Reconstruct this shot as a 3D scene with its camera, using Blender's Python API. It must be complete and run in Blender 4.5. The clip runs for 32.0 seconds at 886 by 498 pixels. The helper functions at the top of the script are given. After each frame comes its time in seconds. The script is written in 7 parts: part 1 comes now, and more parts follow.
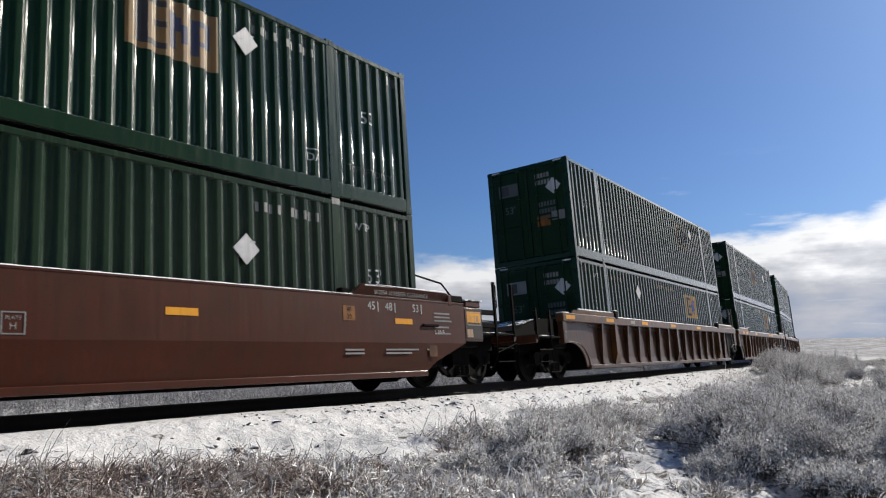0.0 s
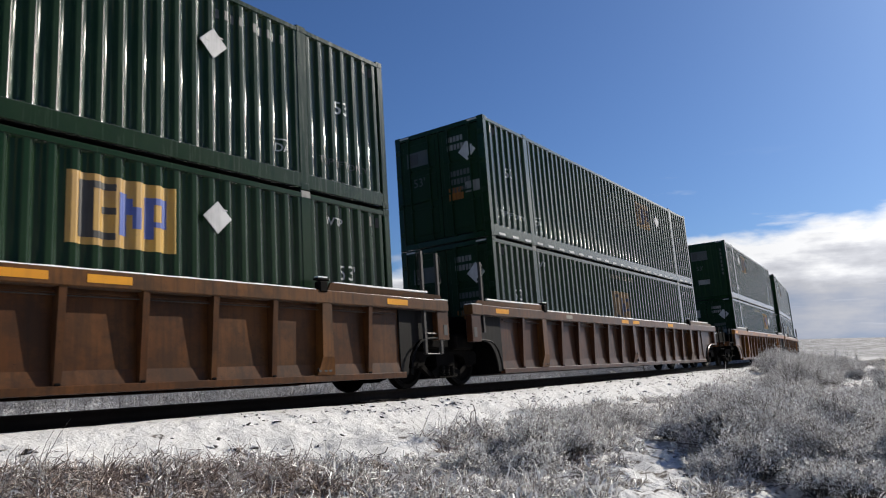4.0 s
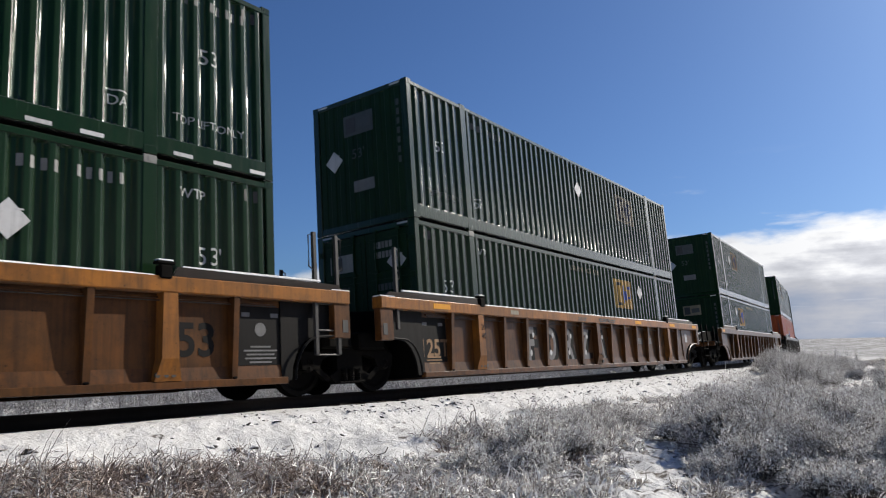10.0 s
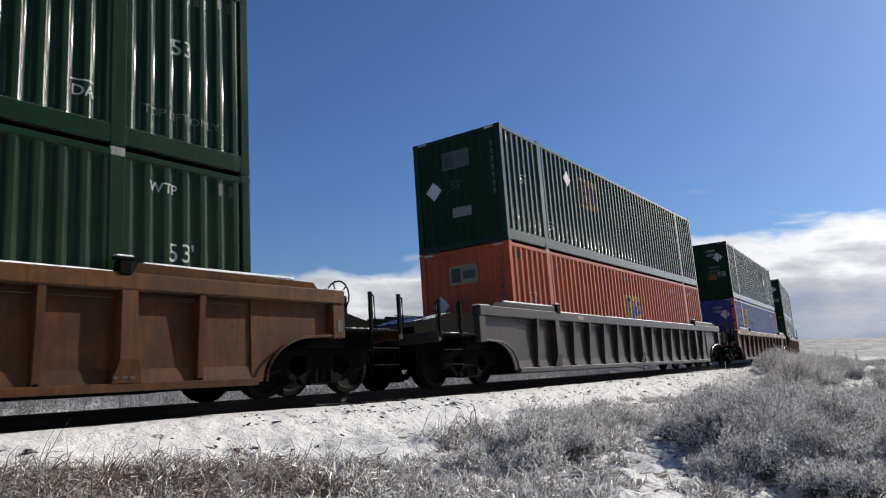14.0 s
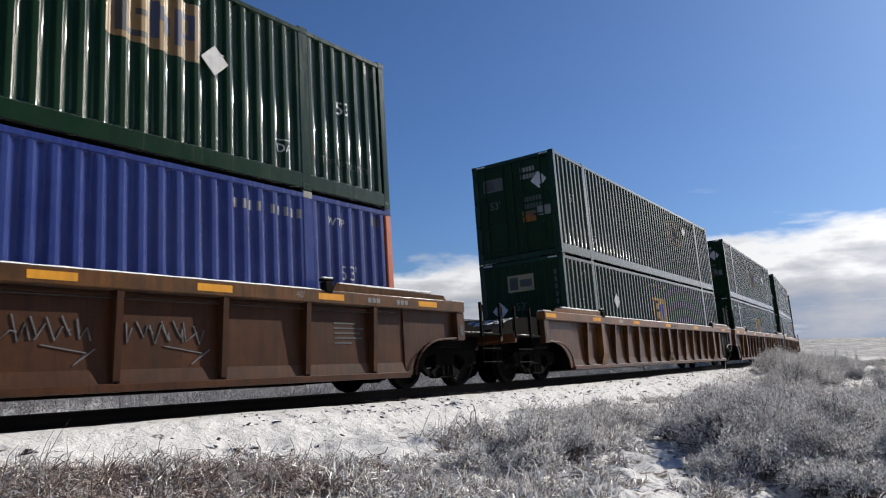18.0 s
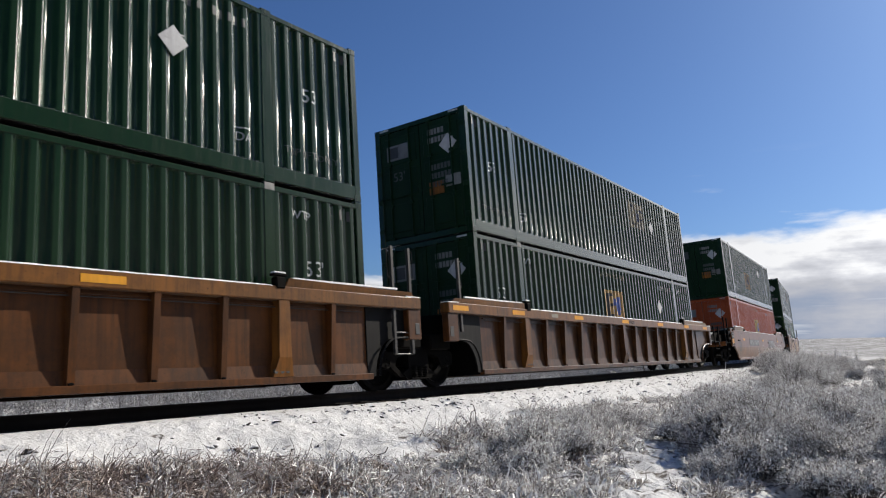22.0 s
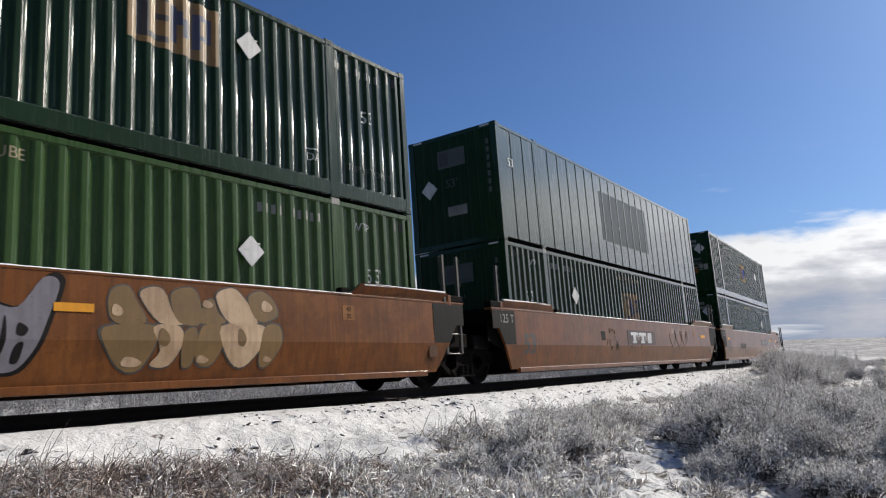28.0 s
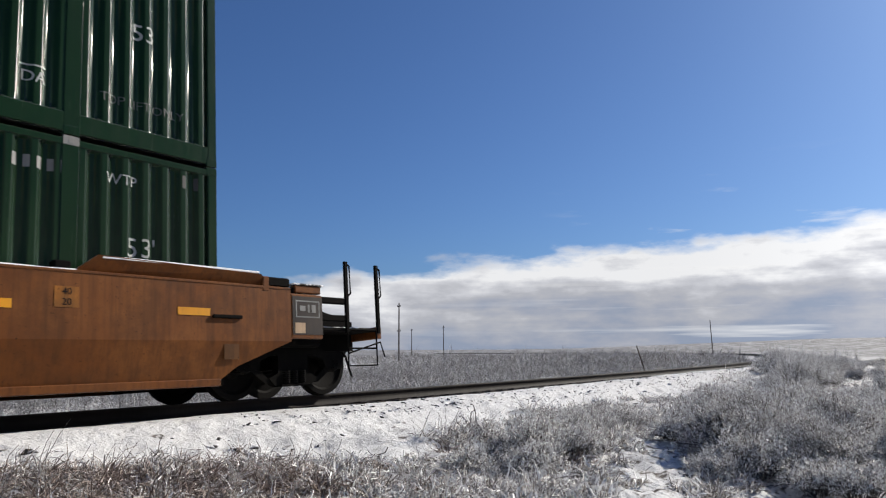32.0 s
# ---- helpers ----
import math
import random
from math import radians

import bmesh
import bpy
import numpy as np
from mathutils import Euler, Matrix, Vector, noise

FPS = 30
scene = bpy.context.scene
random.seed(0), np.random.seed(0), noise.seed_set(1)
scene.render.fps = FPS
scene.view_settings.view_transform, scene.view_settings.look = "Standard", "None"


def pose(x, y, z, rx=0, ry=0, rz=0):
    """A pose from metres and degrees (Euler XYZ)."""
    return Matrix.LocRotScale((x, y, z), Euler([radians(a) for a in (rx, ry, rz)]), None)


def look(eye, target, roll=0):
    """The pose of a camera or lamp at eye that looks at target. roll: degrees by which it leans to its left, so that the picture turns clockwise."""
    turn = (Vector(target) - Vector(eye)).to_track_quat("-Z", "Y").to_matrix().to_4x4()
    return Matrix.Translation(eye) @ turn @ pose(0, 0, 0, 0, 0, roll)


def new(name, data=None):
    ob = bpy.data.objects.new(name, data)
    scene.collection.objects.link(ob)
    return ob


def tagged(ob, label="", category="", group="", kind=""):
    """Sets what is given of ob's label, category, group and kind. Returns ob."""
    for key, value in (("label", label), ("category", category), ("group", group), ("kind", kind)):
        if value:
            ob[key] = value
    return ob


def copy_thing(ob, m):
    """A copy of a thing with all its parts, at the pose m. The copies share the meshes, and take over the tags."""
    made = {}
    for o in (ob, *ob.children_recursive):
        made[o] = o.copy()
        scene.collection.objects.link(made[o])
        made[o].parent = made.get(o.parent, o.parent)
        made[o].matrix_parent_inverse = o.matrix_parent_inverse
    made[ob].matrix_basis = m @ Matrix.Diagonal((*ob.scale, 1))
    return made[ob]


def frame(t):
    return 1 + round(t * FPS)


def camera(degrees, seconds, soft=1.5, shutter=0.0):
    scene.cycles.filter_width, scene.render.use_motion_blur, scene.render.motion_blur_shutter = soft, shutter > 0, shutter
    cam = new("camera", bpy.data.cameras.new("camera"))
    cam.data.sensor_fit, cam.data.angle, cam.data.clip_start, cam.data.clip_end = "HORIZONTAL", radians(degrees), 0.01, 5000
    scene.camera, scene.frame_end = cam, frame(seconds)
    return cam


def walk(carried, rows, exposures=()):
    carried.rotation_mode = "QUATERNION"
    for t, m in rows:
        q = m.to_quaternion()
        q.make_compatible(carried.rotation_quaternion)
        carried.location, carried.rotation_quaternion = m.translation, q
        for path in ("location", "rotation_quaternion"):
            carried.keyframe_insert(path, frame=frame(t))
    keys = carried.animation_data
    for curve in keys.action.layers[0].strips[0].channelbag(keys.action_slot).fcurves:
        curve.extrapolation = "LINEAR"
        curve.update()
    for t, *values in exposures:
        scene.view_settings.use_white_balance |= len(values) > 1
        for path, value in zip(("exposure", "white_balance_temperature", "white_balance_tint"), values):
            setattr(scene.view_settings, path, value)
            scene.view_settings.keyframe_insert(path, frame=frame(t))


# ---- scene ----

# ============ camera, standing still beside the line ============
EYE = Vector((0.0, -9.757, 0.758))
cam = camera(62.9, 32.0, soft=1.15, shutter=0.05)
STAND = look(EYE, EYE + Vector((0.79186, 0.59460, 0.13934)), -0.32)
walk(cam, [(0.0, STAND), (32.0, STAND)])

# ============ world, sun, exposure ============
SUN_AZ, SUN_EL = radians(-19.0), radians(33.5)      # from +X towards -Y, and above the plain
SUN_DIR = Vector((math.cos(SUN_EL) * math.cos(SUN_AZ), math.cos(SUN_EL) * math.sin(SUN_AZ), math.sin(SUN_EL)))
world = bpy.data.worlds.new("winter_sky")
scene.world = world
world.use_nodes = True
wn = world.node_tree
wn.nodes.clear()
sky = wn.nodes.new("ShaderNodeTexSky")
sky.sky_type = "NISHITA"
sky.sun_disc = False
sky.sun_elevation = SUN_EL
sky.sun_rotation = math.pi / 2 - SUN_AZ
sky.altitude, sky.air_density, sky.dust_density, sky.ozone_density = 900, 1.0, 2.2, 3.0
bg = wn.nodes.new("ShaderNodeBackground")
bg.inputs["Strength"].default_value = 0.060
wo = wn.nodes.new("ShaderNodeOutputWorld")
deep = wn.nodes.new("ShaderNodeMix")                   # the clear, deep blue of cold dry air
deep.data_type, deep.blend_type = "RGBA", "MULTIPLY"
deep.inputs[0].default_value, deep.inputs[7].default_value = 1.0, (0.600, 0.865, 1.25, 1)
wn.links.new(sky.outputs[0], deep.inputs[6])
wn.links.new(deep.outputs[2], bg.inputs["Color"])
wn.links.new(bg.outputs[0], wo.inputs["Surface"])

sun_data = bpy.data.lights.new("sun", "SUN")
sun_data.energy, sun_data.angle, sun_data.color = 5.0, radians(0.55), (1.0, 0.93, 0.82)
sun = new("sun", sun_data)
sun.matrix_world = look(SUN_DIR * 100, (0, 0, 0))
scene.view_settings.exposure = 0.22

# ============ materials ============


def nodes_of(name):
    m = bpy.data.materials.new(name)
    m.use_nodes = True
    t = m.node_tree
    return m, t, t.nodes["Principled BSDF"]


def noise_node(t, scale, detail=4.0, rough=0.6, vec=None):
    n = t.nodes.new("ShaderNodeTexNoise")
    n.inputs["Scale"].default_value, n.inputs["Detail"].default_value, n.inputs["Roughness"].default_value = scale, detail, rough
    if vec is not None:
        t.links.new(vec, n.inputs["Vector"])
    return n


def ramp(t, source, stops):
    r = t.nodes.new("ShaderNodeValToRGB")
    while len(r.color_ramp.elements) < len(stops):
        r.color_ramp.elements.new(0.5)
    for e, (p, c) in zip(r.color_ramp.elements, stops):
        e.position, e.color = p, (c[0], c[1], c[2], 1) if not isinstance(c, float) else (c, c, c, 1)
    t.links.new(source, r.inputs[0])
    return r


def mixed(t, fac, a, b, blend="MIX"):
    m = t.nodes.new("ShaderNodeMix")
    m.data_type, m.blend_type = "RGBA", blend
    for sock, v in ((m.inputs[0], fac), (m.inputs[6], a), (m.inputs[7], b)):
        if isinstance(v, bpy.types.NodeSocket):
            t.links.new(v, sock)
        elif sock.type == "RGBA":
            sock.default_value = (*v, 1)
        else:
            sock.default_value = v
    return m.outputs[2]


def bumped(t, bsdf, height, strength=0.3, distance=0.01):
    b = t.nodes.new("ShaderNodeBump")
    b.inputs["Strength"].default_value, b.inputs["Distance"].default_value = strength, distance
    t.links.new(height, b.inputs["Height"])
    t.links.new(b.outputs[0], bsdf.inputs["Normal"])


def coords(t, stretch=(1, 1, 1)):
    c = t.nodes.new("ShaderNodeTexCoord")
    info = t.nodes.new("ShaderNodeObjectInfo")
    m = t.nodes.new("ShaderNodeMapping")
    m.inputs["Scale"].default_value = stretch
    t.links.new(c.outputs["Object"], m.inputs["Vector"])
    a = t.nodes.new("ShaderNodeVectorMath")
    a.operation = "MULTIPLY_ADD"
    t.links.new(info.outputs["Random"], a.inputs[0])
    a.inputs[1].default_value = (37.0, 11.0, 5.0)
    t.links.new(m.outputs[0], a.inputs[2])
    return a.outputs[0]


def paint(name, colour, wear, rough=0.38, dirt=0.35, dirt_colour=(0.06, 0.05, 0.042), gloss=0.5, blotch=0.0, dust=0.0, coat=0.0):
    """Weathered steel paint: fading, old stains, streaks that run down, rust freckles; coat: a lacquer that shines at a slant."""
    m, t, b = nodes_of(name)
    v = coords(t)
    streak = coords(t, (6.0, 6.0, 0.35))
    fade = ramp(t, noise_node(t, 0.8, 6, 0.65, v).outputs[0], [(0.38, 0.0), (0.62, 1.0)])
    c1 = mixed(t, fade.outputs[0], colour, wear)
    if blotch:
        old = ramp(t, noise_node(t, 1.7, 8, 0.72, v).outputs[0], [(0.44, 0.0), (0.60, blotch)])
        c1 = mixed(t, old.outputs[0], c1, dirt_colour)
        soft = ramp(t, noise_node(t, 0.42, 4, 0.6, v).outputs[0], [(0.35, 0.0), (0.66, blotch * 0.8)])
        c1 = mixed(t, soft.outputs[0], c1, tuple(0.5 * a + 0.5 * c for a, c in zip(colour, dirt_colour)))
    st = ramp(t, noise_node(t, 2.2, 6, 0.65, streak).outputs[0], [(0.46, 0.0), (0.74, dirt)])
    c2 = mixed(t, st.outputs[0], c1, dirt_colour)
    fr = ramp(t, noise_node(t, 23.0, 5, 0.7, v).outputs[0], [(0.62, 0.0), (0.72, min(1.0, dirt * 1.6))])
    c3 = mixed(t, fr.outputs[0], c2, tuple(0.45 * k for k in dirt_colour))
    t.links.new(c3, b.inputs["Base Color"])
    rr = ramp(t, noise_node(t, 3.0, 6, 0.7, streak).outputs[0], [(0.3, max(0.05, rough - 0.05)), (0.75, min(1.0, rough + 0.14))])
    t.links.new(rr.outputs[0], b.inputs["Roughness"])
    bumped(t, b, noise_node(t, 9.0, 4, 0.6, v).outputs[0], 0.04, 0.004)
    b.inputs["Specular IOR Level"].default_value = gloss
    b.inputs["Sheen Weight"].default_value, b.inputs["Sheen Roughness"].default_value = dust, 0.35
    if coat:
        facing = t.nodes.new("ShaderNodeLayerWeight")
        shine = t.nodes.new("ShaderNodeMapRange")
        shine.inputs[1].default_value, shine.inputs[2].default_value, shine.inputs[4].default_value = 0.22, 0.72, coat
        t.links.new(facing.outputs["Facing"], shine.inputs[0])
        t.links.new(shine.outputs[0], b.inputs["Coat Weight"])
        b.inputs["Coat Roughness"].default_value, b.inputs["Coat IOR"].default_value = 0.16, 1.75
    return m


GREEN = paint("green_paint", (0.003, 0.0185, 0.005), (0.006, 0.0235, 0.0075), 0.18, 0.25, (0.012, 0.02, 0.012), 0.16, 0.0, 0.25, 1.0)
GREEN_OLD = paint("faded_green_paint", (0.005, 0.0195, 0.0066), (0.0095, 0.0255, 0.0098), 0.21, 0.3, (0.016, 0.022, 0.014), 0.16, 0.0, 0.25, 1.0)
GREEN_LIGHT = paint("light_green_paint", (0.019, 0.05, 0.0085), (0.026, 0.06, 0.0135), 0.26, 0.3, (0.02, 0.03, 0.01), 0.2, 0.0, 0.14, 1.0)
GREEN_FLAT = paint("dull_green_paint", (0.0062, 0.022, 0.0085), (0.0105, 0.029, 0.0125), 0.2, 0.3, (0.016, 0.022, 0.015), 0.2, 0.0, 0.12, 1.0)
GREEN_PATCH = paint("grey_green_patch", (0.0105, 0.0200, 0.0130), (0.0140, 0.0245, 0.0165), 0.26, 0.3, (0.02, 0.022, 0.018), 0.30)
# the green paint again, without sheen or coat, for the shade on the ends
GREEN_SHADED_END = paint("shaded_end_green_paint", (0.0030, 0.0185, 0.0050), (0.0060, 0.0235, 0.0075), 0.5, 0.3, (0.010, 0.016, 0.010), 0.12)
ORANGE_RED = paint("orange_red_paint", (0.32, 0.052, 0.0115), (0.36, 0.07, 0.018), 0.34, 0.3, (0.08, 0.035, 0.022), 0.18, 0.0, 0.12, 0.6)
BLUE = paint("blue_paint", (0.011, 0.024, 0.14), (0.024, 0.044, 0.18), 0.22, 0.3, (0.03, 0.035, 0.06), 0.2, 0.0, 0.22, 1.0)
CORNER_RED = paint("red_corner_paint", (0.42, 0.075, 0.030), (0.46, 0.11, 0.05), 0.4, 0.3)
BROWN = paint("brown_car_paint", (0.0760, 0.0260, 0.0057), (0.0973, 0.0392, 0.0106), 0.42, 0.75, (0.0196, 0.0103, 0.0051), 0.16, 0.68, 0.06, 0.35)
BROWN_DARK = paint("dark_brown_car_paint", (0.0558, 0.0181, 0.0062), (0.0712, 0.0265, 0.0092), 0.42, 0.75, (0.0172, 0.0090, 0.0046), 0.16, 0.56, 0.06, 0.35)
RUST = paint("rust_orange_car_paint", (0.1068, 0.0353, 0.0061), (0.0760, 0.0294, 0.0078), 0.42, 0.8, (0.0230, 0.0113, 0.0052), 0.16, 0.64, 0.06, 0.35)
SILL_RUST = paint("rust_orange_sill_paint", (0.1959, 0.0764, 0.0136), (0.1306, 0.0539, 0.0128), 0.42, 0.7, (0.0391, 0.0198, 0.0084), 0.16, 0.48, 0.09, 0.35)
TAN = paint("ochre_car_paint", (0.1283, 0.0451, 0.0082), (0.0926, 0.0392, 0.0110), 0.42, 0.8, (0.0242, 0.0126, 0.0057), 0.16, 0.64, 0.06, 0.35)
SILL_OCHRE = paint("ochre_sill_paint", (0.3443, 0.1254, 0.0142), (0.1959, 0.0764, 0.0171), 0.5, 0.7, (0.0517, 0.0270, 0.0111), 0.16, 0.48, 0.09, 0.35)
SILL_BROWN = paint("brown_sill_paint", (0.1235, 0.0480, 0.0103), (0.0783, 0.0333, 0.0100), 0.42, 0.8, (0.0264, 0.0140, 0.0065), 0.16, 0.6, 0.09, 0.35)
GREY_CAR = paint("grey_brown_car_paint", (0.0254, 0.0160, 0.0111), (0.0385, 0.0265, 0.0193), 0.42, 0.7, (0.0140, 0.0120, 0.0090), 0.3, 0.48, 0.06, 0.35)
MAROON = paint("maroon_car_paint", (0.0498, 0.0110, 0.0040), (0.0617, 0.0152, 0.0061), 0.4, 0.5, (0.0218, 0.0108, 0.0052), 0.16, 0.32, 0.09, 0.35)
ORANGE_CAR = paint("orange_brown_car_paint", (0.1380, 0.0430, 0.0078), (0.1720, 0.0620, 0.0150), 0.4, 0.65, (0.0414, 0.0171, 0.0062), 0.16, 0.48, 0.09, 0.35)
BLACK_PANEL = paint("black_panel_paint", (0.0034, 0.0032, 0.0031), (0.007, 0.0062, 0.0058), 0.55, 0.4, (0.009, 0.0075, 0.0065), 0.12)
GRIME = paint("grimy_black_steel", (0.003, 0.0028, 0.0026), (0.006, 0.0052, 0.0046), 0.7, 0.5, (0.007, 0.006, 0.005), 0.03)
WHEEL_STEEL = paint("wheel_steel", (0.003, 0.0027, 0.0024), (0.006, 0.0052, 0.0045), 0.6, 0.5, (0.006, 0.005, 0.0045), 0.05)
RAIL_RUST = paint("rusty_rail_steel", (0.0085, 0.0068, 0.0060), (0.014, 0.010, 0.0085), 0.7, 0.5, (0.012, 0.010, 0.008), 0.15)
TIE_WOOD = paint("creosoted_wood", (0.014, 0.011, 0.009), (0.030, 0.024, 0.020), 0.9, 0.5, (0.02, 0.017, 0.014), 0.15)
POST_STEEL = paint("worn_grey_steel", (0.03, 0.028, 0.026), (0.05, 0.047, 0.044), 0.5, 0.5, (0.012, 0.01, 0.009), 0.3)
END_MARK = paint("dim_grey_mark", (0.050, 0.056, 0.052), (0.030, 0.036, 0.033), 0.5, 0.4)
DRIP = paint("orange_spray_paint", (0.185, 0.078, 0.014), (0.150, 0.066, 0.018), 0.45, 0.5, (0.06, 0.034, 0.014), 0.32, 0.5, 0.15)
LETTER_GREY = paint("grey_spray_paint", (0.155, 0.155, 0.160), (0.115, 0.112, 0.112), 0.5, 0.5, (0.06, 0.055, 0.05), 0.4, 0.3)
POLE_WOOD = paint("weathered_wood", (0.060, 0.046, 0.036), (0.110, 0.090, 0.075), 0.85, 0.4)
YELLOW = paint("yellow_reflective_tape", (0.66, 0.29, 0.008), (0.56, 0.23, 0.01), 0.4, 0.3, (0.2, 0.1, 0.02), 0.3)
LOGO_YELLOW = paint("yellow_lettering_paint", (0.46, 0.27, 0.040), (0.36, 0.21, 0.05), 0.45, 0.3, coat=0.8)
LOGO_PALE = paint("faded_pale_lettering_paint", (0.24, 0.195, 0.105), (0.17, 0.14, 0.085), 0.4, 0.4, coat=0.8)
LOGO_FADED = paint("faded_ochre_lettering_paint", (0.205, 0.115, 0.026), (0.145, 0.085, 0.026), 0.5, 0.4, coat=0.8)
LOGO_BLUE = paint("blue_lettering_paint", (0.045, 0.075, 0.28), (0.06, 0.10, 0.32), 0.45, 0.3)
LOGO_DULL = paint("dull_blue_lettering_paint", (0.022, 0.028, 0.060), (0.030, 0.036, 0.070), 0.5, 0.3)
LOGO_DARK = paint("black_lettering_paint", (0.018, 0.016, 0.014), (0.03, 0.028, 0.025), 0.5, 0.3)
WHITE = paint("white_lettering_paint", (0.42, 0.43, 0.42), (0.26, 0.27, 0.26), 0.4, 0.4)
GREY_MARK = paint("grey_lettering_paint", (0.20, 0.20, 0.19), (0.12, 0.12, 0.115), 0.5, 0.4)
PLACARD = paint("worn_white_placard", (0.55, 0.55, 0.55), (0.36, 0.36, 0.36), 0.45, 0.35)
STENCIL = paint("faded_orange_stencil", (0.30, 0.185, 0.095), (0.20, 0.115, 0.055), 0.5, 0.6, (0.09, 0.05, 0.02), 0.3, 0.5)
LILAC = paint("lilac_spray_paint", (0.190, 0.178, 0.215), (0.150, 0.140, 0.165), 0.5, 0.45, (0.07, 0.06, 0.06), 0.3, 0.4)
CREAM = paint("cream_spray_paint", (0.46, 0.33, 0.21), (0.36, 0.24, 0.14), 0.5, 0.5, (0.12, 0.07, 0.04), 0.3, 0.4)
UMBER = paint("umber_spray_paint", (0.165, 0.098, 0.034), (0.135, 0.078, 0.028), 0.5, 0.4, (0.07, 0.045, 0.02), 0.3, 0.3)


def snow_material(name, dark, amount, bump):
    m, t, b = nodes_of(name)
    c = t.nodes.new("ShaderNodeTexCoord")
    v = c.outputs["Object"]
    n1 = noise_node(t, 5.0, 8, 0.65, v)
    n2 = noise_node(t, 28.0, 6, 0.6, v)
    r = ramp(t, n1.outputs[0], [(amount, 0.0), (amount + 0.08, 1.0)])
    r2 = ramp(t, n2.outputs[0], [(0.3, (0.72, 0.72, 0.72)), (0.7, (0.86, 0.86, 0.85))])
    t.links.new(mixed(t, r.outputs[0], dark, r2.outputs[0]), b.inputs["Base Color"])
    b.inputs["Roughness"].default_value = 0.75
    bumped(t, b, n2.outputs[0], bump, 0.03)
    return m


SNOW_DECK = snow_material("thin_dirty_snow", (0.012, 0.010, 0.009), 0.47, 0.3)
SNOW_LIP = snow_material("packed_snow", (0.5, 0.5, 0.5), 0.20, 0.3)


def stone_material():
    """Dark crushed rock with snow left on its upper faces."""
    m, t, b = nodes_of("snow_capped_stone")
    c = t.nodes.new("ShaderNodeTexCoord")
    n = noise_node(t, 18.0, 5, 0.6, c.outputs["Object"])
    g = t.nodes.new("ShaderNodeNewGeometry")
    sep = t.nodes.new("ShaderNodeSeparateXYZ")
    t.links.new(g.outputs["True Normal"], sep.inputs[0])
    up = t.nodes.new("ShaderNodeMath")
    up.operation = "MULTIPLY_ADD"
    t.links.new(n.outputs[0], up.inputs[0])
    up.inputs[1].default_value = 0.9
    t.links.new(sep.outputs[2], up.inputs[2])
    cap = ramp(t, up.outputs[0], [(0.80, 0.0), (0.95, 1.0)])
    rock = ramp(t, n.outputs[0], [(0.3, (0.030, 0.027, 0.025)), (0.7, (0.095, 0.085, 0.078))])
    t.links.new(mixed(t, cap.outputs[0], rock.outputs[0], (0.62, 0.62, 0.64)), b.inputs["Base Color"])
    b.inputs["Roughness"].default_value = 0.8
    return m


def ground_material():
    """Snow on ballast by the line; frosted, patchy scrub towards the distance."""
    m, t, b = nodes_of("snowy_plain")
    c = t.nodes.new("ShaderNodeTexCoord")
    v = c.outputs["Object"]
    grain = noise_node(t, 30.0, 6, 0.65, v)
    patch = noise_node(t, 4.5, 8, 0.65, v)
    snow = ramp(t, grain.outputs[0], [(0.25, (0.50, 0.497, 0.49)), (0.6, (0.64, 0.635, 0.628))])
    bare = ramp(t, grain.outputs[0], [(0.3, (0.035, 0.028, 0.022)), (0.7, (0.12, 0.095, 0.075))])
    sep = t.nodes.new("ShaderNodeSeparateXYZ")
    t.links.new(v, sep.inputs[0])
    litter = t.nodes.new("ShaderNodeMapRange")
    litter.inputs[1].default_value, litter.inputs[2].default_value, litter.inputs[3].default_value, litter.inputs[4].default_value = -3.4, -5.0, 0.0, -0.10
    t.links.new(sep.outputs[1], litter.inputs[0])
    lean = t.nodes.new("ShaderNodeMath")
    t.links.new(patch.outputs[0], lean.inputs[0])
    t.links.new(litter.outputs[0], lean.inputs[1])
    near = mixed(t, ramp(t, lean.outputs[0], [(0.31, 0.0), (0.39, 1.0)]).outputs[0], bare.outputs[0], snow.outputs[0])
    far_n = noise_node(t, 0.05, 10, 0.72, v)
    far_c = ramp(t, far_n.outputs[0], [(0.36, (0.060, 0.055, 0.050)), (0.48, (0.15, 0.145, 0.14)), (0.58, (0.34, 0.34, 0.345)), (0.68, (0.66, 0.67, 0.69))])
    d = t.nodes.new("ShaderNodeVectorMath")
    d.operation = "LENGTH"
    t.links.new(v, d.inputs[0])
    blend = t.nodes.new("ShaderNodeMapRange")
    blend.inputs[1].default_value, blend.inputs[2].default_value = 70.0, 220.0
    t.links.new(d.outputs["Value"], blend.inputs[0])
    t.links.new(mixed(t, blend.outputs[0], near, far_c.outputs[0]), b.inputs["Base Color"])
    b.inputs["Roughness"].default_value = 0.8
    lumps = noise_node(t, 7.5, 5, 0.62, v)
    rise = t.nodes.new("ShaderNodeMath")
    rise.operation = "MULTIPLY_ADD"
    t.links.new(grain.outputs[0], rise.inputs[0])
    rise.inputs[1].default_value = 0.10
    t.links.new(lumps.outputs[0], rise.inputs[2])
    bumped(t, b, rise.outputs[0], 0.6, 0.085)
    return m


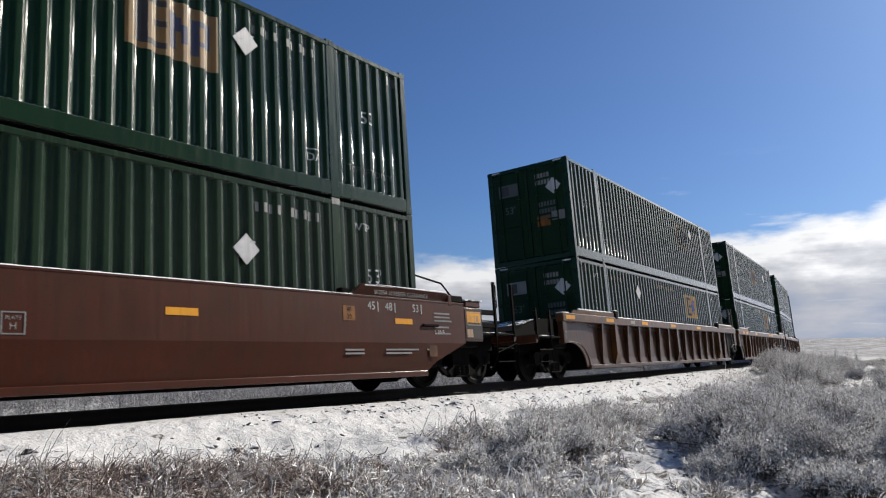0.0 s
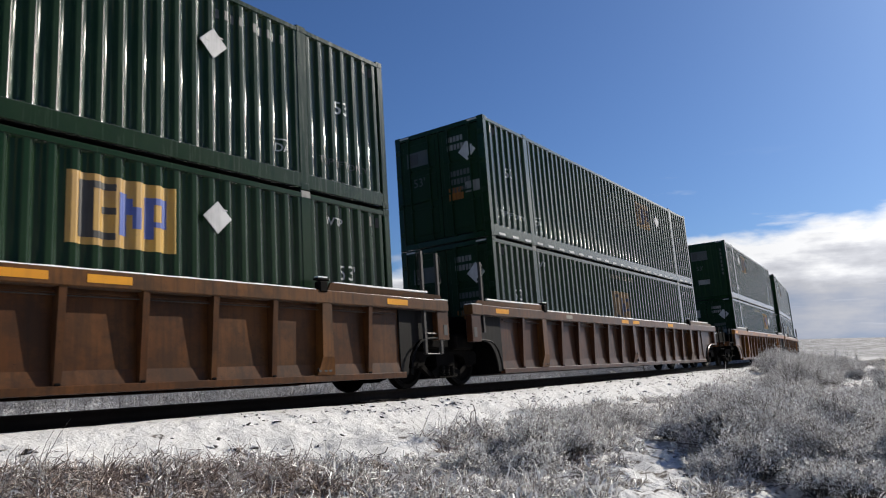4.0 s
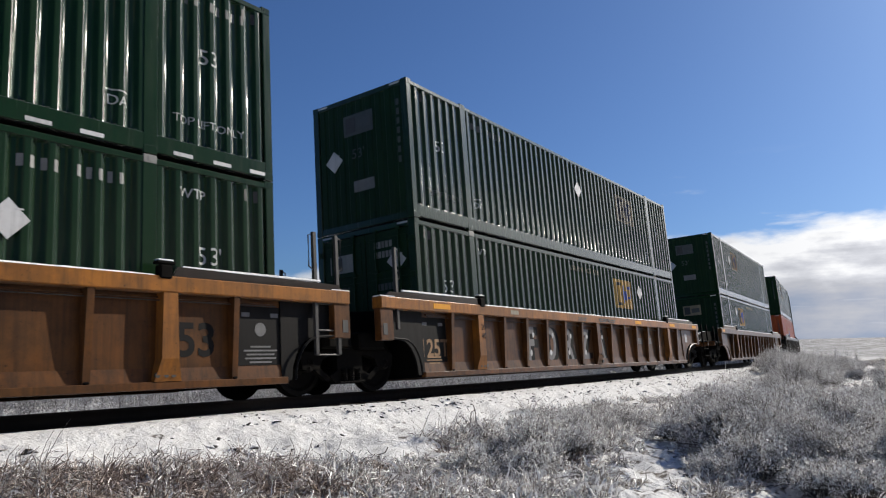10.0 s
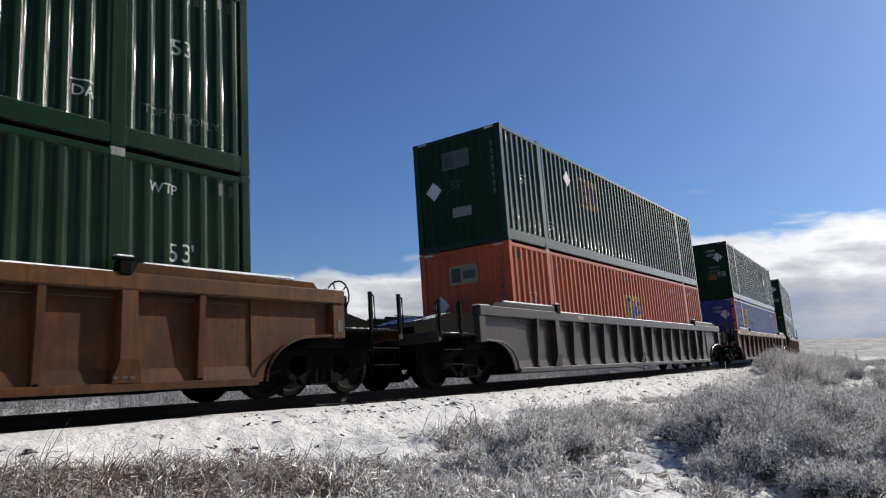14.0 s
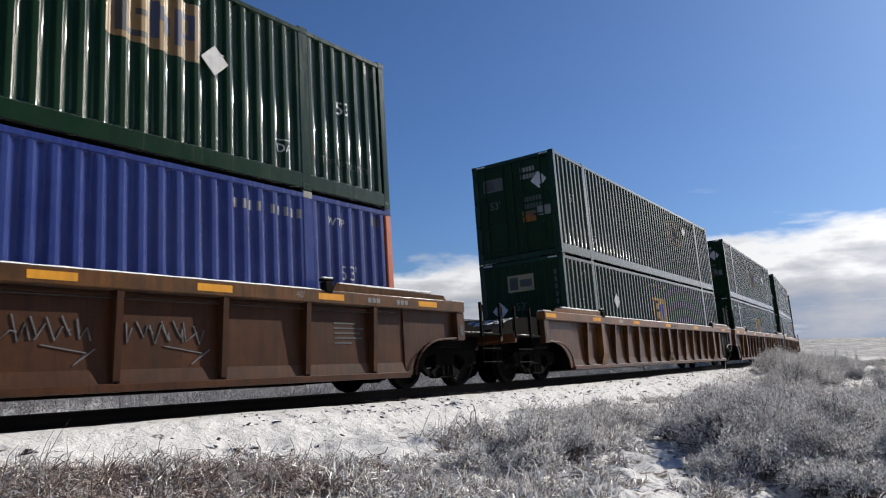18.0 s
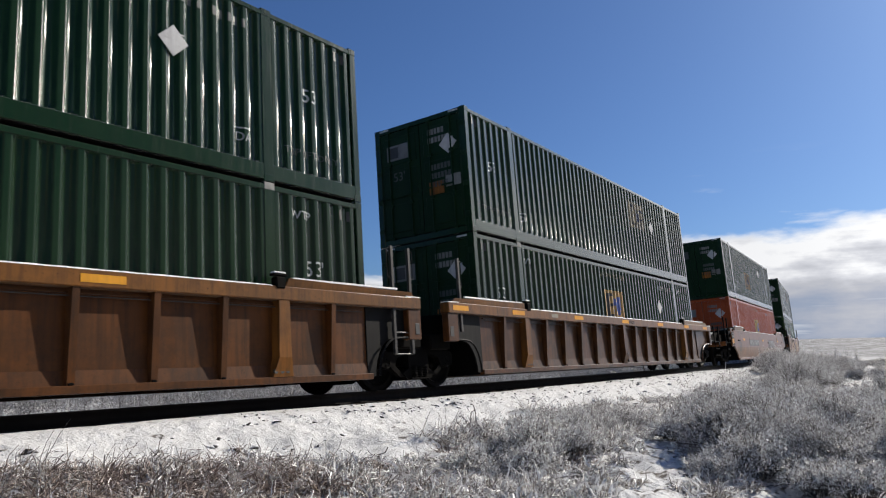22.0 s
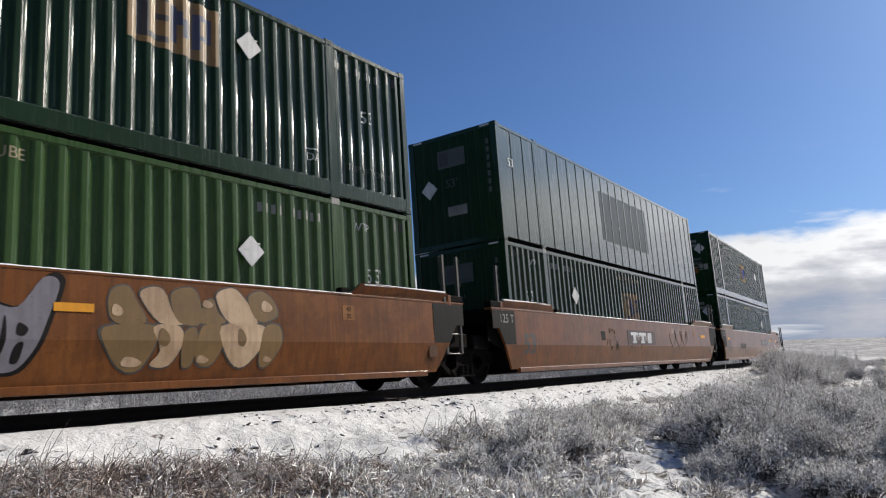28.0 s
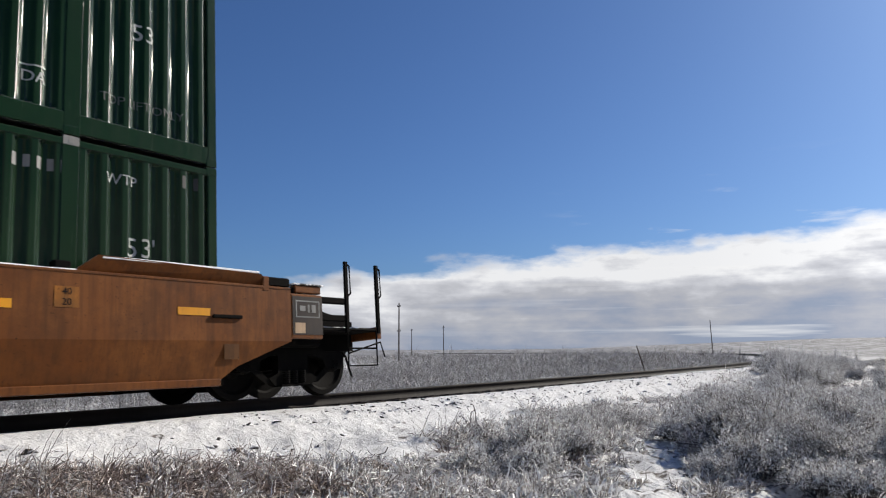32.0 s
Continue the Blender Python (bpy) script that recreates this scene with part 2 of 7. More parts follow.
def frost_material(name, stem, tip, mid):
    """Dry stalks furred with hoar frost, each a little different."""
    m, t, b = nodes_of(name)
    g = t.nodes.new("ShaderNodeNewGeometry")
    r = ramp(t, g.outputs["Random Per Island"], [(0.0, stem), (mid, tuple(0.75 * a + 0.25 * c for a, c in zip(stem, tip))), (min(0.95, mid + 0.18), tuple(0.2 * a + 0.8 * c for a, c in zip(stem, tip))), (1.0, tip)])
    c = t.nodes.new("ShaderNodeTexCoord")
    n = noise_node(t, 40.0, 3, 0.6, c.outputs["Object"])
    k = ramp(t, n.outputs[0], [(0.35, 0.0), (0.65, 1.0)])
    k2 = ramp(t, n.outputs[0], [(0.5, 0.0), (0.7, 0.6)])
    t.links.new(mixed(t, k2.outputs[0], r.outputs[0], tip), b.inputs["Base Color"])
    b.inputs["Roughness"].default_value = 0.55
    base = b.inputs["Base Color"].links[0].from_socket
    glow = t.nodes.new("ShaderNodeBsdfTranslucent")
    t.links.new(base, glow.inputs[0])
    mx = t.nodes.new("ShaderNodeMixShader")
    mx.inputs[0].default_value = 0.12
    t.links.new(b.outputs[0], mx.inputs[1])
    t.links.new(glow.outputs[0], mx.inputs[2])
    t.links.new(mx.outputs[0], t.nodes["Material Output"].inputs["Surface"])
    return m


FROST_GRASS = frost_material("frosted_grass", (0.10, 0.074, 0.052), (0.84, 0.825, 0.81), 0.46)
FROST_TWIG = frost_material("frosted_twigs", (0.050, 0.038, 0.028), (0.90, 0.885, 0.86), 0.66)
FROST_SEED = frost_material("rimed_seed_heads", (0.105, 0.082, 0.060), (0.97, 0.96, 0.94), 0.30)
FROST_FAR = frost_material("frosted_brush", (0.05, 0.042, 0.036), (0.58, 0.57, 0.57), 0.6)
DEAD_GRASS = frost_material("brown_dead_grass", (0.066, 0.032, 0.020), (0.60, 0.51, 0.44), 0.70)
STEM = paint("dark_shrub_stem", (0.055, 0.045, 0.038), (0.14, 0.12, 0.11), 0.85, 0.3)
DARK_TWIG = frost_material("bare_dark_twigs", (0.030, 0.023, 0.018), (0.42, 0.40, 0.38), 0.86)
STONE = stone_material()

# ============ small builders ============


def obj(name, bm, mat, parent=None):
    me = bpy.data.meshes.new(name)
    bm.to_mesh(me)
    bm.free()
    me.materials.append(mat)
    ob = new(name, me)
    if parent is not None:
        ob.parent = parent
    return ob


def part(name, bm, mat, parent, label=""):
    ob = obj(name, bm, mat, parent)
    if label:
        tagged(ob, label)
    return ob


MESHES = {}


def shared(name, key, make, mat, parent, loc=(0, 0, 0), turn=None, label=""):
    """A part on a mesh that alike parts share, one for each paint."""
    k = (key, mat.name)
    if k not in MESHES:
        bm = make()
        me = bpy.data.meshes.new(name)
        bm.to_mesh(me)
        bm.free()
        me.materials.append(mat)
        MESHES[k] = me
    ob = new(name, MESHES[k])
    ob.parent = parent
    ob.location = loc
    if turn:
        ob.rotation_euler = turn
    if label:
        tagged(ob, label)
    return ob


def box(bm, x0, x1, y0, y1, z0, z1, bevel=0.0):
    r = bmesh.ops.create_cube(bm, size=1.0)
    for v in r["verts"]:
        v.co = ((x0 + x1) / 2 + v.co.x * (x1 - x0), (y0 + y1) / 2 + v.co.y * (y1 - y0), (z0 + z1) / 2 + v.co.z * (z1 - z0))
    if bevel:
        es = list({e for v in r["verts"] for e in v.link_edges})
        bmesh.ops.bevel(bm, geom=es, offset=bevel, segments=1, affect="EDGES")


def a_box(x0, x1, y0, y1, z0, z1, bevel=0.0):
    bm = bmesh.new()
    box(bm, x0, x1, y0, y1, z0, z1, bevel)
    return bm


def prism(bm, outline, y0, y1):
    """An outline in x and z, given thickness across y."""
    a = [bm.verts.new((x, y0, z)) for x, z in outline]
    b = [bm.verts.new((x, y1, z)) for x, z in outline]
    bm.faces.new(a)
    bm.faces.new(b[::-1])
    n = len(a)
    for i in range(n):
        bm.faces.new((a[i], b[i], b[(i + 1) % n], a[(i + 1) % n]))
    bmesh.ops.recalc_face_normals(bm, faces=bm.faces)


def tube(bm, points, radius, sides=8):
    rings = []
    for i, p in enumerate(points):
        p = Vector(p)
        a = Vector(points[max(i - 1, 0)])
        b = Vector(points[min(i + 1, len(points) - 1)])
        q = (b - a).to_track_quat("Z", "Y")
        rings.append([bm.verts.new(p + q @ Vector((radius * math.cos(2 * math.pi * k / sides), radius * math.sin(2 * math.pi * k / sides), 0))) for k in range(sides)])
    for r0, r1 in zip(rings, rings[1:]):
        for k in range(sides):
            bm.faces.new((r0[k], r0[(k + 1) % sides], r1[(k + 1) % sides], r1[k]))
    bm.faces.new(rings[0][::-1])
    bm.faces.new(rings[-1])


def lathe(bm, profile, segments, axis="Y", at=(0, 0, 0)):
    """Turns (radius, along) pairs about an axis."""
    rings = []
    for r, h in profile:
        ring = []
        for k in range(segments):
            a = 2 * math.pi * k / segments
            c = (r * math.cos(a), h, r * math.sin(a)) if axis == "Y" else (r * math.cos(a), r * math.sin(a), h)
            ring.append(bm.verts.new(Vector(c) + Vector(at)))
        rings.append(ring)
    for r0, r1 in zip(rings, rings[1:]):
        for k in range(segments):
            bm.faces.new((r0[k], r0[(k + 1) % segments], r1[(k + 1) % segments], r1[k]))
    bm.faces.new(rings[0])
    bm.faces.new(rings[-1][::-1])
    bmesh.ops.recalc_face_normals(bm, faces=bm.faces)


def cut_text(word, size, slant=0.0, bold=0.0):
    """The built-in font's letters as a flat mesh in x and z, centred."""
    cu = bpy.data.curves.new("lettering", "FONT")
    cu.body, cu.size, cu.align_x, cu.align_y, cu.shear, cu.resolution_u, cu.offset = word, size, "CENTER", "CENTER", slant, 4, bold
    ob = bpy.data.objects.new("lettering", cu)
    me = bpy.data.meshes.new_from_object(ob)
    bm = bmesh.new()
    bm.from_mesh(me)
    bpy.data.objects.remove(ob)
    bpy.data.curves.remove(cu)
    bpy.data.meshes.remove(me)
    for v in bm.verts:
        v.co = (v.co.x, 0.0, v.co.y)
    return bm


# ============ the line: a curve to the left, banked inwards ============
SPEED, BANK, GRADE = 10.93, 0.07436, -0.0011
S = np.arange(-420.0, 1400.0, 0.25)
CURV = 0.0019953 + 1.00134e-5 * np.clip(S, 0.0, 160.0)
HEAD = np.concatenate(([0.0], np.cumsum((CURV[1:] + CURV[:-1]) / 2 * 0.25)))
HEAD -= np.interp(0.0, S, HEAD)
TX = np.concatenate(([0.0], np.cumsum(np.cos((HEAD[1:] + HEAD[:-1]) / 2) * 0.25)))
TY = np.concatenate(([0.0], np.cumsum(np.sin((HEAD[1:] + HEAD[:-1]) / 2) * 0.25)))
TX -= np.interp(0.0, S, TX)
TY -= np.interp(0.0, S, TY)


def line_at(s):
    return float(np.interp(s, S, TX)), float(np.interp(s, S, TY)), float(np.interp(s, S, HEAD))


def on_line(s):
    """The pose of a car whose middle is at s: x along the line, y across it and away from the camera, z up from the railheads."""
    x, y, th = line_at(s)
    return Matrix.Translation((x, y, GRADE * s)) @ Matrix.Rotation(th, 4, "Z") @ Matrix.Rotation(-BANK, 4, "X")


def beside(s, n, z):
    return on_line(s) @ Vector((s * 0.0, n, z))

# ============ ground: one sheet to the horizon ============


def smooth(a, b, v):
    k = np.clip((v - a) / (b - a), 0.0, 1.0)
    return k * k * (3 - 2 * k)


NEAR_S = np.arange(-300.0, 420.0, 1.0)
NEAR_X, NEAR_Y, NEAR_H = np.interp(NEAR_S, S, TX), np.interp(NEAR_S, S, TY), np.interp(NEAR_S, S, HEAD)


def to_line(x, y):
    """Along and across the line for many places at once."""
    x, y = np.atleast_1d(x).astype(float), np.atleast_1d(y).astype(float)
    s, n = np.empty_like(x), np.empty_like(x)
    for i in range(0, len(x), 20000):
        dx, dy = x[i:i + 20000, None] - NEAR_X, y[i:i + 20000, None] - NEAR_Y
        k = np.argmin(dx * dx + dy * dy, axis=1)
        r = np.arange(len(k))
        c, sn = np.cos(NEAR_H[k]), np.sin(NEAR_H[k])
        n[i:i + 20000] = -sn * dx[r, k] + c * dy[r, k]
        s[i:i + 20000] = NEAR_S[k] + c * dx[r, k] + sn * dy[r, k]
    return s, n


def wavy(x, y):
    return (0.05 * np.sin(x * 1.3 + 0.7 * y) + 0.04 * np.sin(2.1 * y - 0.6 * x + 1.0) + 0.02 * np.sin(4.7 * x + 3.9 * y)
            + 0.12 * np.sin(0.21 * x + 0.33 * y + 2.0) + 0.015 * np.sin(9.1 * x - 7.3 * y))


BED_N = [-400, -30, -8, -4.2, -3.0, -1.75, -1.3, 1.3, 1.75, 2.9, 4.5, 30, 400]
BED_Z = [-0.9, -0.78, -0.66, -0.53, -0.46, -0.12, -0.09, -0.29, -0.34, -0.80, -0.92, -0.95, -1.0]


def ground_z(x, y):
    s, n = to_line(x, y)
    z = np.interp(n, BED_N, BED_Z) + GRADE * np.clip(s, -60, 160)
    rough = smooth(1.5, 3.6, np.abs(n))
    z = z + wavy(x, y) * (0.12 + 0.88 * rough)
    crust = 0.032 * np.sin(9.7 * x + 3 * np.sin(4.1 * y)) * np.sin(12.1 * y + 2.7 * np.sin(5.3 * x)) + 0.022 * np.sin(19 * x + 4 * np.sin(7 * y)) * np.sin(21 * y + 3.1 * np.sin(9 * x))
    z = z + crust * smooth(1.35, 1.7, -n) * smooth(60, 30, s)
    dx, dy = x - EYE.x, y - EYE.y
    far, az = np.hypot(dx, dy), np.degrees(np.arctan2(dx, dy))
    z = z + 26.0 * smooth(350, 2400, far) * smooth(58, 84, az) * smooth(180, 130, az)
    z = z + 5.0 * smooth(900, 3000, far) + 1.5 * smooth(150, 900, far) * np.sin(x * 0.006 + y * 0.009)
    return z


def stretched(near, step, growth, end, centre):
    v, d = [0.0], step
    while v[-1] < end:
        v.append(v[-1] + d)
        if v[-1] > near:
            d *= growth
    v = np.array(v)
    return centre + np.concatenate((-v[:0:-1], v))


def grid_mesh(name, xs, ys, zf, mat):
    gx, gy = np.meshgrid(xs, ys)
    px, py = gx.ravel(), gy.ravel()
    co = np.stack((px, py, zf(px, py)), 1)
    nx, ny = len(xs), len(ys)
    a = (np.arange(ny - 1)[:, None] * nx + np.arange(nx - 1)).ravel()
    return quads(name, co, np.stack((a, a + 1, a + nx + 1, a + nx), 1), mat)


def quads(name, co, faces, mat, smooth_it=True):
    me = bpy.data.meshes.new(name)
    me.vertices.add(len(co))
    me.vertices.foreach_set("co", np.ascontiguousarray(co, dtype=np.float32).ravel())
    me.loops.add(faces.size)
    me.loops.foreach_set("vertex_index", np.ascontiguousarray(faces, dtype=np.int32).ravel())
    me.polygons.add(len(faces))
    me.polygons.foreach_set("loop_start", np.arange(0, faces.size, 4, dtype=np.int32))
    me.update(calc_edges=True)
    me.materials.append(mat)
    if smooth_it:
        me.shade_smooth()
    return me


ground = new("ground", grid_mesh("ground", stretched(16, 0.11, 1.09, 4300, 14.0), stretched(5.5, 0.075, 1.09, 4300, -4.0), ground_z, ground_material()))
tagged(ground, "snow-dusted prairie with a snowy ballast shoulder", "ground", kind="structure")

# ============ the track ============
track = new("railway_track")
tagged(track, "rusty single railway track on snowy dark sleepers", "railway track", kind="structure")
RAIL_SECTION = [(-0.07, -0.18), (0.07, -0.18), (0.07, -0.165), (0.012, -0.145), (0.010, -0.045), (0.036, -0.035), (0.036, -0.004), (0.028, 0.0), (-0.028, 0.0), (-0.036, -0.004), (-0.036, -0.035), (-0.010, -0.045), (-0.012, -0.145), (-0.07, -0.165)]


def rail(n):
    ss = np.concatenate((np.arange(-90, 140, 1.0), np.arange(140, 420, 4.0)))
    co, k = [], len(RAIL_SECTION)
    for s in ss:
        m = on_line(float(s))
        co += [m @ Vector((0, n + a, b)) for a, b in RAIL_SECTION]
    i = np.arange(len(ss) - 1)[:, None] * k
    j = np.arange(k)
    f = np.stack(((i + j), (i + (j + 1) % k), (i + k + (j + 1) % k), (i + k + j)), -1).reshape(-1, 4)
    ob = new("rail", quads("rail", np.array(co), f, RAIL_RUST, False))
    ob.parent = track


rail(-0.755)
rail(0.755)


def tie_mesh():
    bm = bmesh.new()
    box(bm, -0.115, 0.115, -1.30, 1.30, -0.36, -0.183, 0.012)
    for v in bm.verts:
        v.co += Vector((0.008 * math.sin(9 * v.co.y), 0.012 * math.sin(31 * v.co.x + 3 * v.co.z), 0.006 * math.sin(5 * v.co.y)))
    return bm


random.seed(4)
for i in range(-26, 250):
    s = i * 0.53
    tie = shared("sleeper", "tie%d" % (i % 3), tie_mesh, TIE_WOOD, track)
    tie.matrix_basis = on_line(s) @ pose(0, random.uniform(-0.06, 0.05), random.uniform(-0.008, 0.004), 0, 0, random.uniform(-1.2, 1.2))
    if -6 < s < 40:
        for side in (-1, 1):
            plate = shared("tie_plate", "tie_plate", lambda: a_box(-0.1, 0.1, -0.18, 0.18, -0.186, -0.170, 0.004), RAIL_RUST, track)
            plate.matrix_basis = on_line(s) @ pose(0, side * 0.755, 0)


def stones(name, count, s0, s1, n0, n1, size0, size1, seed):
    rng = np.random.default_rng(seed)
    base = np.array([(1, 0, 0), (0, 1, 0), (-1, 0, 0), (0, -1, 0), (0.6, 0.6, 0.75), (-0.6, 0.6, 0.75), (-0.6, -0.6, 0.75), (0.6, -0.6, 0.75)], float)
    ring = np.array([(0, 1, 5, 4), (1, 2, 6, 5), (2, 3, 7, 6), (3, 0, 4, 7), (4, 5, 6, 7), (3, 2, 1, 0)])
    heap = rng.integers(0, max(2, count // 14), count)          # they show in loose patches
    cs, cn = rng.uniform(s0, s1, count), rng.uniform(n0, n1, count)
    s = np.where(rng.random(count) < 0.7, cs[heap] + rng.normal(0, 0.32, count), cs)
    n = np.clip(np.where(rng.random(count) < 0.7, cn[heap] + rng.normal(0, 0.10, count), cn), n0, n1)
    x, y, h = np.interp(s, S, TX), np.interp(s, S, TY), np.interp(s, S, HEAD)
    px, py = x - np.sin(h) * n, y + np.cos(h) * n
    size = size0 * (size1 / size0) ** (rng.random(count) ** 1.6)
    v = base[None] * rng.uniform(0.35, 1.35, (count, 8, 3)) * rng.uniform(0.6, 1.4, (count, 1, 3)) * size[:, None, None]
    a = rng.uniform(0, 6.28, count)
    vx = v[:, :, 0] * np.cos(a)[:, None] - v[:, :, 1] * np.sin(a)[:, None]
    vy = v[:, :, 0] * np.sin(a)[:, None] + v[:, :, 1] * np.cos(a)[:, None]
    co = np.stack((px[:, None] + vx, py[:, None] + vy, (ground_z(px, py) - 0.25 * size)[:, None] + v[:, :, 2] * 0.7), -1).reshape(-1, 3)
    f = (np.arange(count)[:, None, None] * 8 + ring).reshape(-1, 4)
    ob = new(name, quads(name, co, f, STONE, False))
    return tagged(ob, "dark ballast stones poking through the snow", "ballast", kind="stuff")


stones("ballast_stones", 330, -4, 34, -3.4, -1.9, 0.014, 0.07, 5)
stones("ballast_stones", 2300, 6, 60, -2.2, -1.35, 0.016, 0.055, 7)
stones("ballast_stones", 1500, -4, 60, -0.65, 2.4, 0.02, 0.05, 6)

# ============ frosted plants ============


def ribbons(root, heading, lift, length, droop, width, rng, segments=3, curl=0.25):
    """Bent, tapering, wandering blades: root places, compass heading, first climb, length, how far they sag."""
    n = len(root)
    t = np.linspace(0, 1, segments + 1)
    climb = lift[:, None] - droop[:, None] * t + rng.normal(0, curl, (n, segments + 1))
    way = heading[:, None] + np.cumsum(rng.normal(0, curl * 1.3, (n, segments + 1)), 1)
    step = length[:, None] / segments
    go = np.stack((np.cos(climb) * np.cos(way), np.cos(climb) * np.sin(way), np.sin(climb)), -1)[:, :-1] * step[..., None]
    mid = root[:, None] + np.concatenate((np.zeros((n, 1, 3)), np.cumsum(go, 1)), 1)
    tw = rng.uniform(0, 6.28, n)[:, None]
    up = rng.uniform(-0.8, 0.8, n)[:, None]
    w = width[:, None] * (1 - 0.7 * t) / 2
    off = np.stack((np.cos(tw) * w, np.sin(tw) * w, up * w), -1)
    co = np.stack((mid - off, mid + off), 2).reshape(-1, 3)
    k = (segments + 1) * 2
    f = np.array([(2 * i, 2 * i + 1, 2 * i + 3, 2 * i + 2) for i in range(segments)])
    return co, (np.arange(n)[:, None, None] * k + f).reshape(-1, 4)


def tufts(name, xy, blades, size, width, mat, rng, label, lean=0.0, sag=3.0, curl=0.3):
    """Grass tufts at the places xy, joined into one stretch of sward."""
    m = len(xy)
    z = ground_z(xy[:, 0], xy[:, 1]) - 0.02
    big = size * rng.uniform(0.55, 1.35, m)
    r = rng.random((m, blades)) ** 0.7 * big[:, None] * 0.45
    a = rng.uniform(0, 6.28, (m, blades))
    root = np.stack((xy[:, 0:1] + r * np.cos(a), xy[:, 1:2] + r * np.sin(a), np.repeat(z[:, None], blades, 1)), -1).reshape(-1, 3)
    heading = (a + rng.normal(0, 0.7, a.shape)).ravel()
    heading = np.where(rng.random(len(heading)) < lean, rng.normal(0.3, 0.6, len(heading)), heading)
    length = (big[:, None] * rng.uniform(0.5, 1.35, a.shape)).ravel()
    co, f = ribbons(root, heading, rng.uniform(0.25, 1.4, len(root)), length, rng.uniform(0.4, sag, len(root)), width * rng.uniform(0.5, 1.5, len(root)), rng, 4, curl)
    floor = np.repeat(root[:, 2], 10) - 0.01
    co[:, 2] = np.maximum(co[:, 2], floor + 0.03 * rng.random(len(co)))
    return tagged(new(name, quads(name, co, f, mat)), label, "grass", kind="stuff")


rng = np.random.default_rng(11)


def scatter(count, x0, x1, y0, y1, keep):
    xy = np.stack((rng.uniform(x0, x1, count), rng.uniform(y0, y1, count)), 1)
    s, n = to_line(xy[:, 0], xy[:, 1])
    return xy[keep(xy[:, 0], xy[:, 1], n) > rng.random(count)]


def meadow(x, y, n):
    """How thickly the grass grows on the camera's side: bare by the ballast, in a snowy hollow and along a trodden path."""
    edge = np.interp(x, [2.6, 3.2, 4, 5, 6, 7, 7.6, 9.5, 12, 18, 35], [-2.35, -2.5, -2.9, -3.4, -4.15, -4.4, -3.7, -3.3, -2.6, -2.3, -1.75])
    d = smooth(edge, edge - 0.45, n)
    hollow = np.sin(x * 0.9 + 1.5 * np.sin(y * 0.8)) * np.sin(y * 1.3 + 0.4 * x)
    d = d * np.where(hollow > 0.5, 0.45, 1.0)
    d = d * (1 - 0.97 * trodden(x, y))
    return d * (np.hypot(x, y - EYE.y) > 2.4)


def trodden(x, y):
    """The snowy path that runs up between the low growth and the large bush."""
    along = np.interp(x, [5.5, 7.0, 8.6, 10.3, 12.0], [-7.6, -6.95, -6.45, -6.0, -5.4])
    wide = np.interp(x, [5.5, 8.6, 10.5, 12.5], [0.26, 0.28, 0.22, 0.1])
    return smooth(wide + 0.16, wide - 0.08, np.abs(y - along)) * (x < 12.5)


def tussocks(name, x0, x1, y0, y1, spacing, size, blades, width, mat, label, keep=meadow, lean=0.35, upright=1.1, curl=0.11):
    """Clumps of long arching blades that spring from one crown, set apart with bare gaps between."""
    gx, gy = np.meshgrid(np.arange(x0, x1, spacing), np.arange(y0, y1, spacing))
    xy = np.stack((gx.ravel(), gy.ravel()), 1) + rng.uniform(-0.45, 0.45, (gx.size, 2)) * spacing
    _, n = to_line(xy[:, 0], xy[:, 1])
    xy = xy[keep(xy[:, 0], xy[:, 1], n) > rng.uniform(0.05, 1.0, len(xy))]
    m = len(xy)
    big = size * rng.uniform(0.5, 1.0, m) * np.where(rng.random(m) < 0.22, 1.5, 1.0)
    count = np.maximum(10, (blades * (big / size) ** 1.3)).astype(int)
    own = np.repeat(np.arange(m), count)
    k = len(own)
    q = np.sqrt(rng.random(k))
    a = rng.uniform(0, 6.28, k)
    r = q * big[own] * 0.36
    z = ground_z(xy[:, 0], xy[:, 1])
    root = np.stack((xy[own, 0] + r * np.cos(a), xy[own, 1] + r * np.sin(a), z[own] - 0.02), -1)
    wind = rng.normal(-0.5, 0.9, m)[own]
    heading = np.where(rng.random(k) < lean, wind + rng.normal(0, 0.35, k), a + rng.normal(0, 0.4, k))
    lift = upright + 0.35 - 0.75 * q + rng.normal(0, 0.16, k)
    length = big[own] * rng.uniform(0.55, 1.25, k) * (1.1 - 0.25 * q)
    co, f = ribbons(root, heading, lift, length, rng.uniform(0.3, 2.3, k), width * rng.uniform(0.5, 1.4, k), rng, 4, curl)
    low = np.repeat(z[own], 10)
    co[:, 2] = np.maximum(co[:, 2], low - 0.02 + 0.04 * rng.random(len(co)))
    return tagged(new(name, quads(name, co, f, mat)), label, "grass", kind="stuff")


def curled(x, y, n):
    return meadow(x, y, n) * np.interp(x, [2, 6, 8, 14], [0.75, 0.8, 0.9, 0.9])


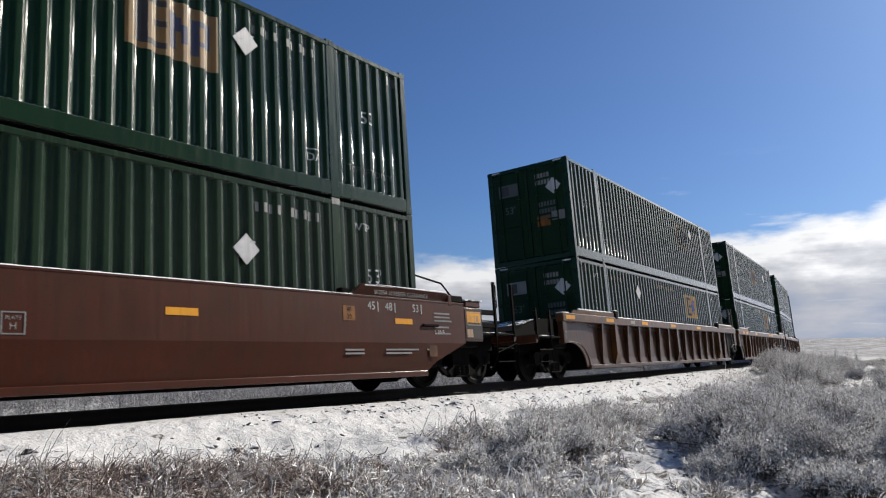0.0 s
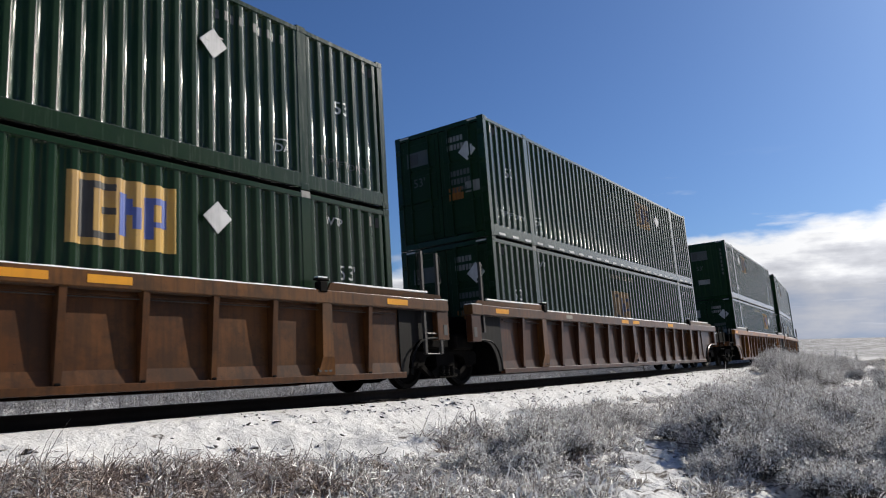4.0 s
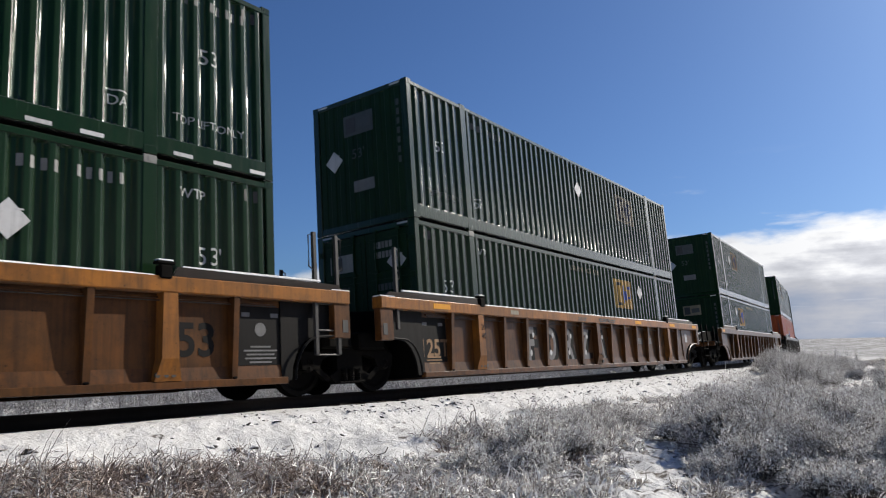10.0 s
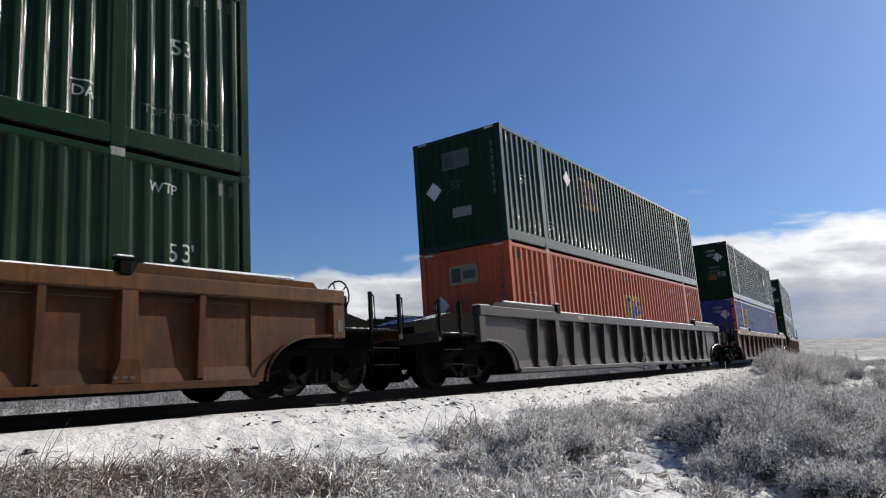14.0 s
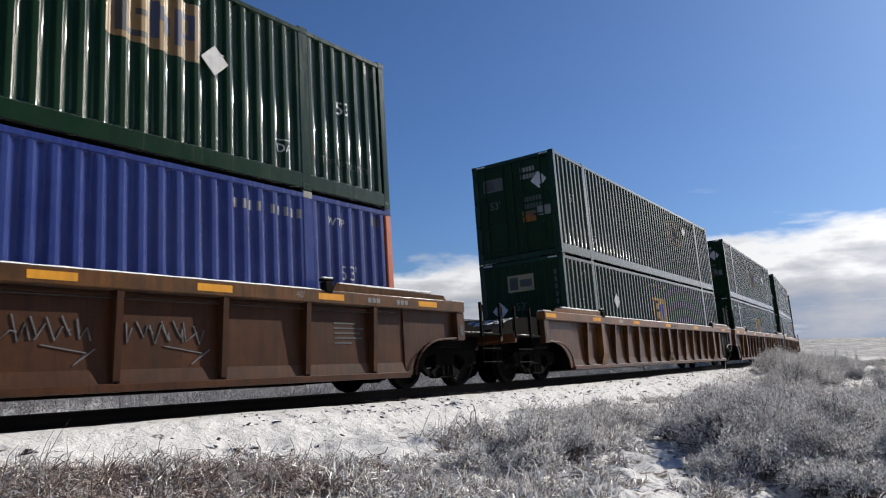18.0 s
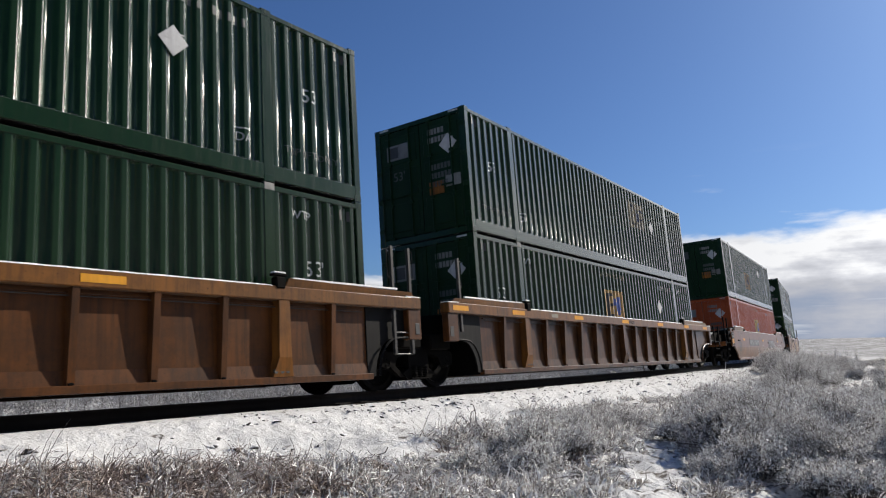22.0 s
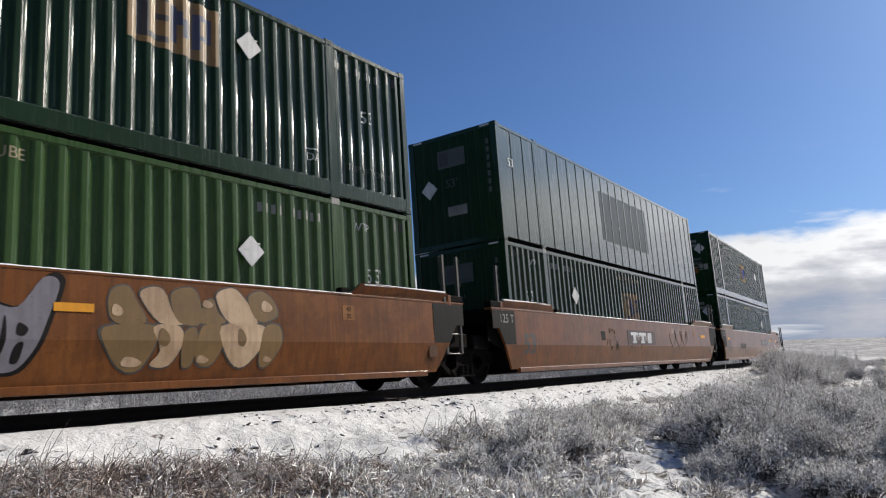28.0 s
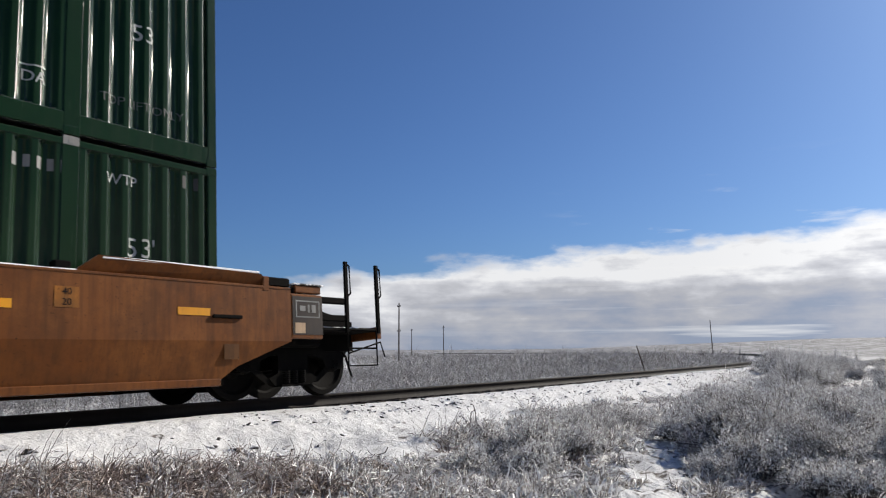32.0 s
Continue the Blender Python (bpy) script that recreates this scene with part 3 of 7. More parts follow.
tussocks("frosted_grass", 1.6, 9.0, -7.6, -2.3, 0.27, 0.25, 88, 0.012, FROST_GRASS, "low tussocks of pale dry grass furred with hoar frost", upright=0.9, curl=0.42)
tussocks("dead_grass", 1.6, 4.8, -5.2, -2.3, 0.19, 0.31, 90, 0.011, DEAD_GRASS, "red-brown dead grass with frosted tips", upright=0.8, curl=0.3)
tussocks("dead_grass", 4.6, 8.6, -6.2, -3.6, 0.55, 0.25, 80, 0.011, DEAD_GRASS, "patches of red-brown dead grass with frosted tips", upright=0.8, curl=0.3)
tussocks("frosted_grass", 9.0, 24.0, -10.4, -2.2, 0.36, 0.34, 64, 0.015, FROST_GRASS, "pale frosted tussocks on the plain beside the line", upright=0.9, curl=0.4)
tufts("rimed_grass", scatter(1700, 1.5, 16, -7.6, -2.3, curled), 40, 0.21, 0.018, FROST_SEED, rng, "thick curls of grass caked in white rime", 0.2, 3.4, 0.6)
tufts("frosted_grass", scatter(3600, 22, 90, -26, 2.0, meadow), 22, 0.42, 0.018, FROST_GRASS, rng, "pale frosted grass on the plain beside the line", 0.2)


def reeds(x, y, n):
    """A few tall stiff stalks at the edge of the grass."""
    near = np.exp(-(((x - 7.7) / 0.55) ** 2 + ((y + 4.05) / 0.4) ** 2)) + np.exp(-(((x - 3.1) / 0.6) ** 2 + ((y + 2.95) / 0.4) ** 2))
    return 0.9 * near


tussocks("tall_grass", 2.0, 9.2, -5.2, -2.3, 0.20, 0.42, 20, 0.014, FROST_GRASS, "tall stiff frosted stalks leaning over the snow", reeds, 0.75, 1.2)


def field(x, y, n):
    return 0.9 * smooth(3.0, 4.6, n) * smooth(160, 30, n)


tufts("frosted_brush", scatter(6500, -25, 70, 2, 30, field), 34, 1.0, 0.014, FROST_FAR, rng, "tangle of grey frosted brush beyond the track", 0.0, 1.8)
tufts("frosted_brush", scatter(5200, 10, 210, 14, 170, field), 16, 1.25, 0.04, FROST_FAR, rng, "grey frosted brush spreading over the plain", 0.0, 1.6)


def bend(x, y, n):
    return 0.9 * smooth(3.2, 4.5, n) * smooth(45, 30, n)


tufts("frosted_brush", scatter(5200, 55, 190, 6, 110, bend), 20, 1.7, 0.05, FROST_FAR, rng, "tall grey frosted brush inside the bend", 0.0, 1.3)


def shrub(seed, tall, wide, stems, twigs, many=7, fine=3):
    """A frosted sagebrush: forked stems and dark bare twigs within, a shell of fine rimed twig ends outside."""
    r = np.random.default_rng(seed)
    thing = new("frosted_shrub")
    bm = bmesh.new()
    tips, dirs, reach = [], [], []
    for i in range(stems):
        a, out = r.uniform(0, 6.28), wide * 0.5 * math.sqrt(r.random())
        top = Vector((out * math.cos(a), out * math.sin(a), tall * (0.78 - 0.5 * (out / wide * 2) ** 2) * r.uniform(0.72, 1.12)))
        mid = top * 0.5 + Vector((r.normal(0, 0.04), r.normal(0, 0.04), 0.06))
        foot = 0.12 * wide
        tube(bm, [(foot * math.cos(a), foot * math.sin(a), -0.05), mid, top], 0.004 + 0.005 * r.random(), 4)
        for k in np.linspace(0.25, 1.0, twigs):
            tips.append(mid * (k / 0.5) if k < 0.5 else mid.lerp(top, (k - 0.5) / 0.5))
            dirs.append(a)
            reach.append(k)
    part("stem", bm, STEM, thing)
    root = np.repeat(np.array([tuple(p) for p in tips]), many, 0)
    n = len(root)
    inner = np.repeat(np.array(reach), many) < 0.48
    head = np.repeat(np.array(dirs), many) + r.normal(0, 1.3, n)
    co, f = ribbons(root, head, r.uniform(-0.1, 1.4, n), tall * r.uniform(0.10, 0.34, n), r.uniform(-0.6, 1.6, n), r.uniform(0.004, 0.009, n), r, 3, 0.4)
    shape = co.reshape(n, 8, 3)
    frame_f = np.array([(0, 1, 3, 2), (2, 3, 5, 4), (4, 5, 7, 6)])

    def some(keep):
        c = shape[keep]
        return c.reshape(-1, 3), (np.arange(len(c))[:, None, None] * 8 + frame_f).reshape(-1, 4)
    ends = shape[~inner]
    reps = np.concatenate([ends[:, k] for k in (6, 6, 4)[:fine]])
    reps = reps + r.normal(0, 0.016, reps.shape)
    m = len(reps)
    co2, f2 = ribbons(reps, r.uniform(0, 6.28, m), r.uniform(-0.4, 1.5, m), r.uniform(0.016, 0.045, m), r.uniform(-0.5, 1.0, m), r.uniform(0.008, 0.020, m), r, 1)
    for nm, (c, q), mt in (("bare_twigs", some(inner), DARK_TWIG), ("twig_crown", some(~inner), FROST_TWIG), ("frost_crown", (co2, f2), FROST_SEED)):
        ob = new(nm, quads(nm, c, q, mt))
        ob.parent = thing
    return tagged(thing, "bushy grey shrub covered in white hoar frost", "shrub", "frosted shrubs beside the line")


SHRUBS = [shrub(20 + i, t, w, st, 6) for i, (t, w, st) in enumerate(((0.66, 1.1, 60), (0.82, 1.3, 70), (0.5, 1.0, 56), (0.9, 1.2, 66), (0.72, 1.6, 84)))]
SHRUBS.append(shrub(41, 1.5, 1.1, 12, 6, 5, 2))
SHRUBS.append(shrub(52, 1.02, 1.9, 150, 7))
rnd = random.Random(8)
first = dict.fromkeys(range(len(SHRUBS)), True)


def plant(x, y, k, scale):
    m = Matrix.Translation((x, y, float(ground_z(np.array([x]), np.array([y]))[0]) - 0.02)) @ Matrix.Rotation(rnd.uniform(0, 6.28), 4, "Z") @ Matrix.Scale(scale, 4)
    if first[k]:
        first[k] = False
        SHRUBS[k].matrix_basis = m
    else:
        c = copy_thing(SHRUBS[k], Matrix.Identity(4))
        c.matrix_basis = m


for i in range(330):
    d = 11.5 * (75 / 11.5) ** rnd.random()
    az = radians(rnd.uniform(50, 89) if d > 20 else rnd.uniform(72, 90))
    x, y = d * math.sin(az), EYE.y + d * math.cos(az)
    s, n = to_line(x, y)
    if n[0] < -4.2:
        plant(x, y, rnd.randrange(5), rnd.uniform(0.55, 1.0) * (1.0 if d < 25 else 1.15))
for i in range(46):
    st = 36 + 90 * rnd.random() ** 1.4
    x, y, h = line_at(st)
    off = -rnd.uniform(2.1, 6.0)
    plant(x - math.sin(h) * off, y + math.cos(h) * off, rnd.randrange(5), rnd.uniform(0.7, 1.1))
LARGE_BUSH = ((9.7, -7.35, 6, 0.88), (9.1, -8.1, 6, 0.72), (10.5, -8.1, 6, 0.85), (9.5, -9.0, 6, 0.58), (11.4, -7.5, 6, 0.9), (12.2, -8.6, 6, 0.75), (10.9, -9.3, 6, 0.6), (8.3, -9.2, 1, 0.6), (10.9, -6.45, 1, 0.85), (9.95, -6.85, 1, 0.98), (9.15, -7.1, 1, 0.92), (8.5, -7.55, 0, 0.9), (8.1, -8.3, 2, 0.8), (7.7, -8.7, 2, 0.75), (12.6, -6.9, 0, 0.9), (9.5, -6.3, 2, 0.6), (8.0, -7.3, 2, 0.6))
LOW_GROWTH = ((6.9, -5.75, 2, 0.85), (7.5, -5.35, 2, 1.0), (8.2, -5.15, 2, 1.1), (8.9, -5.0, 0, 0.85), (9.7, -4.75, 2, 1.0), (6.5, -5.2, 2, 0.7), (7.9, -5.75, 2, 0.75), (10.6, -4.9, 2, 0.8), (12.0, -4.6, 2, 0.8), (10.4, -3.7, 2, 0.55), (12.9, -3.5, 2, 0.6))
BY_THE_LINE = ((22.6, -5.2, 5, 1.0), (24.5, -4.6, 5, 0.9), (28.0, -3.4, 5, 0.85), (30.0, -3.0, 5, 0.9), (31.5, -3.7, 3, 1.35), (33.0, -2.5, 5, 0.9), (35.0, -3.0, 3, 1.4), (27.0, -4.3, 3, 1.2), (29.0, -3.9, 1, 1.3), (36.5, -2.4, 5, 0.95), (34.5, -2.1, 3, 1.45), (36.0, -1.8, 1, 1.55), (33.8, -2.9, 4, 1.45), (35.4, -2.6, 1, 1.4), (38.0, -3.0, 1, 1.5), (44.0, -1.6, 5, 0.9), (47.0, -2.2, 5, 0.95), (50.5, -1.2, 5, 0.95), (54.0, -2.0, 5, 1.0), (58.0, -0.8, 5, 1.0), (62.0, -1.6, 5, 1.0))
for x, y, k, sc in LARGE_BUSH + LOW_GROWTH + BY_THE_LINE:
    plant(x, y, k, sc)

# ============ poles and posts beyond the line ============


def pole(az, dist, tall, arms, label, lean=0.0, radius=0.14):
    x, y = EYE.x + dist * math.sin(radians(az)), EYE.y + dist * math.cos(radians(az))
    z = float(ground_z(np.array([x]), np.array([y]))[0])
    thing = new("utility_pole" if tall > 3 else "fence_post")
    bm = bmesh.new()
    tube(bm, [(0, 0, -0.3), (0, 0, tall * 0.5), (0, 0, tall)], radius, 8)
    for v in bm.verts:
        k = 1 - 0.35 * max(0.0, v.co.z) / tall
        v.co.x, v.co.y = v.co.x * k, v.co.y * k
    part("shaft", bm, POLE_WOOD, thing)
    for h in arms:
        part("crossarm", a_box(-0.05, 0.05, -0.75, 0.75, tall - h - 0.06, tall - h + 0.06, 0.01), POLE_WOOD, thing)
        for k in (-0.6, 0.6):
            bm = bmesh.new()
            lathe(bm, [(0.03, 0), (0.05, 0.03), (0.05, 0.12), (0.02, 0.15)], 8, "Z", (0, k, tall - h + 0.06))
            part("insulator", bm, GRIME, thing)
    thing.matrix_basis = Matrix.Translation((x, y, z)) @ Matrix.Rotation(radians(-az + 20), 4, "Z") @ Matrix.Rotation(radians(lean), 4, "Y")
    return tagged(thing, label, "pole" if tall > 3 else "post")


pole(49.6, 112, 9.2, (0.5, 4.3), "dark weathered wooden utility pole with short arms")
pole(50.6, 205, 8.0, (0.4,), "distant dark wooden utility pole on the plain")
pole(53.1, 195, 8.4, (0.5,), "distant dark wooden utility pole on the plain")
pole(73.3, 190, 8.2, (), "distant thin wooden pole on the plain", -2)
pole(68.55, 47, 2.0, (), "thin leaning fence post beside the track", -17, 0.055)
pole(72.7, 120, 1.6, (), "short dark post on the plain", 0, 0.16)

# ============ shipping containers ============
CL, CW, CH = 16.154, 2.591, 2.896
HALF, SIDE, PITCH, DEEP, POST = CL / 2, CW / 2, 0.278, 0.050, 2.07
FLAT = 0.28                                            # share of the pitch that each flat takes; the rest slopes


def fold(x):
    """Depth of the pressed corrugation at x: flats and slopes, the bends between them rounded."""
    u, slope, e = (x / PITCH) % 1.0, 0.5 - FLAT, 0.05
    if u > 0.5 + FLAT:
        u = 1 + FLAT - u
    if u <= FLAT - e or u >= 0.5 + e:
        return 0.0 if u < 0.4 else -DEEP
    if u < FLAT + e:
        return -DEEP / slope * (u - FLAT + e) ** 2 / (4 * e)
    if u > 0.5 - e:
        return -DEEP + DEEP / slope * (0.5 + e - u) ** 2 / (4 * e)
    return -DEEP * (u - FLAT) / slope


BENDS = tuple((c + d) % 1.0 for c in (0.0, FLAT, 0.5, 0.5 + FLAT) for d in (-0.05, -0.017, 0.017, 0.05))


def folds(x0, x1, bends=BENDS):
    xs, k = [x0], math.floor(x0 / PITCH)
    while k * PITCH < x1:
        xs += [(k + q) * PITCH for q in sorted(bends) if x0 + 0.002 < (k + q) * PITCH < x1 - 0.002]
        k += 1
    return xs + [x1]


def pressed(x0, x1, z0, z1, proud=0.0, face=SIDE - 0.012, inset=0.0):
    """A strip of corrugated side: pressed flat again at top and bottom where inset is given."""
    bm = bmesh.new()
    zs = [z0, z1] if not inset else [z0, z0 + inset, z1 - inset, z1]
    cols = []
    for x in folds(x0, x1):
        col = []
        for i, z in enumerate(zs):
            d = 0.0 if inset and i in (0, 3) else fold(x)
            col.append(bm.verts.new((x, -(face + d + proud), z)))
        cols.append(col)
    for a, b in zip(cols, cols[1:]):
        for i in range(len(zs) - 1):
            bm.faces.new((a[i], b[i], b[i + 1], a[i + 1])).smooth = b[0].co.x - a[0].co.x < 0.0100
    return bm


def flat_panel(x0, x1, z0, z1):
    """Smooth sheet for the plate-sided container."""
    return a_box(x0, x1, -SIDE + 0.015, -SIDE + 0.05, z0, z1)


def painted(name, rects, mat, parent, label="", level=0.003):
    bm = bmesh.new()
    for i, (x0, x1, z0, z1) in enumerate(rects):
        strip = pressed(x0, x1, z0, z1, level)
        me = bpy.data.meshes.new("strip")
        strip.to_mesh(me)
        strip.free()
        bm.from_mesh(me)
        bpy.data.meshes.remove(me)
    return part(name, bm, mat, parent, label)


WORDS = {}


def lettering(word, size, x, z, mat, parent, flat=None, bold=0.0, name="lettering"):
    """Stencilled writing that follows the folds of the side, or lies on a flat plate at that depth."""
    x = round(x / PITCH) * PITCH if flat is None else x
    crease = flat is not None and flat < -1.49 and size > 0.5      # a large number reaches below the fold of a smooth side
    k = (word, size, mat.name, flat is None, bold, crease)
    if k not in WORDS:
        bm = cut_text(word, size, 0.0, bold)
        if flat is None:
            lo, hi = min(v.co.x for v in bm.verts), max(v.co.x for v in bm.verts)
            for c in folds(lo, hi, (0.0, FLAT, FLAT / 2 + 0.25, 0.5, 0.5 + FLAT, FLAT / 2 + 0.75))[1:-1]:
                bmesh.ops.bisect_plane(bm, geom=bm.verts[:] + bm.edges[:] + bm.faces[:], plane_co=(c, 0, 0), plane_no=(1, 0, 0))
            for v in bm.verts:
                v.co.y = -(SIDE - 0.012 + fold(v.co.x) + 0.006)
        if crease:
            bmesh.ops.bisect_plane(bm, geom=bm.verts[:] + bm.edges[:] + bm.faces[:], plane_co=(0, 0, 0), plane_no=(0, 0, 1))
            for v in bm.verts:
                v.co.y += max(0.0, -v.co.z) * 0.06 / 0.34
        me = bpy.data.meshes.new("lettering")
        bm.to_mesh(me)
        bm.free()
        me.materials.append(mat)
        WORDS[k] = me
    ob = new(name, WORDS[k])
    ob.parent = parent
    ob.location = (x, 0 if flat is None else flat, z)
    return ob


def diamond(parent, at, face, size=0.29):
    """A worn square warning holder set on its corner, with its bent clips."""
    def make():
        bm = bmesh.new()
        box(bm, -size / 1.4142, size / 1.4142, -0.012, 0.0, -size / 1.4142, size / 1.4142, 0.003)
        bmesh.ops.rotate(bm, verts=bm.verts, cent=(0, 0, 0), matrix=Matrix.Rotation(math.pi / 4, 3, "Y"))
        for dx, dz in ((0.12, 0.12), (-0.10, 0.02)):
            box(bm, dx - 0.04, dx + 0.04, -0.016, -0.012, dz - 0.01, dz + 0.01)
        return bm
    ob = shared("placard", "placard", make, PLACARD, parent, at, (0, 0, face), "worn white diamond placard")
    return ob


def logo(parent, xc, zc, style):
    """The owner's mark as plain blocks of colour."""
    w, h = 1.46, 0.90
    ground_mat = {"yellow": LOGO_YELLOW, "pale": LOGO_PALE, "faded": LOGO_FADED, "ghost": LOGO_FADED}[style]

    def r(a, b, c, d):
        return (xc - w / 2 + a * w, xc - w / 2 + b * w, zc - h / 2 + c * h, zc - h / 2 + d * h)
    back = [r(0, 1, 0, 1)] if style != "ghost" else [r(0, 1, 0.9, 1), r(0, 1, 0, 0.1), r(0, 0.1, 0.1, 0.9), r(0.9, 1, 0.1, 0.9), r(0.55, 0.65, 0.2, 0.8)]
    base = painted("logo_panel", back, ground_mat, parent, "owner's mark in worn paint")
    painted("logo_mark", [r(0.10, 0.17, 0.10, 0.90), r(0.22, 0.42, 0.10, 0.20), r(0.22, 0.42, 0.80, 0.90), r(0.30, 0.42, 0.46, 0.56), r(0.17, 0.22, 0.10, 0.90)], LOGO_DARK, base, "", 0.006)
    painted("logo_mark", [r(0.45, 0.53, 0.18, 0.80), r(0.53, 0.58, 0.50, 0.74), r(0.58, 0.66, 0.30, 0.62), r(0.70, 0.78, 0.18, 0.80), r(0.78, 0.92, 0.70, 0.80), r(0.86, 0.92, 0.42, 0.70), r(0.78, 0.92, 0.36, 0.44)], LOGO_BLUE if style == "yellow" else LOGO_DULL, base, "", 0.006)


def casting_mesh(w):
    bm = bmesh.new()
    box(bm, -w / 2, w / 2, -0.08, 0.0, -0.06, 0.06, 0.008)
    box(bm, -0.03, 0.03, -0.083, -0.079, -0.035, 0.035)
    return bm


def end_bars(parent, x, y, z, rows, mat, name="serial_bars"):
    """Rows of short plain bars standing for a code, on the leading end."""
    if name == "small_print":
        bm = bmesh.new()
        for j, n in enumerate(rows):
            for i in range(n):
                box(bm, x - 0.006, x, y - i * 0.095 - 0.07, y - i * 0.095, z - j * 0.2 - 0.13, z - j * 0.2)
        part(name, bm, mat, parent)
        return
    for j, n in enumerate(rows):
        for i in range(n):
            shared("serial_bar", "end_serial_bar", lambda: a_box(-0.006, 0, -0.07, 0, -0.13, 0), mat, parent, (x, y - i * 0.095, z - j * 0.2))


def end_face(body, mat, kind, style, rnd):
    x = -HALF
    mat = GREEN_SHADED_END if mat in (GREEN, GREEN_OLD, GREEN_FLAT, GREEN_LIGHT) else mat        # copy without shine, so the ends away from the sun stay dark
    if kind == "doors":
        for k, (y0, y1) in enumerate(((-1.16, -0.012), (0.012, 1.16))):
            def leaf():
                return a_box(x + 0.03, x + 0.075, y0, y1, 0.17, 2.76, 0.006)
            door = shared("door", "door_leaf%d" % k, leaf, mat, body)
            for z0 in (0.30, 1.12, 1.94):
                shared("door_panel", "door_panel%d" % k, lambda: a_box(x + 0.018, x + 0.034, y0 + 0.09, y1 - 0.09, 0, 0.68, 0.01), mat, door, (0, 0, z0))
            for yy in (y0 + 0.28, y1 - 0.28):
                def bar():
                    bm = bmesh.new()
                    tube(bm, [(0, 0, 0.13), (0, 0, 2.80)], 0.018, 6)
                    for z in (0.16, 0.95, 1.95, 2.77):
                        box(bm, -0.02, 0.03, -0.05, 0.05, z - 0.03, z + 0.03)
                    box(bm, -0.03, -0.018, -0.02, 0.30, 1.15, 1.19)
                    return bm
                shared("locking_bar", "locking_bar", bar, mat, door, (x - 0.004, yy, 0))
            for z in (0.4, 1.1, 1.8, 2.5):
                yy = -1.2 if k == 0 else 1.2
                shared("hinge", "hinge", lambda: a_box(-0.02, 0.03, -0.06, 0.06, -0.06, 0.06, 0.01), mat, body, (x + 0.005, yy, z))
        xx = x + 0.017
        end_bars(body, xx, -0.25, 2.55, (5, 7), GREY_MARK)
        end_bars(body, xx, -0.28, 1.70, (6, 6, 5), END_MARK, "small_print")
        diamond(body, (x + 0.016, -0.80, 2.12), -math.pi / 2, 0.24)
        part("warning_label", a_box(xx - 0.006, xx, -0.62, -0.22, 1.0, 1.3), SILL_OCHRE, body, "orange warning label")
        part("label_plate", a_box(xx - 0.006, xx, -1.08, -0.68, 1.12, 1.38), GREY_MARK, body)
        part("logo_panel", a_box(xx - 0.005, xx, 0.32, 0.95, 2.05, 2.42), GREY_MARK if style in ("yellow", "pale") else END_MARK, body, "owner's mark in worn paint")
        part("logo_mark", a_box(xx - 0.009, xx - 0.005, 0.62, 0.88, 2.10, 2.37), LOGO_DARK, body)
        t53 = cut_text("53'", 0.30)
        bmesh.ops.rotate(t53, verts=t53.verts, cent=(0, 0, 0), matrix=Matrix.Rotation(-math.pi / 2, 3, "Z"))
        bmesh.ops.translate(t53, verts=t53.verts, vec=(xx - 0.006, 0.62, 1.62))
        part("lettering", t53, END_MARK, body)
    else:
        def wall():
            bm = bmesh.new()
            ys = []
            for i in range(9):
                c = -1.04 + i * 0.26
                ys += [(c - 0.085, 0.0), (c - 0.06, 1.0), (c + 0.06, 1.0), (c + 0.085, 0.0)]
            ys = [(-1.17, 0.0)] + ys + [(1.17, 0.0)]
            cols = [[bm.verts.new((x + 0.032 - 0.018 * d, yy, z)) for z in (0.15, 2.78)] for yy, d in ys]
            for p, q in zip(cols, cols[1:]):
                bm.faces.new((p[0], p[1], q[1], q[0]))
            return bm
        shared("end_wall", "end_wall", wall, mat, body)
        xx = x + 0.013
        part("logo_panel", a_box(xx - 0.005, xx, -0.38, 0.42, 2.02, 2.48), LOGO_PALE if style == "yellow" else END_MARK, body, "owner's mark in worn paint")
        part("logo_mark", a_box(xx - 0.009, xx - 0.005, 0.10, 0.36, 2.08, 2.42), LOGO_DARK, body)
        part("logo_mark", a_box(xx - 0.009, xx - 0.005, -0.32, 0.04, 2.14, 2.34), END_MARK, body)
        diamond(body, (xx, 0.72, 1.55), -math.pi / 2, 0.26)
        end_bars(body, xx, -1.0, 2.5, (1, 1, 1, 1, 1, 1, 1), END_MARK)
        part("label_plate", a_box(xx - 0.006, xx, -0.35, 0.20, 0.78, 1.02), GREY_MARK, body)
        t53 = cut_text("53'", 0.30)
        bmesh.ops.rotate(t53, verts=t53.verts, cent=(0, 0, 0), matrix=Matrix.Rotation(-math.pi / 2, 3, "Z"))
        bmesh.ops.translate(t53, verts=t53.verts, vec=(xx - 0.006, 0.05, 1.60))
        part("lettering", t53, END_MARK, body)
    for yy, zz in ((-1.0, 2.84), (1.0, 2.84)):
        part("reflector", a_box(x - 0.004, x, yy - 0.13, yy + 0.13, zz - 0.018, zz + 0.018), PLACARD, body)


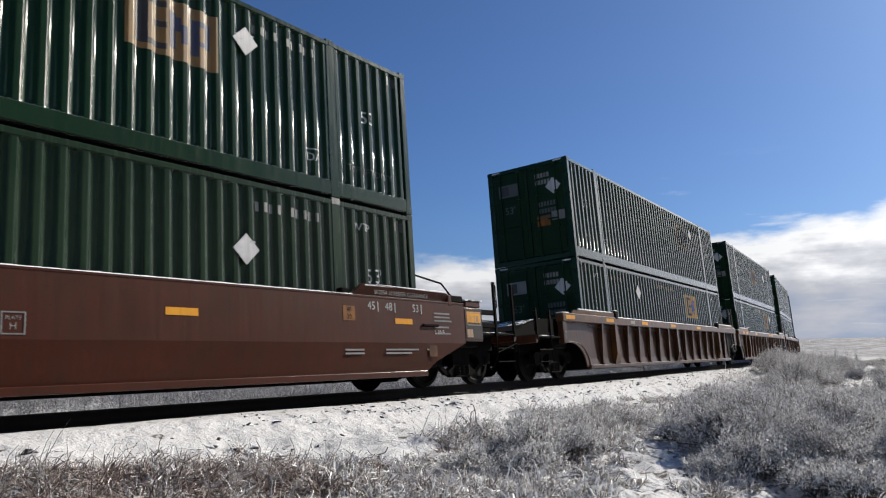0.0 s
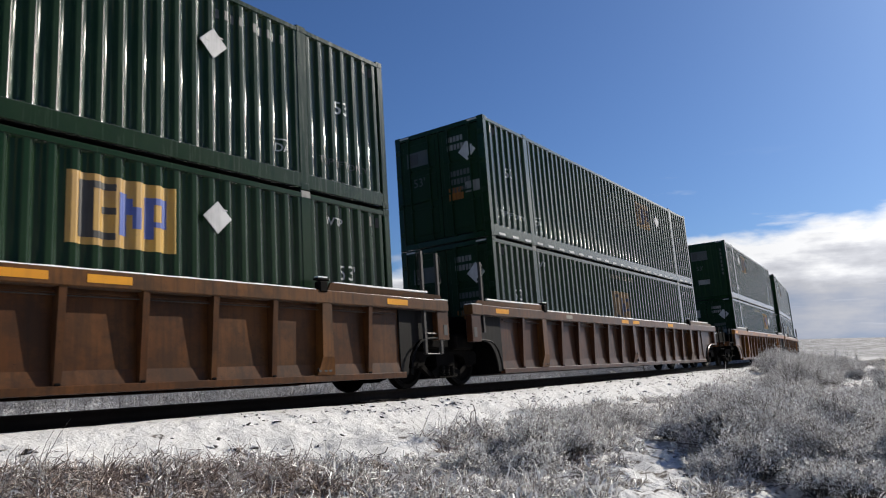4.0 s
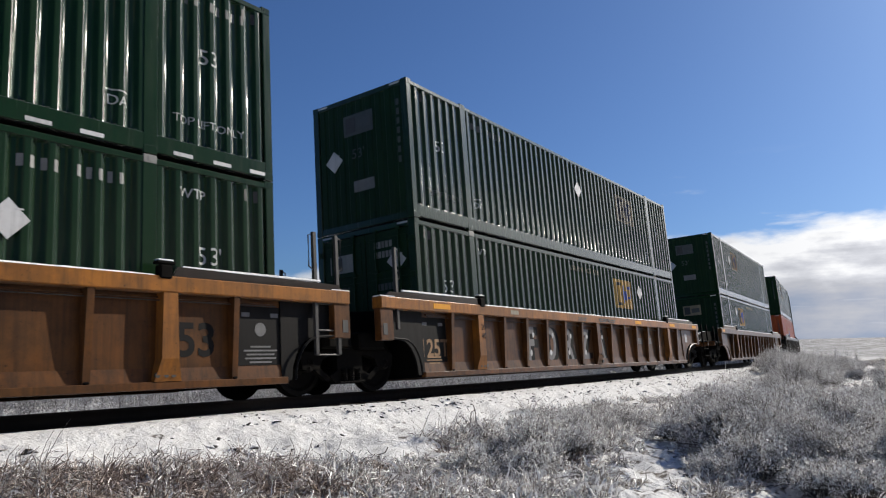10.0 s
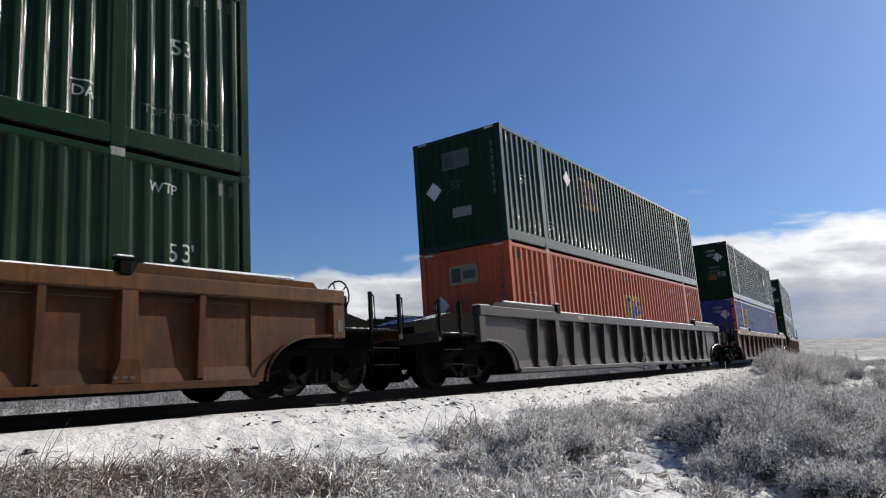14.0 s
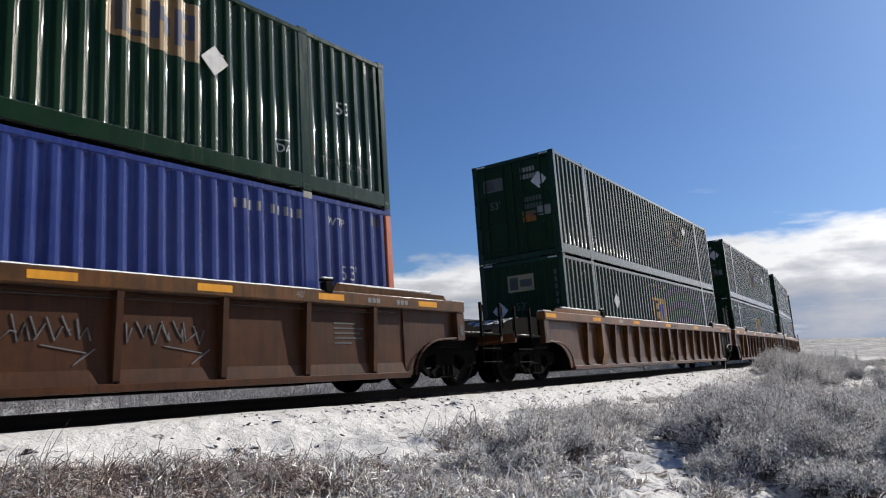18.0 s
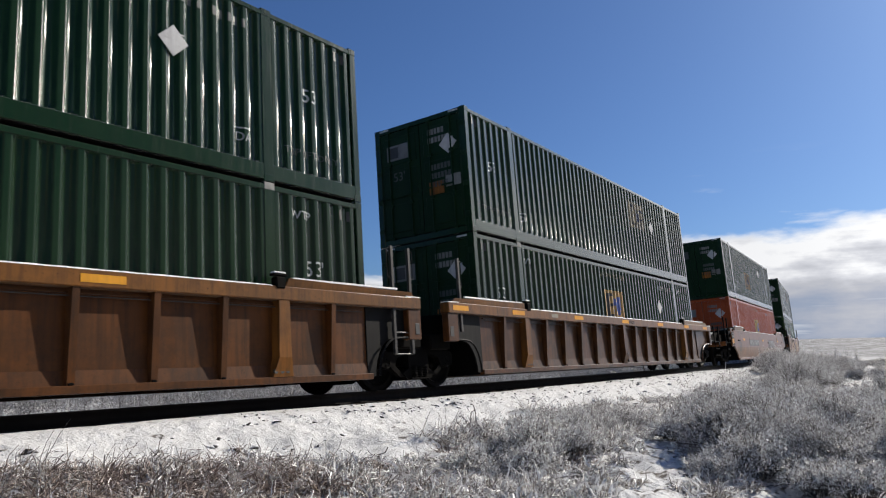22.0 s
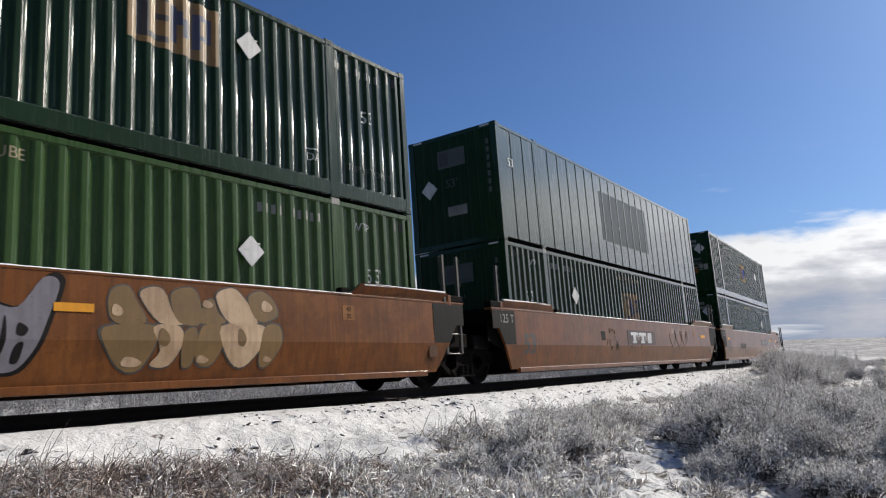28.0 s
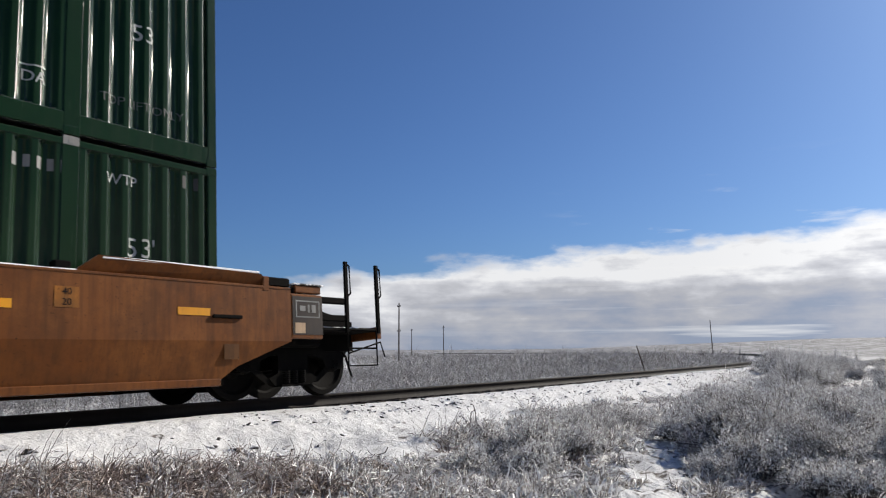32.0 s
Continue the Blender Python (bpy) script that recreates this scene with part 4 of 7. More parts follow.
def container(colour, label, mat, mark=None, style="faded", placard=None, warn=False, face="doors", posts=None, dashes=False, plate=False, upper=True, serial=None, post_mat=None):
    """A 53-foot container in parts; its origin is the middle of its underside."""
    thing = new("shipping_container")
    tagged(thing, label, "container", "containers stacked on the well cars")
    pm = post_mat or mat
    z0, z1 = 0.28, 2.78
    spans = ((-HALF + 0.14, -HALF + POST - 0.10), (-HALF + POST + 0.10, HALF - POST - 0.10), (HALF - POST + 0.10, HALF - 0.14))
    for i, (a, b) in enumerate(spans):
        for turn in (0, math.pi):
            aa, bb = (a, b) if turn == 0 else (-b, -a)
            if plate:
                ob = shared("side_panel", "plate%d%d" % (i, turn > 0), lambda: flat_panel(aa, bb, 0.07, z1 + 0.03), mat, thing)
                count = max(1, round((bb - aa) / 0.61))
                for k in range(count + 1):
                    xx = min(max(aa + (bb - aa) * k / count, aa + 0.03), bb - 0.03)
                    shared("panel_post", "panel_post", lambda: a_box(-0.03, 0.03, -SIDE + 0.001, -SIDE + 0.02, 0.07, z1 + 0.03, 0.004), mat, ob, (xx, 0, 0))
            else:
                ob = shared("side_panel", "pressed%d%d" % (i, turn > 0), lambda: pressed(aa, bb, z0, z1, inset=0.03), mat, thing)
            ob.rotation_euler = (0, 0, turn)
    for sx in (-1, 1):
        for sy in (-1, 1):
            shared("corner_post", "corner_post", lambda: a_box(-0.075, 0.075, -0.08, 0.08, 0.0, CH, 0.012), CORNER_RED if post_mat else mat, thing, (sx * (HALF - 0.075), sy * (SIDE - 0.08), 0))
            shared("lift_post", "lift_post", lambda: a_box(-0.105, 0.105, -0.045, 0.05, 0.0, CH + 0.002, 0.01), mat, thing, (sx * (HALF - POST), sy * (SIDE - 0.045), 0))
            for zz in (0.06, CH - 0.06):
                shared("corner_casting", "casting_w", lambda: casting_mesh(0.17), mat, thing, (sx * (HALF - 0.087), sy * (SIDE - 0.076), zz), (0, 0, 0 if sy < 0 else math.pi))
                shared("lift_casting", "casting_l", lambda: casting_mesh(0.20), GREY_MARK if (zz > 1 and not upper and sy < 0) else mat, thing, (sx * (HALF - POST), sy * (SIDE - 0.076), zz), (0, 0, 0 if sy < 0 else math.pi))
    for sy in (-1, 1):
        shared("top_rail", "top_rail", lambda: a_box(-HALF + 0.14, HALF - 0.14, -0.035, 0.035, 2.775, CH - 0.035, 0.008), mat, thing, (0, sy * (SIDE - 0.035), 0))
        if not plate:
            shared("bottom_rail", "bottom_rail", lambda: a_box(-HALF + 0.14, HALF - 0.14, -0.04, 0.04, 0.035, 0.285, 0.01), mat, thing, (0, sy * (SIDE - 0.042), 0))
    shared("floor", "container_floor", lambda: a_box(-HALF + 0.1, HALF - 0.1, -SIDE + 0.1, SIDE - 0.1, 0.03, 0.16), GRIME, thing)

    def roof():
        bm = bmesh.new()
        box(bm, -HALF + 0.1, HALF - 0.1, -SIDE + 0.06, SIDE - 0.06, 2.83, 2.868)
        for i in range(52):
            xx = -7.9 + i * 0.31
            box(bm, xx - 0.05, xx + 0.05, -SIDE + 0.12, SIDE - 0.12, 2.866, 2.884, 0.006)
        return bm
    shared("roof", "roof", roof, mat, thing)
    for sx in (-1, 1):
        for zz0, zz1 in ((0.01, 0.15), (2.77, CH - 0.01)):
            shared("end_rail", "end_rail%.1f" % zz0, lambda: a_box(-0.05, 0.05, -SIDE + 0.16, SIDE - 0.16, zz0, zz1, 0.01), mat, thing, (sx * (HALF - 0.055), 0, 0))
    shared("rear_wall", "rear_wall", lambda: a_box(HALF - 0.08, HALF - 0.03, -1.17, 1.17, 0.14, 2.79, 0.01), mat, thing)
    end_face(thing, mat, face, style, None)

    if mark is not None:
        logo(thing, mark[0], mark[1], style)
    if placard is not None:
        diamond(thing, (placard[0], -(SIDE - 0.006), placard[1]), 0.0)
    if warn:
        lettering("WARNING HIGH CUBE", 0.20, -0.03, 2.56, LOGO_PALE, thing)
    if not plate:
        if upper:
            lettering("53", 0.34, -7.05, 1.66, WHITE, thing)
            lettering("53", 0.34, 7.0, 1.66, WHITE, thing)
            lettering("TOP LIFT ONLY", 0.17, -6.9, 0.62, WHITE if dashes else END_MARK, thing)
            lettering("TOP LIFT ONLY", 0.17, 6.95, 0.62, WHITE if dashes else END_MARK, thing)
            lettering("DA", 0.20, -5.55, 0.62, WHITE, thing)
            lettering("DA", 0.20, 5.55, 0.62, WHITE, thing)
            for xx in (-5.55, 5.55):
                painted("mark_bar", [(xx - 0.15, xx + 0.15, 0.755, 0.775)], WHITE, thing)
        else:
            lettering("53'", 0.36, -7.08, 1.60, WHITE, thing)
            lettering("53'", 0.36, 7.05, 1.60, WHITE, thing)
            lettering("WTP", 0.20, -6.55 if serial is not None and serial < 0 else -5.65, 2.47, WHITE, thing)
            lettering("WTP", 0.20, 6.55, 2.47, WHITE, thing)
    else:
        lettering("53", 0.30, -7.45, 1.95, WHITE, thing, -(SIDE + 0.001))
        lettering("53", 0.30, 7.45, 1.95, WHITE, thing, -(SIDE + 0.001))
        lettering("WTP", 0.18, 6.35, 2.62, WHITE, thing, -(SIDE + 0.001))
    sx = serial if serial is not None else 4.95
    if not plate:
        for i in range(10):
            if i != 4 and sx < 50:
                x0 = sx - 0.62 + i * 0.135
                painted("serial_bar", [(x0, x0 + 0.06, 2.42, 2.57)], END_MARK if upper else GREY_MARK, thing)
        for a in (-HALF + 0.30, HALF - 0.55):
            painted("loop_mark", [(a, a + 0.05, 2.52, 2.70)], LOGO_DARK, thing)
            painted("loop_mark", [(a + 0.20, a + 0.25, 2.52, 2.70)], LOGO_DARK, thing)
    if dashes:
        for i in range(25):
            x = -HALF + 0.35 + i * 0.64
            if abs(abs(x + 0.14) - (HALF - POST)) > 0.28:
                shared("reflective_strip", "dash", lambda: a_box(0, 0.30, -0.004, 0.0, 0.06, 0.115), PLACARD, thing, (x, -(SIDE - 0.001), 0))
    return thing

# ============ well cars ============
SILL_TOP, SILL_LOW, FOOT, OUT, SKIN = 1.62, 1.41, 0.27, 1.53, 1.352


def wheelset_mesh():
    bm = bmesh.new()
    lathe(bm, [(0.075, -0.95), (0.075, 0.95)], 10)
    for sy in (-1, 1):
        prof = [(0.10, 0.66), (0.17, 0.675), (0.36, 0.70), (0.40, 0.685), (0.505, 0.685), (0.505, 0.705), (0.484, 0.72), (0.4826, 0.81), (0.41, 0.815), (0.37, 0.775), (0.18, 0.745), (0.11, 0.80), (0.10, 0.95)]
        lathe(bm, [(r, sy * h) for r, h in prof], 28)
        lathe(bm, [(0.13, sy * 0.93), (0.13, sy * 1.06), (0.10, sy * 1.09)], 10)
        for k in range(3):
            a = k * 2.094
            box(bm, 0.06 * math.cos(a) - 0.018, 0.06 * math.cos(a) + 0.018, min(sy * 1.085, sy * 1.105), max(sy * 1.085, sy * 1.105), 0.06 * math.sin(a) - 0.018, 0.06 * math.sin(a) + 0.018)
    return bm


def side_frame_mesh():
    bm = bmesh.new()
    prism(bm, [(-1.10, 0.60), (-1.02, 0.68), (-0.72, 0.67), (-0.40, 0.78), (0.40, 0.78), (0.72, 0.67), (1.02, 0.68), (1.10, 0.60), (1.06, 0.40), (0.70, 0.40), (0.62, 0.55), (0.42, 0.62), (0.30, 0.62), (0.30, 0.36), (0.48, 0.28), (0.36, 0.17), (-0.36, 0.17), (-0.48, 0.28), (-0.30, 0.36), (-0.30, 0.62), (-0.42, 0.62), (-0.62, 0.55), (-0.70, 0.40), (-1.06, 0.40)], -0.07, 0.07)
    for s in (-1, 1):
        prism(bm, [(s * 0.98, 0.52), (s * 0.80, 0.52), (s * 0.40, 0.22), (s * 0.52, 0.20)], -0.05, 0.05)
    return bm


def spring_mesh():
    bm = bmesh.new()
    pts = [(0.055 * math.cos(a * 0.7854), 0.055 * math.sin(a * 0.7854), 0.004 * a) for a in range(53)]
    tube(bm, pts, 0.013, 5)
    return bm


WHEELS = []


def truck(car, x):
    """A two-axle freight truck: side frames, bolster, nested springs, turning wheelsets."""
    frame_part = shared("bolster", "bolster", lambda: a_box(-0.19, 0.19, -1.02, 1.02, 0.42, 0.72, 0.03), GRIME, car, (x, 0, 0))
    for sy in (-1, 1):
        side = shared("side_frame", "side_frame", side_frame_mesh, GRIME, car, (x, sy * 1.02, 0))
        for k in (-0.16, 0.0, 0.16):
            shared("spring", "spring", spring_mesh, WHEEL_STEEL, side, (k, sy * 0.075, 0.19))
        shared("spring_plank", "spring_plank", lambda: a_box(-0.28, 0.28, -0.12, 0.12, 0.155, 0.185, 0.006), GRIME, side)
    for sx in (-0.89, 0.89):
        w = shared("wheelset", "wheelset", wheelset_mesh, WHEEL_STEEL, car, (x + sx, 0, 0.4826))
        WHEELS.append((w, x + sx))


def arch_outline(s, e=9.84):
    """The end of the side plate, curving over the truck; e is where the side stops."""
    m = e - 0.64
    pts = [(s * 8.08, SILL_LOW), (s * e, SILL_LOW), (s * e, 0.92), (s * (e - 0.29), 0.90), (s * m, 0.88)]
    for i in range(1, 8):
        a = i / 7 * math.pi / 2
        pts.append((s * (m - (m - 8.28) * math.sin(a)), 0.88 - 0.64 * (1 - math.cos(a))))
    pts.append((s * 8.08, 0.24))
    return pts if s < 0 else pts[::-1]


def lipped_arch(s, e=9.84):
    bm = bmesh.new()
    m = e - 0.64
    pts = [(e - 0.24, 0.90), (m, 0.88)] + [(m - (m - 8.28) * math.sin(i / 7 * math.pi / 2), 0.88 - 0.64 * (1 - math.cos(i / 7 * math.pi / 2))) for i in range(1, 8)]
    tube(bm, [(s * a, -OUT + 0.06, b) for a, b in pts], 0.022, 4)
    return bm


def grab_rail(points, radius=0.016):
    bm = bmesh.new()
    tube(bm, points, radius, 6)
    return bm


def coupler_end(car, s, paint_mat, brake=False, tall=1.66):
    """The outer end of a car: end platform, posts, steps, draft sill, coupler and hose."""
    part("draft_sill", a_box(min(s * 8.4, s * 11.35), max(s * 8.4, s * 11.35), -0.33, 0.33, 0.68, 1.06, 0.02), GRIME, car)
    part("end_platform", a_box(min(s * 9.9, s * 11.28), max(s * 9.9, s * 11.28), -1.44, 1.44, 0.98, 1.03, 0.008), GRIME, car)
    part("platform_snow", a_box(min(s * 9.95, s * 11.2), max(s * 9.95, s * 11.2), -1.30, 1.30, 1.03, 1.06, 0.014), SNOW_DECK, car, "thin broken snow on the end platform")
    part("bolster_box", a_box(min(s * 9.3, s * 10.1), max(s * 9.3, s * 10.1), -1.28, 1.28, 0.74, 1.0, 0.03), GRIME, car)
    bm = bmesh.new()
    prism(bm, [(s * 8.3, 1.58), (s * 9.9, 1.52), (s * 11.25, 1.20), (s * 11.25, 0.70), (s * 8.3, 0.70)], -0.85, 0.85)
    part("shear_plate", bm, GRIME, car)
    bm = bmesh.new()
    prism(bm, [(s * 8.6, 1.585), (s * 9.88, 1.535), (s * 10.5, 1.39), (s * 10.5, 1.37), (s * 9.88, 1.51), (s * 8.6, 1.56)], -0.7, 0.7)
    part("deck_snow", bm, SNOW_DECK, car, "thin broken snow on the sloping deck")
    part("end_beam", a_box(min(s * 11.22, s * 11.34), max(s * 11.22, s * 11.34), -1.46, 1.46, 0.86, 1.06, 0.015), paint_mat, car)
    for side in (-1, 1):
        y = side * 1.46
        for xx in (10.52, 11.26):
            bm = a_box(s * xx - 0.035, s * xx + 0.035, y - 0.025, y + 0.025, 0.95, tall, 0.006)
            part("end_post", bm, GRIME, car)
            bm = grab_rail([(s * xx + s * 0.03, y, tall - 0.04), (s * xx + s * 0.10, y - side * 0.01, tall - 0.07), (s * xx + s * 0.10, y, tall - 0.52), (s * xx + s * 0.03, y, tall - 0.58)])
            part("grab_iron", bm, GRIME, car)
        part("sill_step", grab_rail([(s * 10.52, y, 1.0), (s * 10.52, y, 0.42), (s * 11.2, y, 0.42), (s * 11.2, y, 1.0)]), GRIME, car)
        part("step_rung", grab_rail([(s * 10.52, y, 0.70), (s * 11.2, y, 0.70)]), GRIME, car)
        part("step_rung", grab_rail([(s * 10.52, y, 1.0), (s * 11.2, y, 1.0)]), GRIME, car)
    bm = bmesh.new()
    box(bm, min(s * 11.3, s * 11.62), max(s * 11.3, s * 11.62), -0.11, 0.11, 0.72, 0.98, 0.03)
    box(bm, min(s * 11.55, s * 11.82), max(s * 11.55, s * 11.82), -0.20, 0.16, 0.70, 1.0, 0.05)
    part("coupler", bm, WHEEL_STEEL, car)
    hose = [(s * 11.3, -0.45, 0.82), (s * 11.45, -0.47, 0.62), (s * 11.6, -0.42, 0.36), (s * 11.75, -0.30, 0.30)]
    part("air_hose", grab_rail(hose, 0.022), GRIME, car)
    if brake:
        bm = bmesh.new()
        for k in range(18):
            a, b = k * 0.349, (k + 1) * 0.349
            tube(bm, [(s * 10.3, 0.28 * math.cos(a) - 0.9, 1.62 + 0.28 * math.sin(a)), (s * 10.3, 0.28 * math.cos(b) - 0.9, 1.62 + 0.28 * math.sin(b))], 0.015, 5)
        for k in range(5):
            a = k * 1.2566
            tube(bm, [(s * 10.3, -0.9, 1.62), (s * 10.3, 0.28 * math.cos(a) - 0.9, 1.62 + 0.28 * math.sin(a))], 0.012, 5)
        part("brake_wheel", bm, GRIME, car, "round spoked hand brake wheel")
        part("brake_box", a_box(s * 10.22 - 0.12, s * 10.22 + 0.12, -1.12, -0.68, 1.06, 1.62, 0.03), GRIME, car)


def joint_end(car, s, paint_mat, posts=True):
    """The end where two units share a truck."""
    part("bolster_box", a_box(min(s * 9.05, s * 9.72), max(s * 9.05, s * 9.72), -1.26, 1.26, 0.72, 1.02, 0.03), GRIME, car)
    part("center_sill", a_box(min(s * 8.4, s * 9.78), max(s * 8.4, s * 9.78), -0.36, 0.36, 0.64, 1.0, 0.02), GRIME, car)
    bm = bmesh.new()
    prism(bm, [(s * 8.3, 1.50), (s * 9.4, 1.44), (s * 9.74, 1.02), (s * 8.3, 1.02)], -0.6, 0.6)
    part("shear_plate", bm, GRIME, car)
    if posts:
        for y in (-1.46, 1.46):
            for xx, z0 in (((8.72, 0.6), (9.20, 0.6)) if s > 0 else ((8.92, 1.05),)):
                part("end_post", a_box(s * xx - 0.035, s * xx + 0.035, y - 0.03, y + 0.03, z0, 2.54, 0.006), POST_STEEL, car)
                out = -0.11 if (s > 0 and xx < 9) else 0.11
                part("grab_iron", grab_rail([(s * xx, y, 2.52), (s * xx + out, y, 2.48), (s * xx + out, y, 1.98), (s * xx, y, 1.92)], 0.013), POST_STEEL, car)
            if s > 0:
                for z in (0.6, 0.98, 1.4):
                    part("step_rung", grab_rail([(8.72, y, z), (9.20, y, z)], 0.015), POST_STEEL, car)


def common_ends(car, front, rear, end_mat, brake, front_posts, rear_posts, tall=1.66):
    for s, kind, posts in ((-1, front, front_posts), (1, rear, rear_posts)):
        if kind == "coupler":
            coupler_end(car, s, end_mat, (brake == s), tall)
            truck(car, s * 9.68)
        else:
            joint_end(car, s, end_mat, posts)
    if rear == "joint":
        truck(car, 9.81)


def side_parts(car, make, name, mat, label="", key=None, loc=(0, 0, 0)):
    """The same piece on both sides of a car."""
    k = key or name
    a = shared(name, k, make, mat, car, loc, None, label)
    b = shared(name, k, make, mat, car, (-loc[0], -loc[1], loc[2]), (0, 0, math.pi), label)
    return a, b


def snow_line(x0, x1, y0, y1, z, high):
    """A ragged strip of snow on a ledge."""
    r = random.Random(17)
    n = int((x1 - x0) / 0.16)
    top = [(x0 + (x1 - x0) * i / n, z + high * (0.75 + 0.12 * math.sin(i * 0.31) * math.sin(i * 0.11) + r.uniform(-0.16, 0.16))) for i in range(n + 1)]
    bm = bmesh.new()
    rows = [[bm.verts.new((x, y, h)) for y, h in ((y0, z), (y0 + 0.008, top_z - 0.006), (y0 + 0.022, top_z), (y1, top_z), (y1, z))] for x, top_z in top]
    for p, q in zip(rows, rows[1:]):
        for i in range(4):
            bm.faces.new((p[i], q[i], q[i + 1], p[i + 1]))
    bm.faces.new(rows[0])
    bm.faces.new(rows[-1][::-1])
    bmesh.ops.recalc_face_normals(bm, faces=bm.faces)
    return bm


def a_skirt():
    """The sloping plate along the foot of a ribbed side."""
    bm = bmesh.new()
    box(bm, -8.08, 8.08, -SKIN - 0.032, -SKIN + 0.01, FOOT + 0.012, FOOT + 0.19)
    for v in bm.verts:
        if v.co.z > FOOT + 0.1 and v.co.y < -SKIN:
            v.co.y = -SKIN - 0.006
    return bm


def ribbed_car(label, skin, sill, ends, brake=0, pitch=1.03, tape=(), black_end=None, posts=(True, True), heavy=(-6.12, 0.0, 6.12), braced=False, rib_shift=0.0, sizes=False, sill_mark=None):
    car = new("well_car")
    tagged(car, label, "well car", "well cars of the container train")
    part("well_floor", a_box(-8.1, 8.1, -1.30, 1.30, 0.26, 0.352), GRIME, car)
    for s in (-1, 1):
        part("bulkhead", a_box(s * 8.15 - 0.025, s * 8.15 + 0.025, -1.35, 1.35, 0.2, 1.45), GRIME, car)
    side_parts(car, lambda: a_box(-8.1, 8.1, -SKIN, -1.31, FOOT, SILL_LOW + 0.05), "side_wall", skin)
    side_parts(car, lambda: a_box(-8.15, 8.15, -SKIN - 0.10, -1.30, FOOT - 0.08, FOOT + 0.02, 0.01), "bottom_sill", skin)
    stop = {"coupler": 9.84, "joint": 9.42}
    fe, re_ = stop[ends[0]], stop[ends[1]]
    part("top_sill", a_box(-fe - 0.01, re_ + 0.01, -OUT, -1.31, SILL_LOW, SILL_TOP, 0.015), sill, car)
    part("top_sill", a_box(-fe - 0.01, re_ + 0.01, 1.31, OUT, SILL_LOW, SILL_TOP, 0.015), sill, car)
    side_parts(car, lambda: snow_line(-5.95, 5.95, -OUT + 0.004, -OUT + 0.10, SILL_TOP - 0.004, 0.026), "sill_snow", SNOW_LIP, "thin line of snow along the sill", "ribbed_sill_snow")
    side_parts(car, lambda: a_skirt(), "skirt_plate", skin)
    side_parts(car, lambda: a_box(-7.95, 7.95, -SKIN - 0.035, -SKIN, -0.012, 0.012), "stringer", skin, "", "stringer", (0, 0, 1.36))
    side_parts(car, lambda: grab_rail([(-7.95, -SKIN - 0.07, 0), (7.95, -SKIN - 0.07, 0)], 0.009), "conduit", POST_STEEL, "thin snow-dusted pipe under the sill", "conduit", (0, 0, 1.315))
    count = int(8.05 / pitch)
    at = [i * pitch + rib_shift for i in range(-count, count + 1)]
    if braced:                                         # the two ribs beside the middle stand closer to it
        at = [x * 0.70 if 0.5 < abs(x) < 1.5 else x for x in at]

    def rib():
        bm = bmesh.new()
        prism(bm, [(-0.045, FOOT + 0.02), (0.045, FOOT + 0.02), (0.045, SILL_LOW), (-0.045, SILL_LOW)], -OUT + 0.02, -SKIN)
        for v in bm.verts:
            if v.co.y < -SKIN - 0.02 and v.co.z < 0.5:
                v.co.y += 0.075
        return bm

    def wide_rib():
        bm = bmesh.new()
        prism(bm, [(-0.19, FOOT + 0.02), (0.19, FOOT + 0.02), (0.12, FOOT + 0.30), (0.10, SILL_LOW), (-0.10, SILL_LOW), (-0.12, FOOT + 0.30)], -OUT + 0.012, -SKIN)
        for v in bm.verts:
            if v.co.y < -SKIN - 0.02 and v.co.z < 0.5:
                v.co.y += 0.06
        return bm
    for x in at:
        wide = min(abs(x - h) for h in heavy) < pitch * 0.45
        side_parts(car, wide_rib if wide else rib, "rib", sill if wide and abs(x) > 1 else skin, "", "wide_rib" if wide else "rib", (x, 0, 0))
        shared("rib_foot", "rib_foot", lambda: a_box(-0.035, 0.035, -SKIN - 0.10, -SKIN - 0.02, FOOT + 0.015, FOOT + 0.05, 0.01), GRIME, car, (x, 0, 0))
    for s in (-1, 1):
        for turn in (0, math.pi):
            ss = s if turn == 0 else -s
            e = fe if s < 0 else re_

            def arch():
                bm = bmesh.new()
                prism(bm, arch_outline(ss, e), -SKIN - 0.03, -SKIN + 0.005)
                return bm
            k = "%d_%d" % (ss, round(e * 100))
            w = 0.24 if e > 9.5 else 0.34
            grimy = BLACK_PANEL if e < 9.5 else skin       # the ends over a shared truck are black with grime
            shared("arch_plate", "arch_plate" + k, arch, grimy, car, (0, 0, 0), (0, 0, turn))
            shared("arch_lip", "arch_lip" + k, lambda: lipped_arch(ss, e), grimy, car, (0, 0, 0), (0, 0, turn))
            shared("end_bracket", "end_bracket" + k, lambda: a_box(min(ss * (e - w), ss * (e + 0.02)), max(ss * (e - w), ss * (e + 0.02)), -OUT + 0.03, -SKIN, 0.86, SILL_LOW, 0.012), skin, car, (0, 0, 0), (0, 0, turn))
            shared("bracket_socket", "bracket_socket" + k, lambda: a_box(ss * (e - 0.10) - 0.06, ss * (e - 0.10) + 0.06, -OUT + 0.024, -OUT + 0.032, 0.95, 1.15, 0.003), LOGO_DARK, car, (0, 0, 0), (0, 0, turn))
            shared("sill_cap", "sill_cap" + k, lambda: a_box(min(ss * (e - 0.39), ss * (e + 0.02)), max(ss * (e - 0.39), ss * (e + 0.02)), -OUT + 0.01, -OUT + 0.19, SILL_TOP, SILL_TOP + 0.018, 0.006), SNOW_LIP, car, (0, 0, 0), (0, 0, turn))

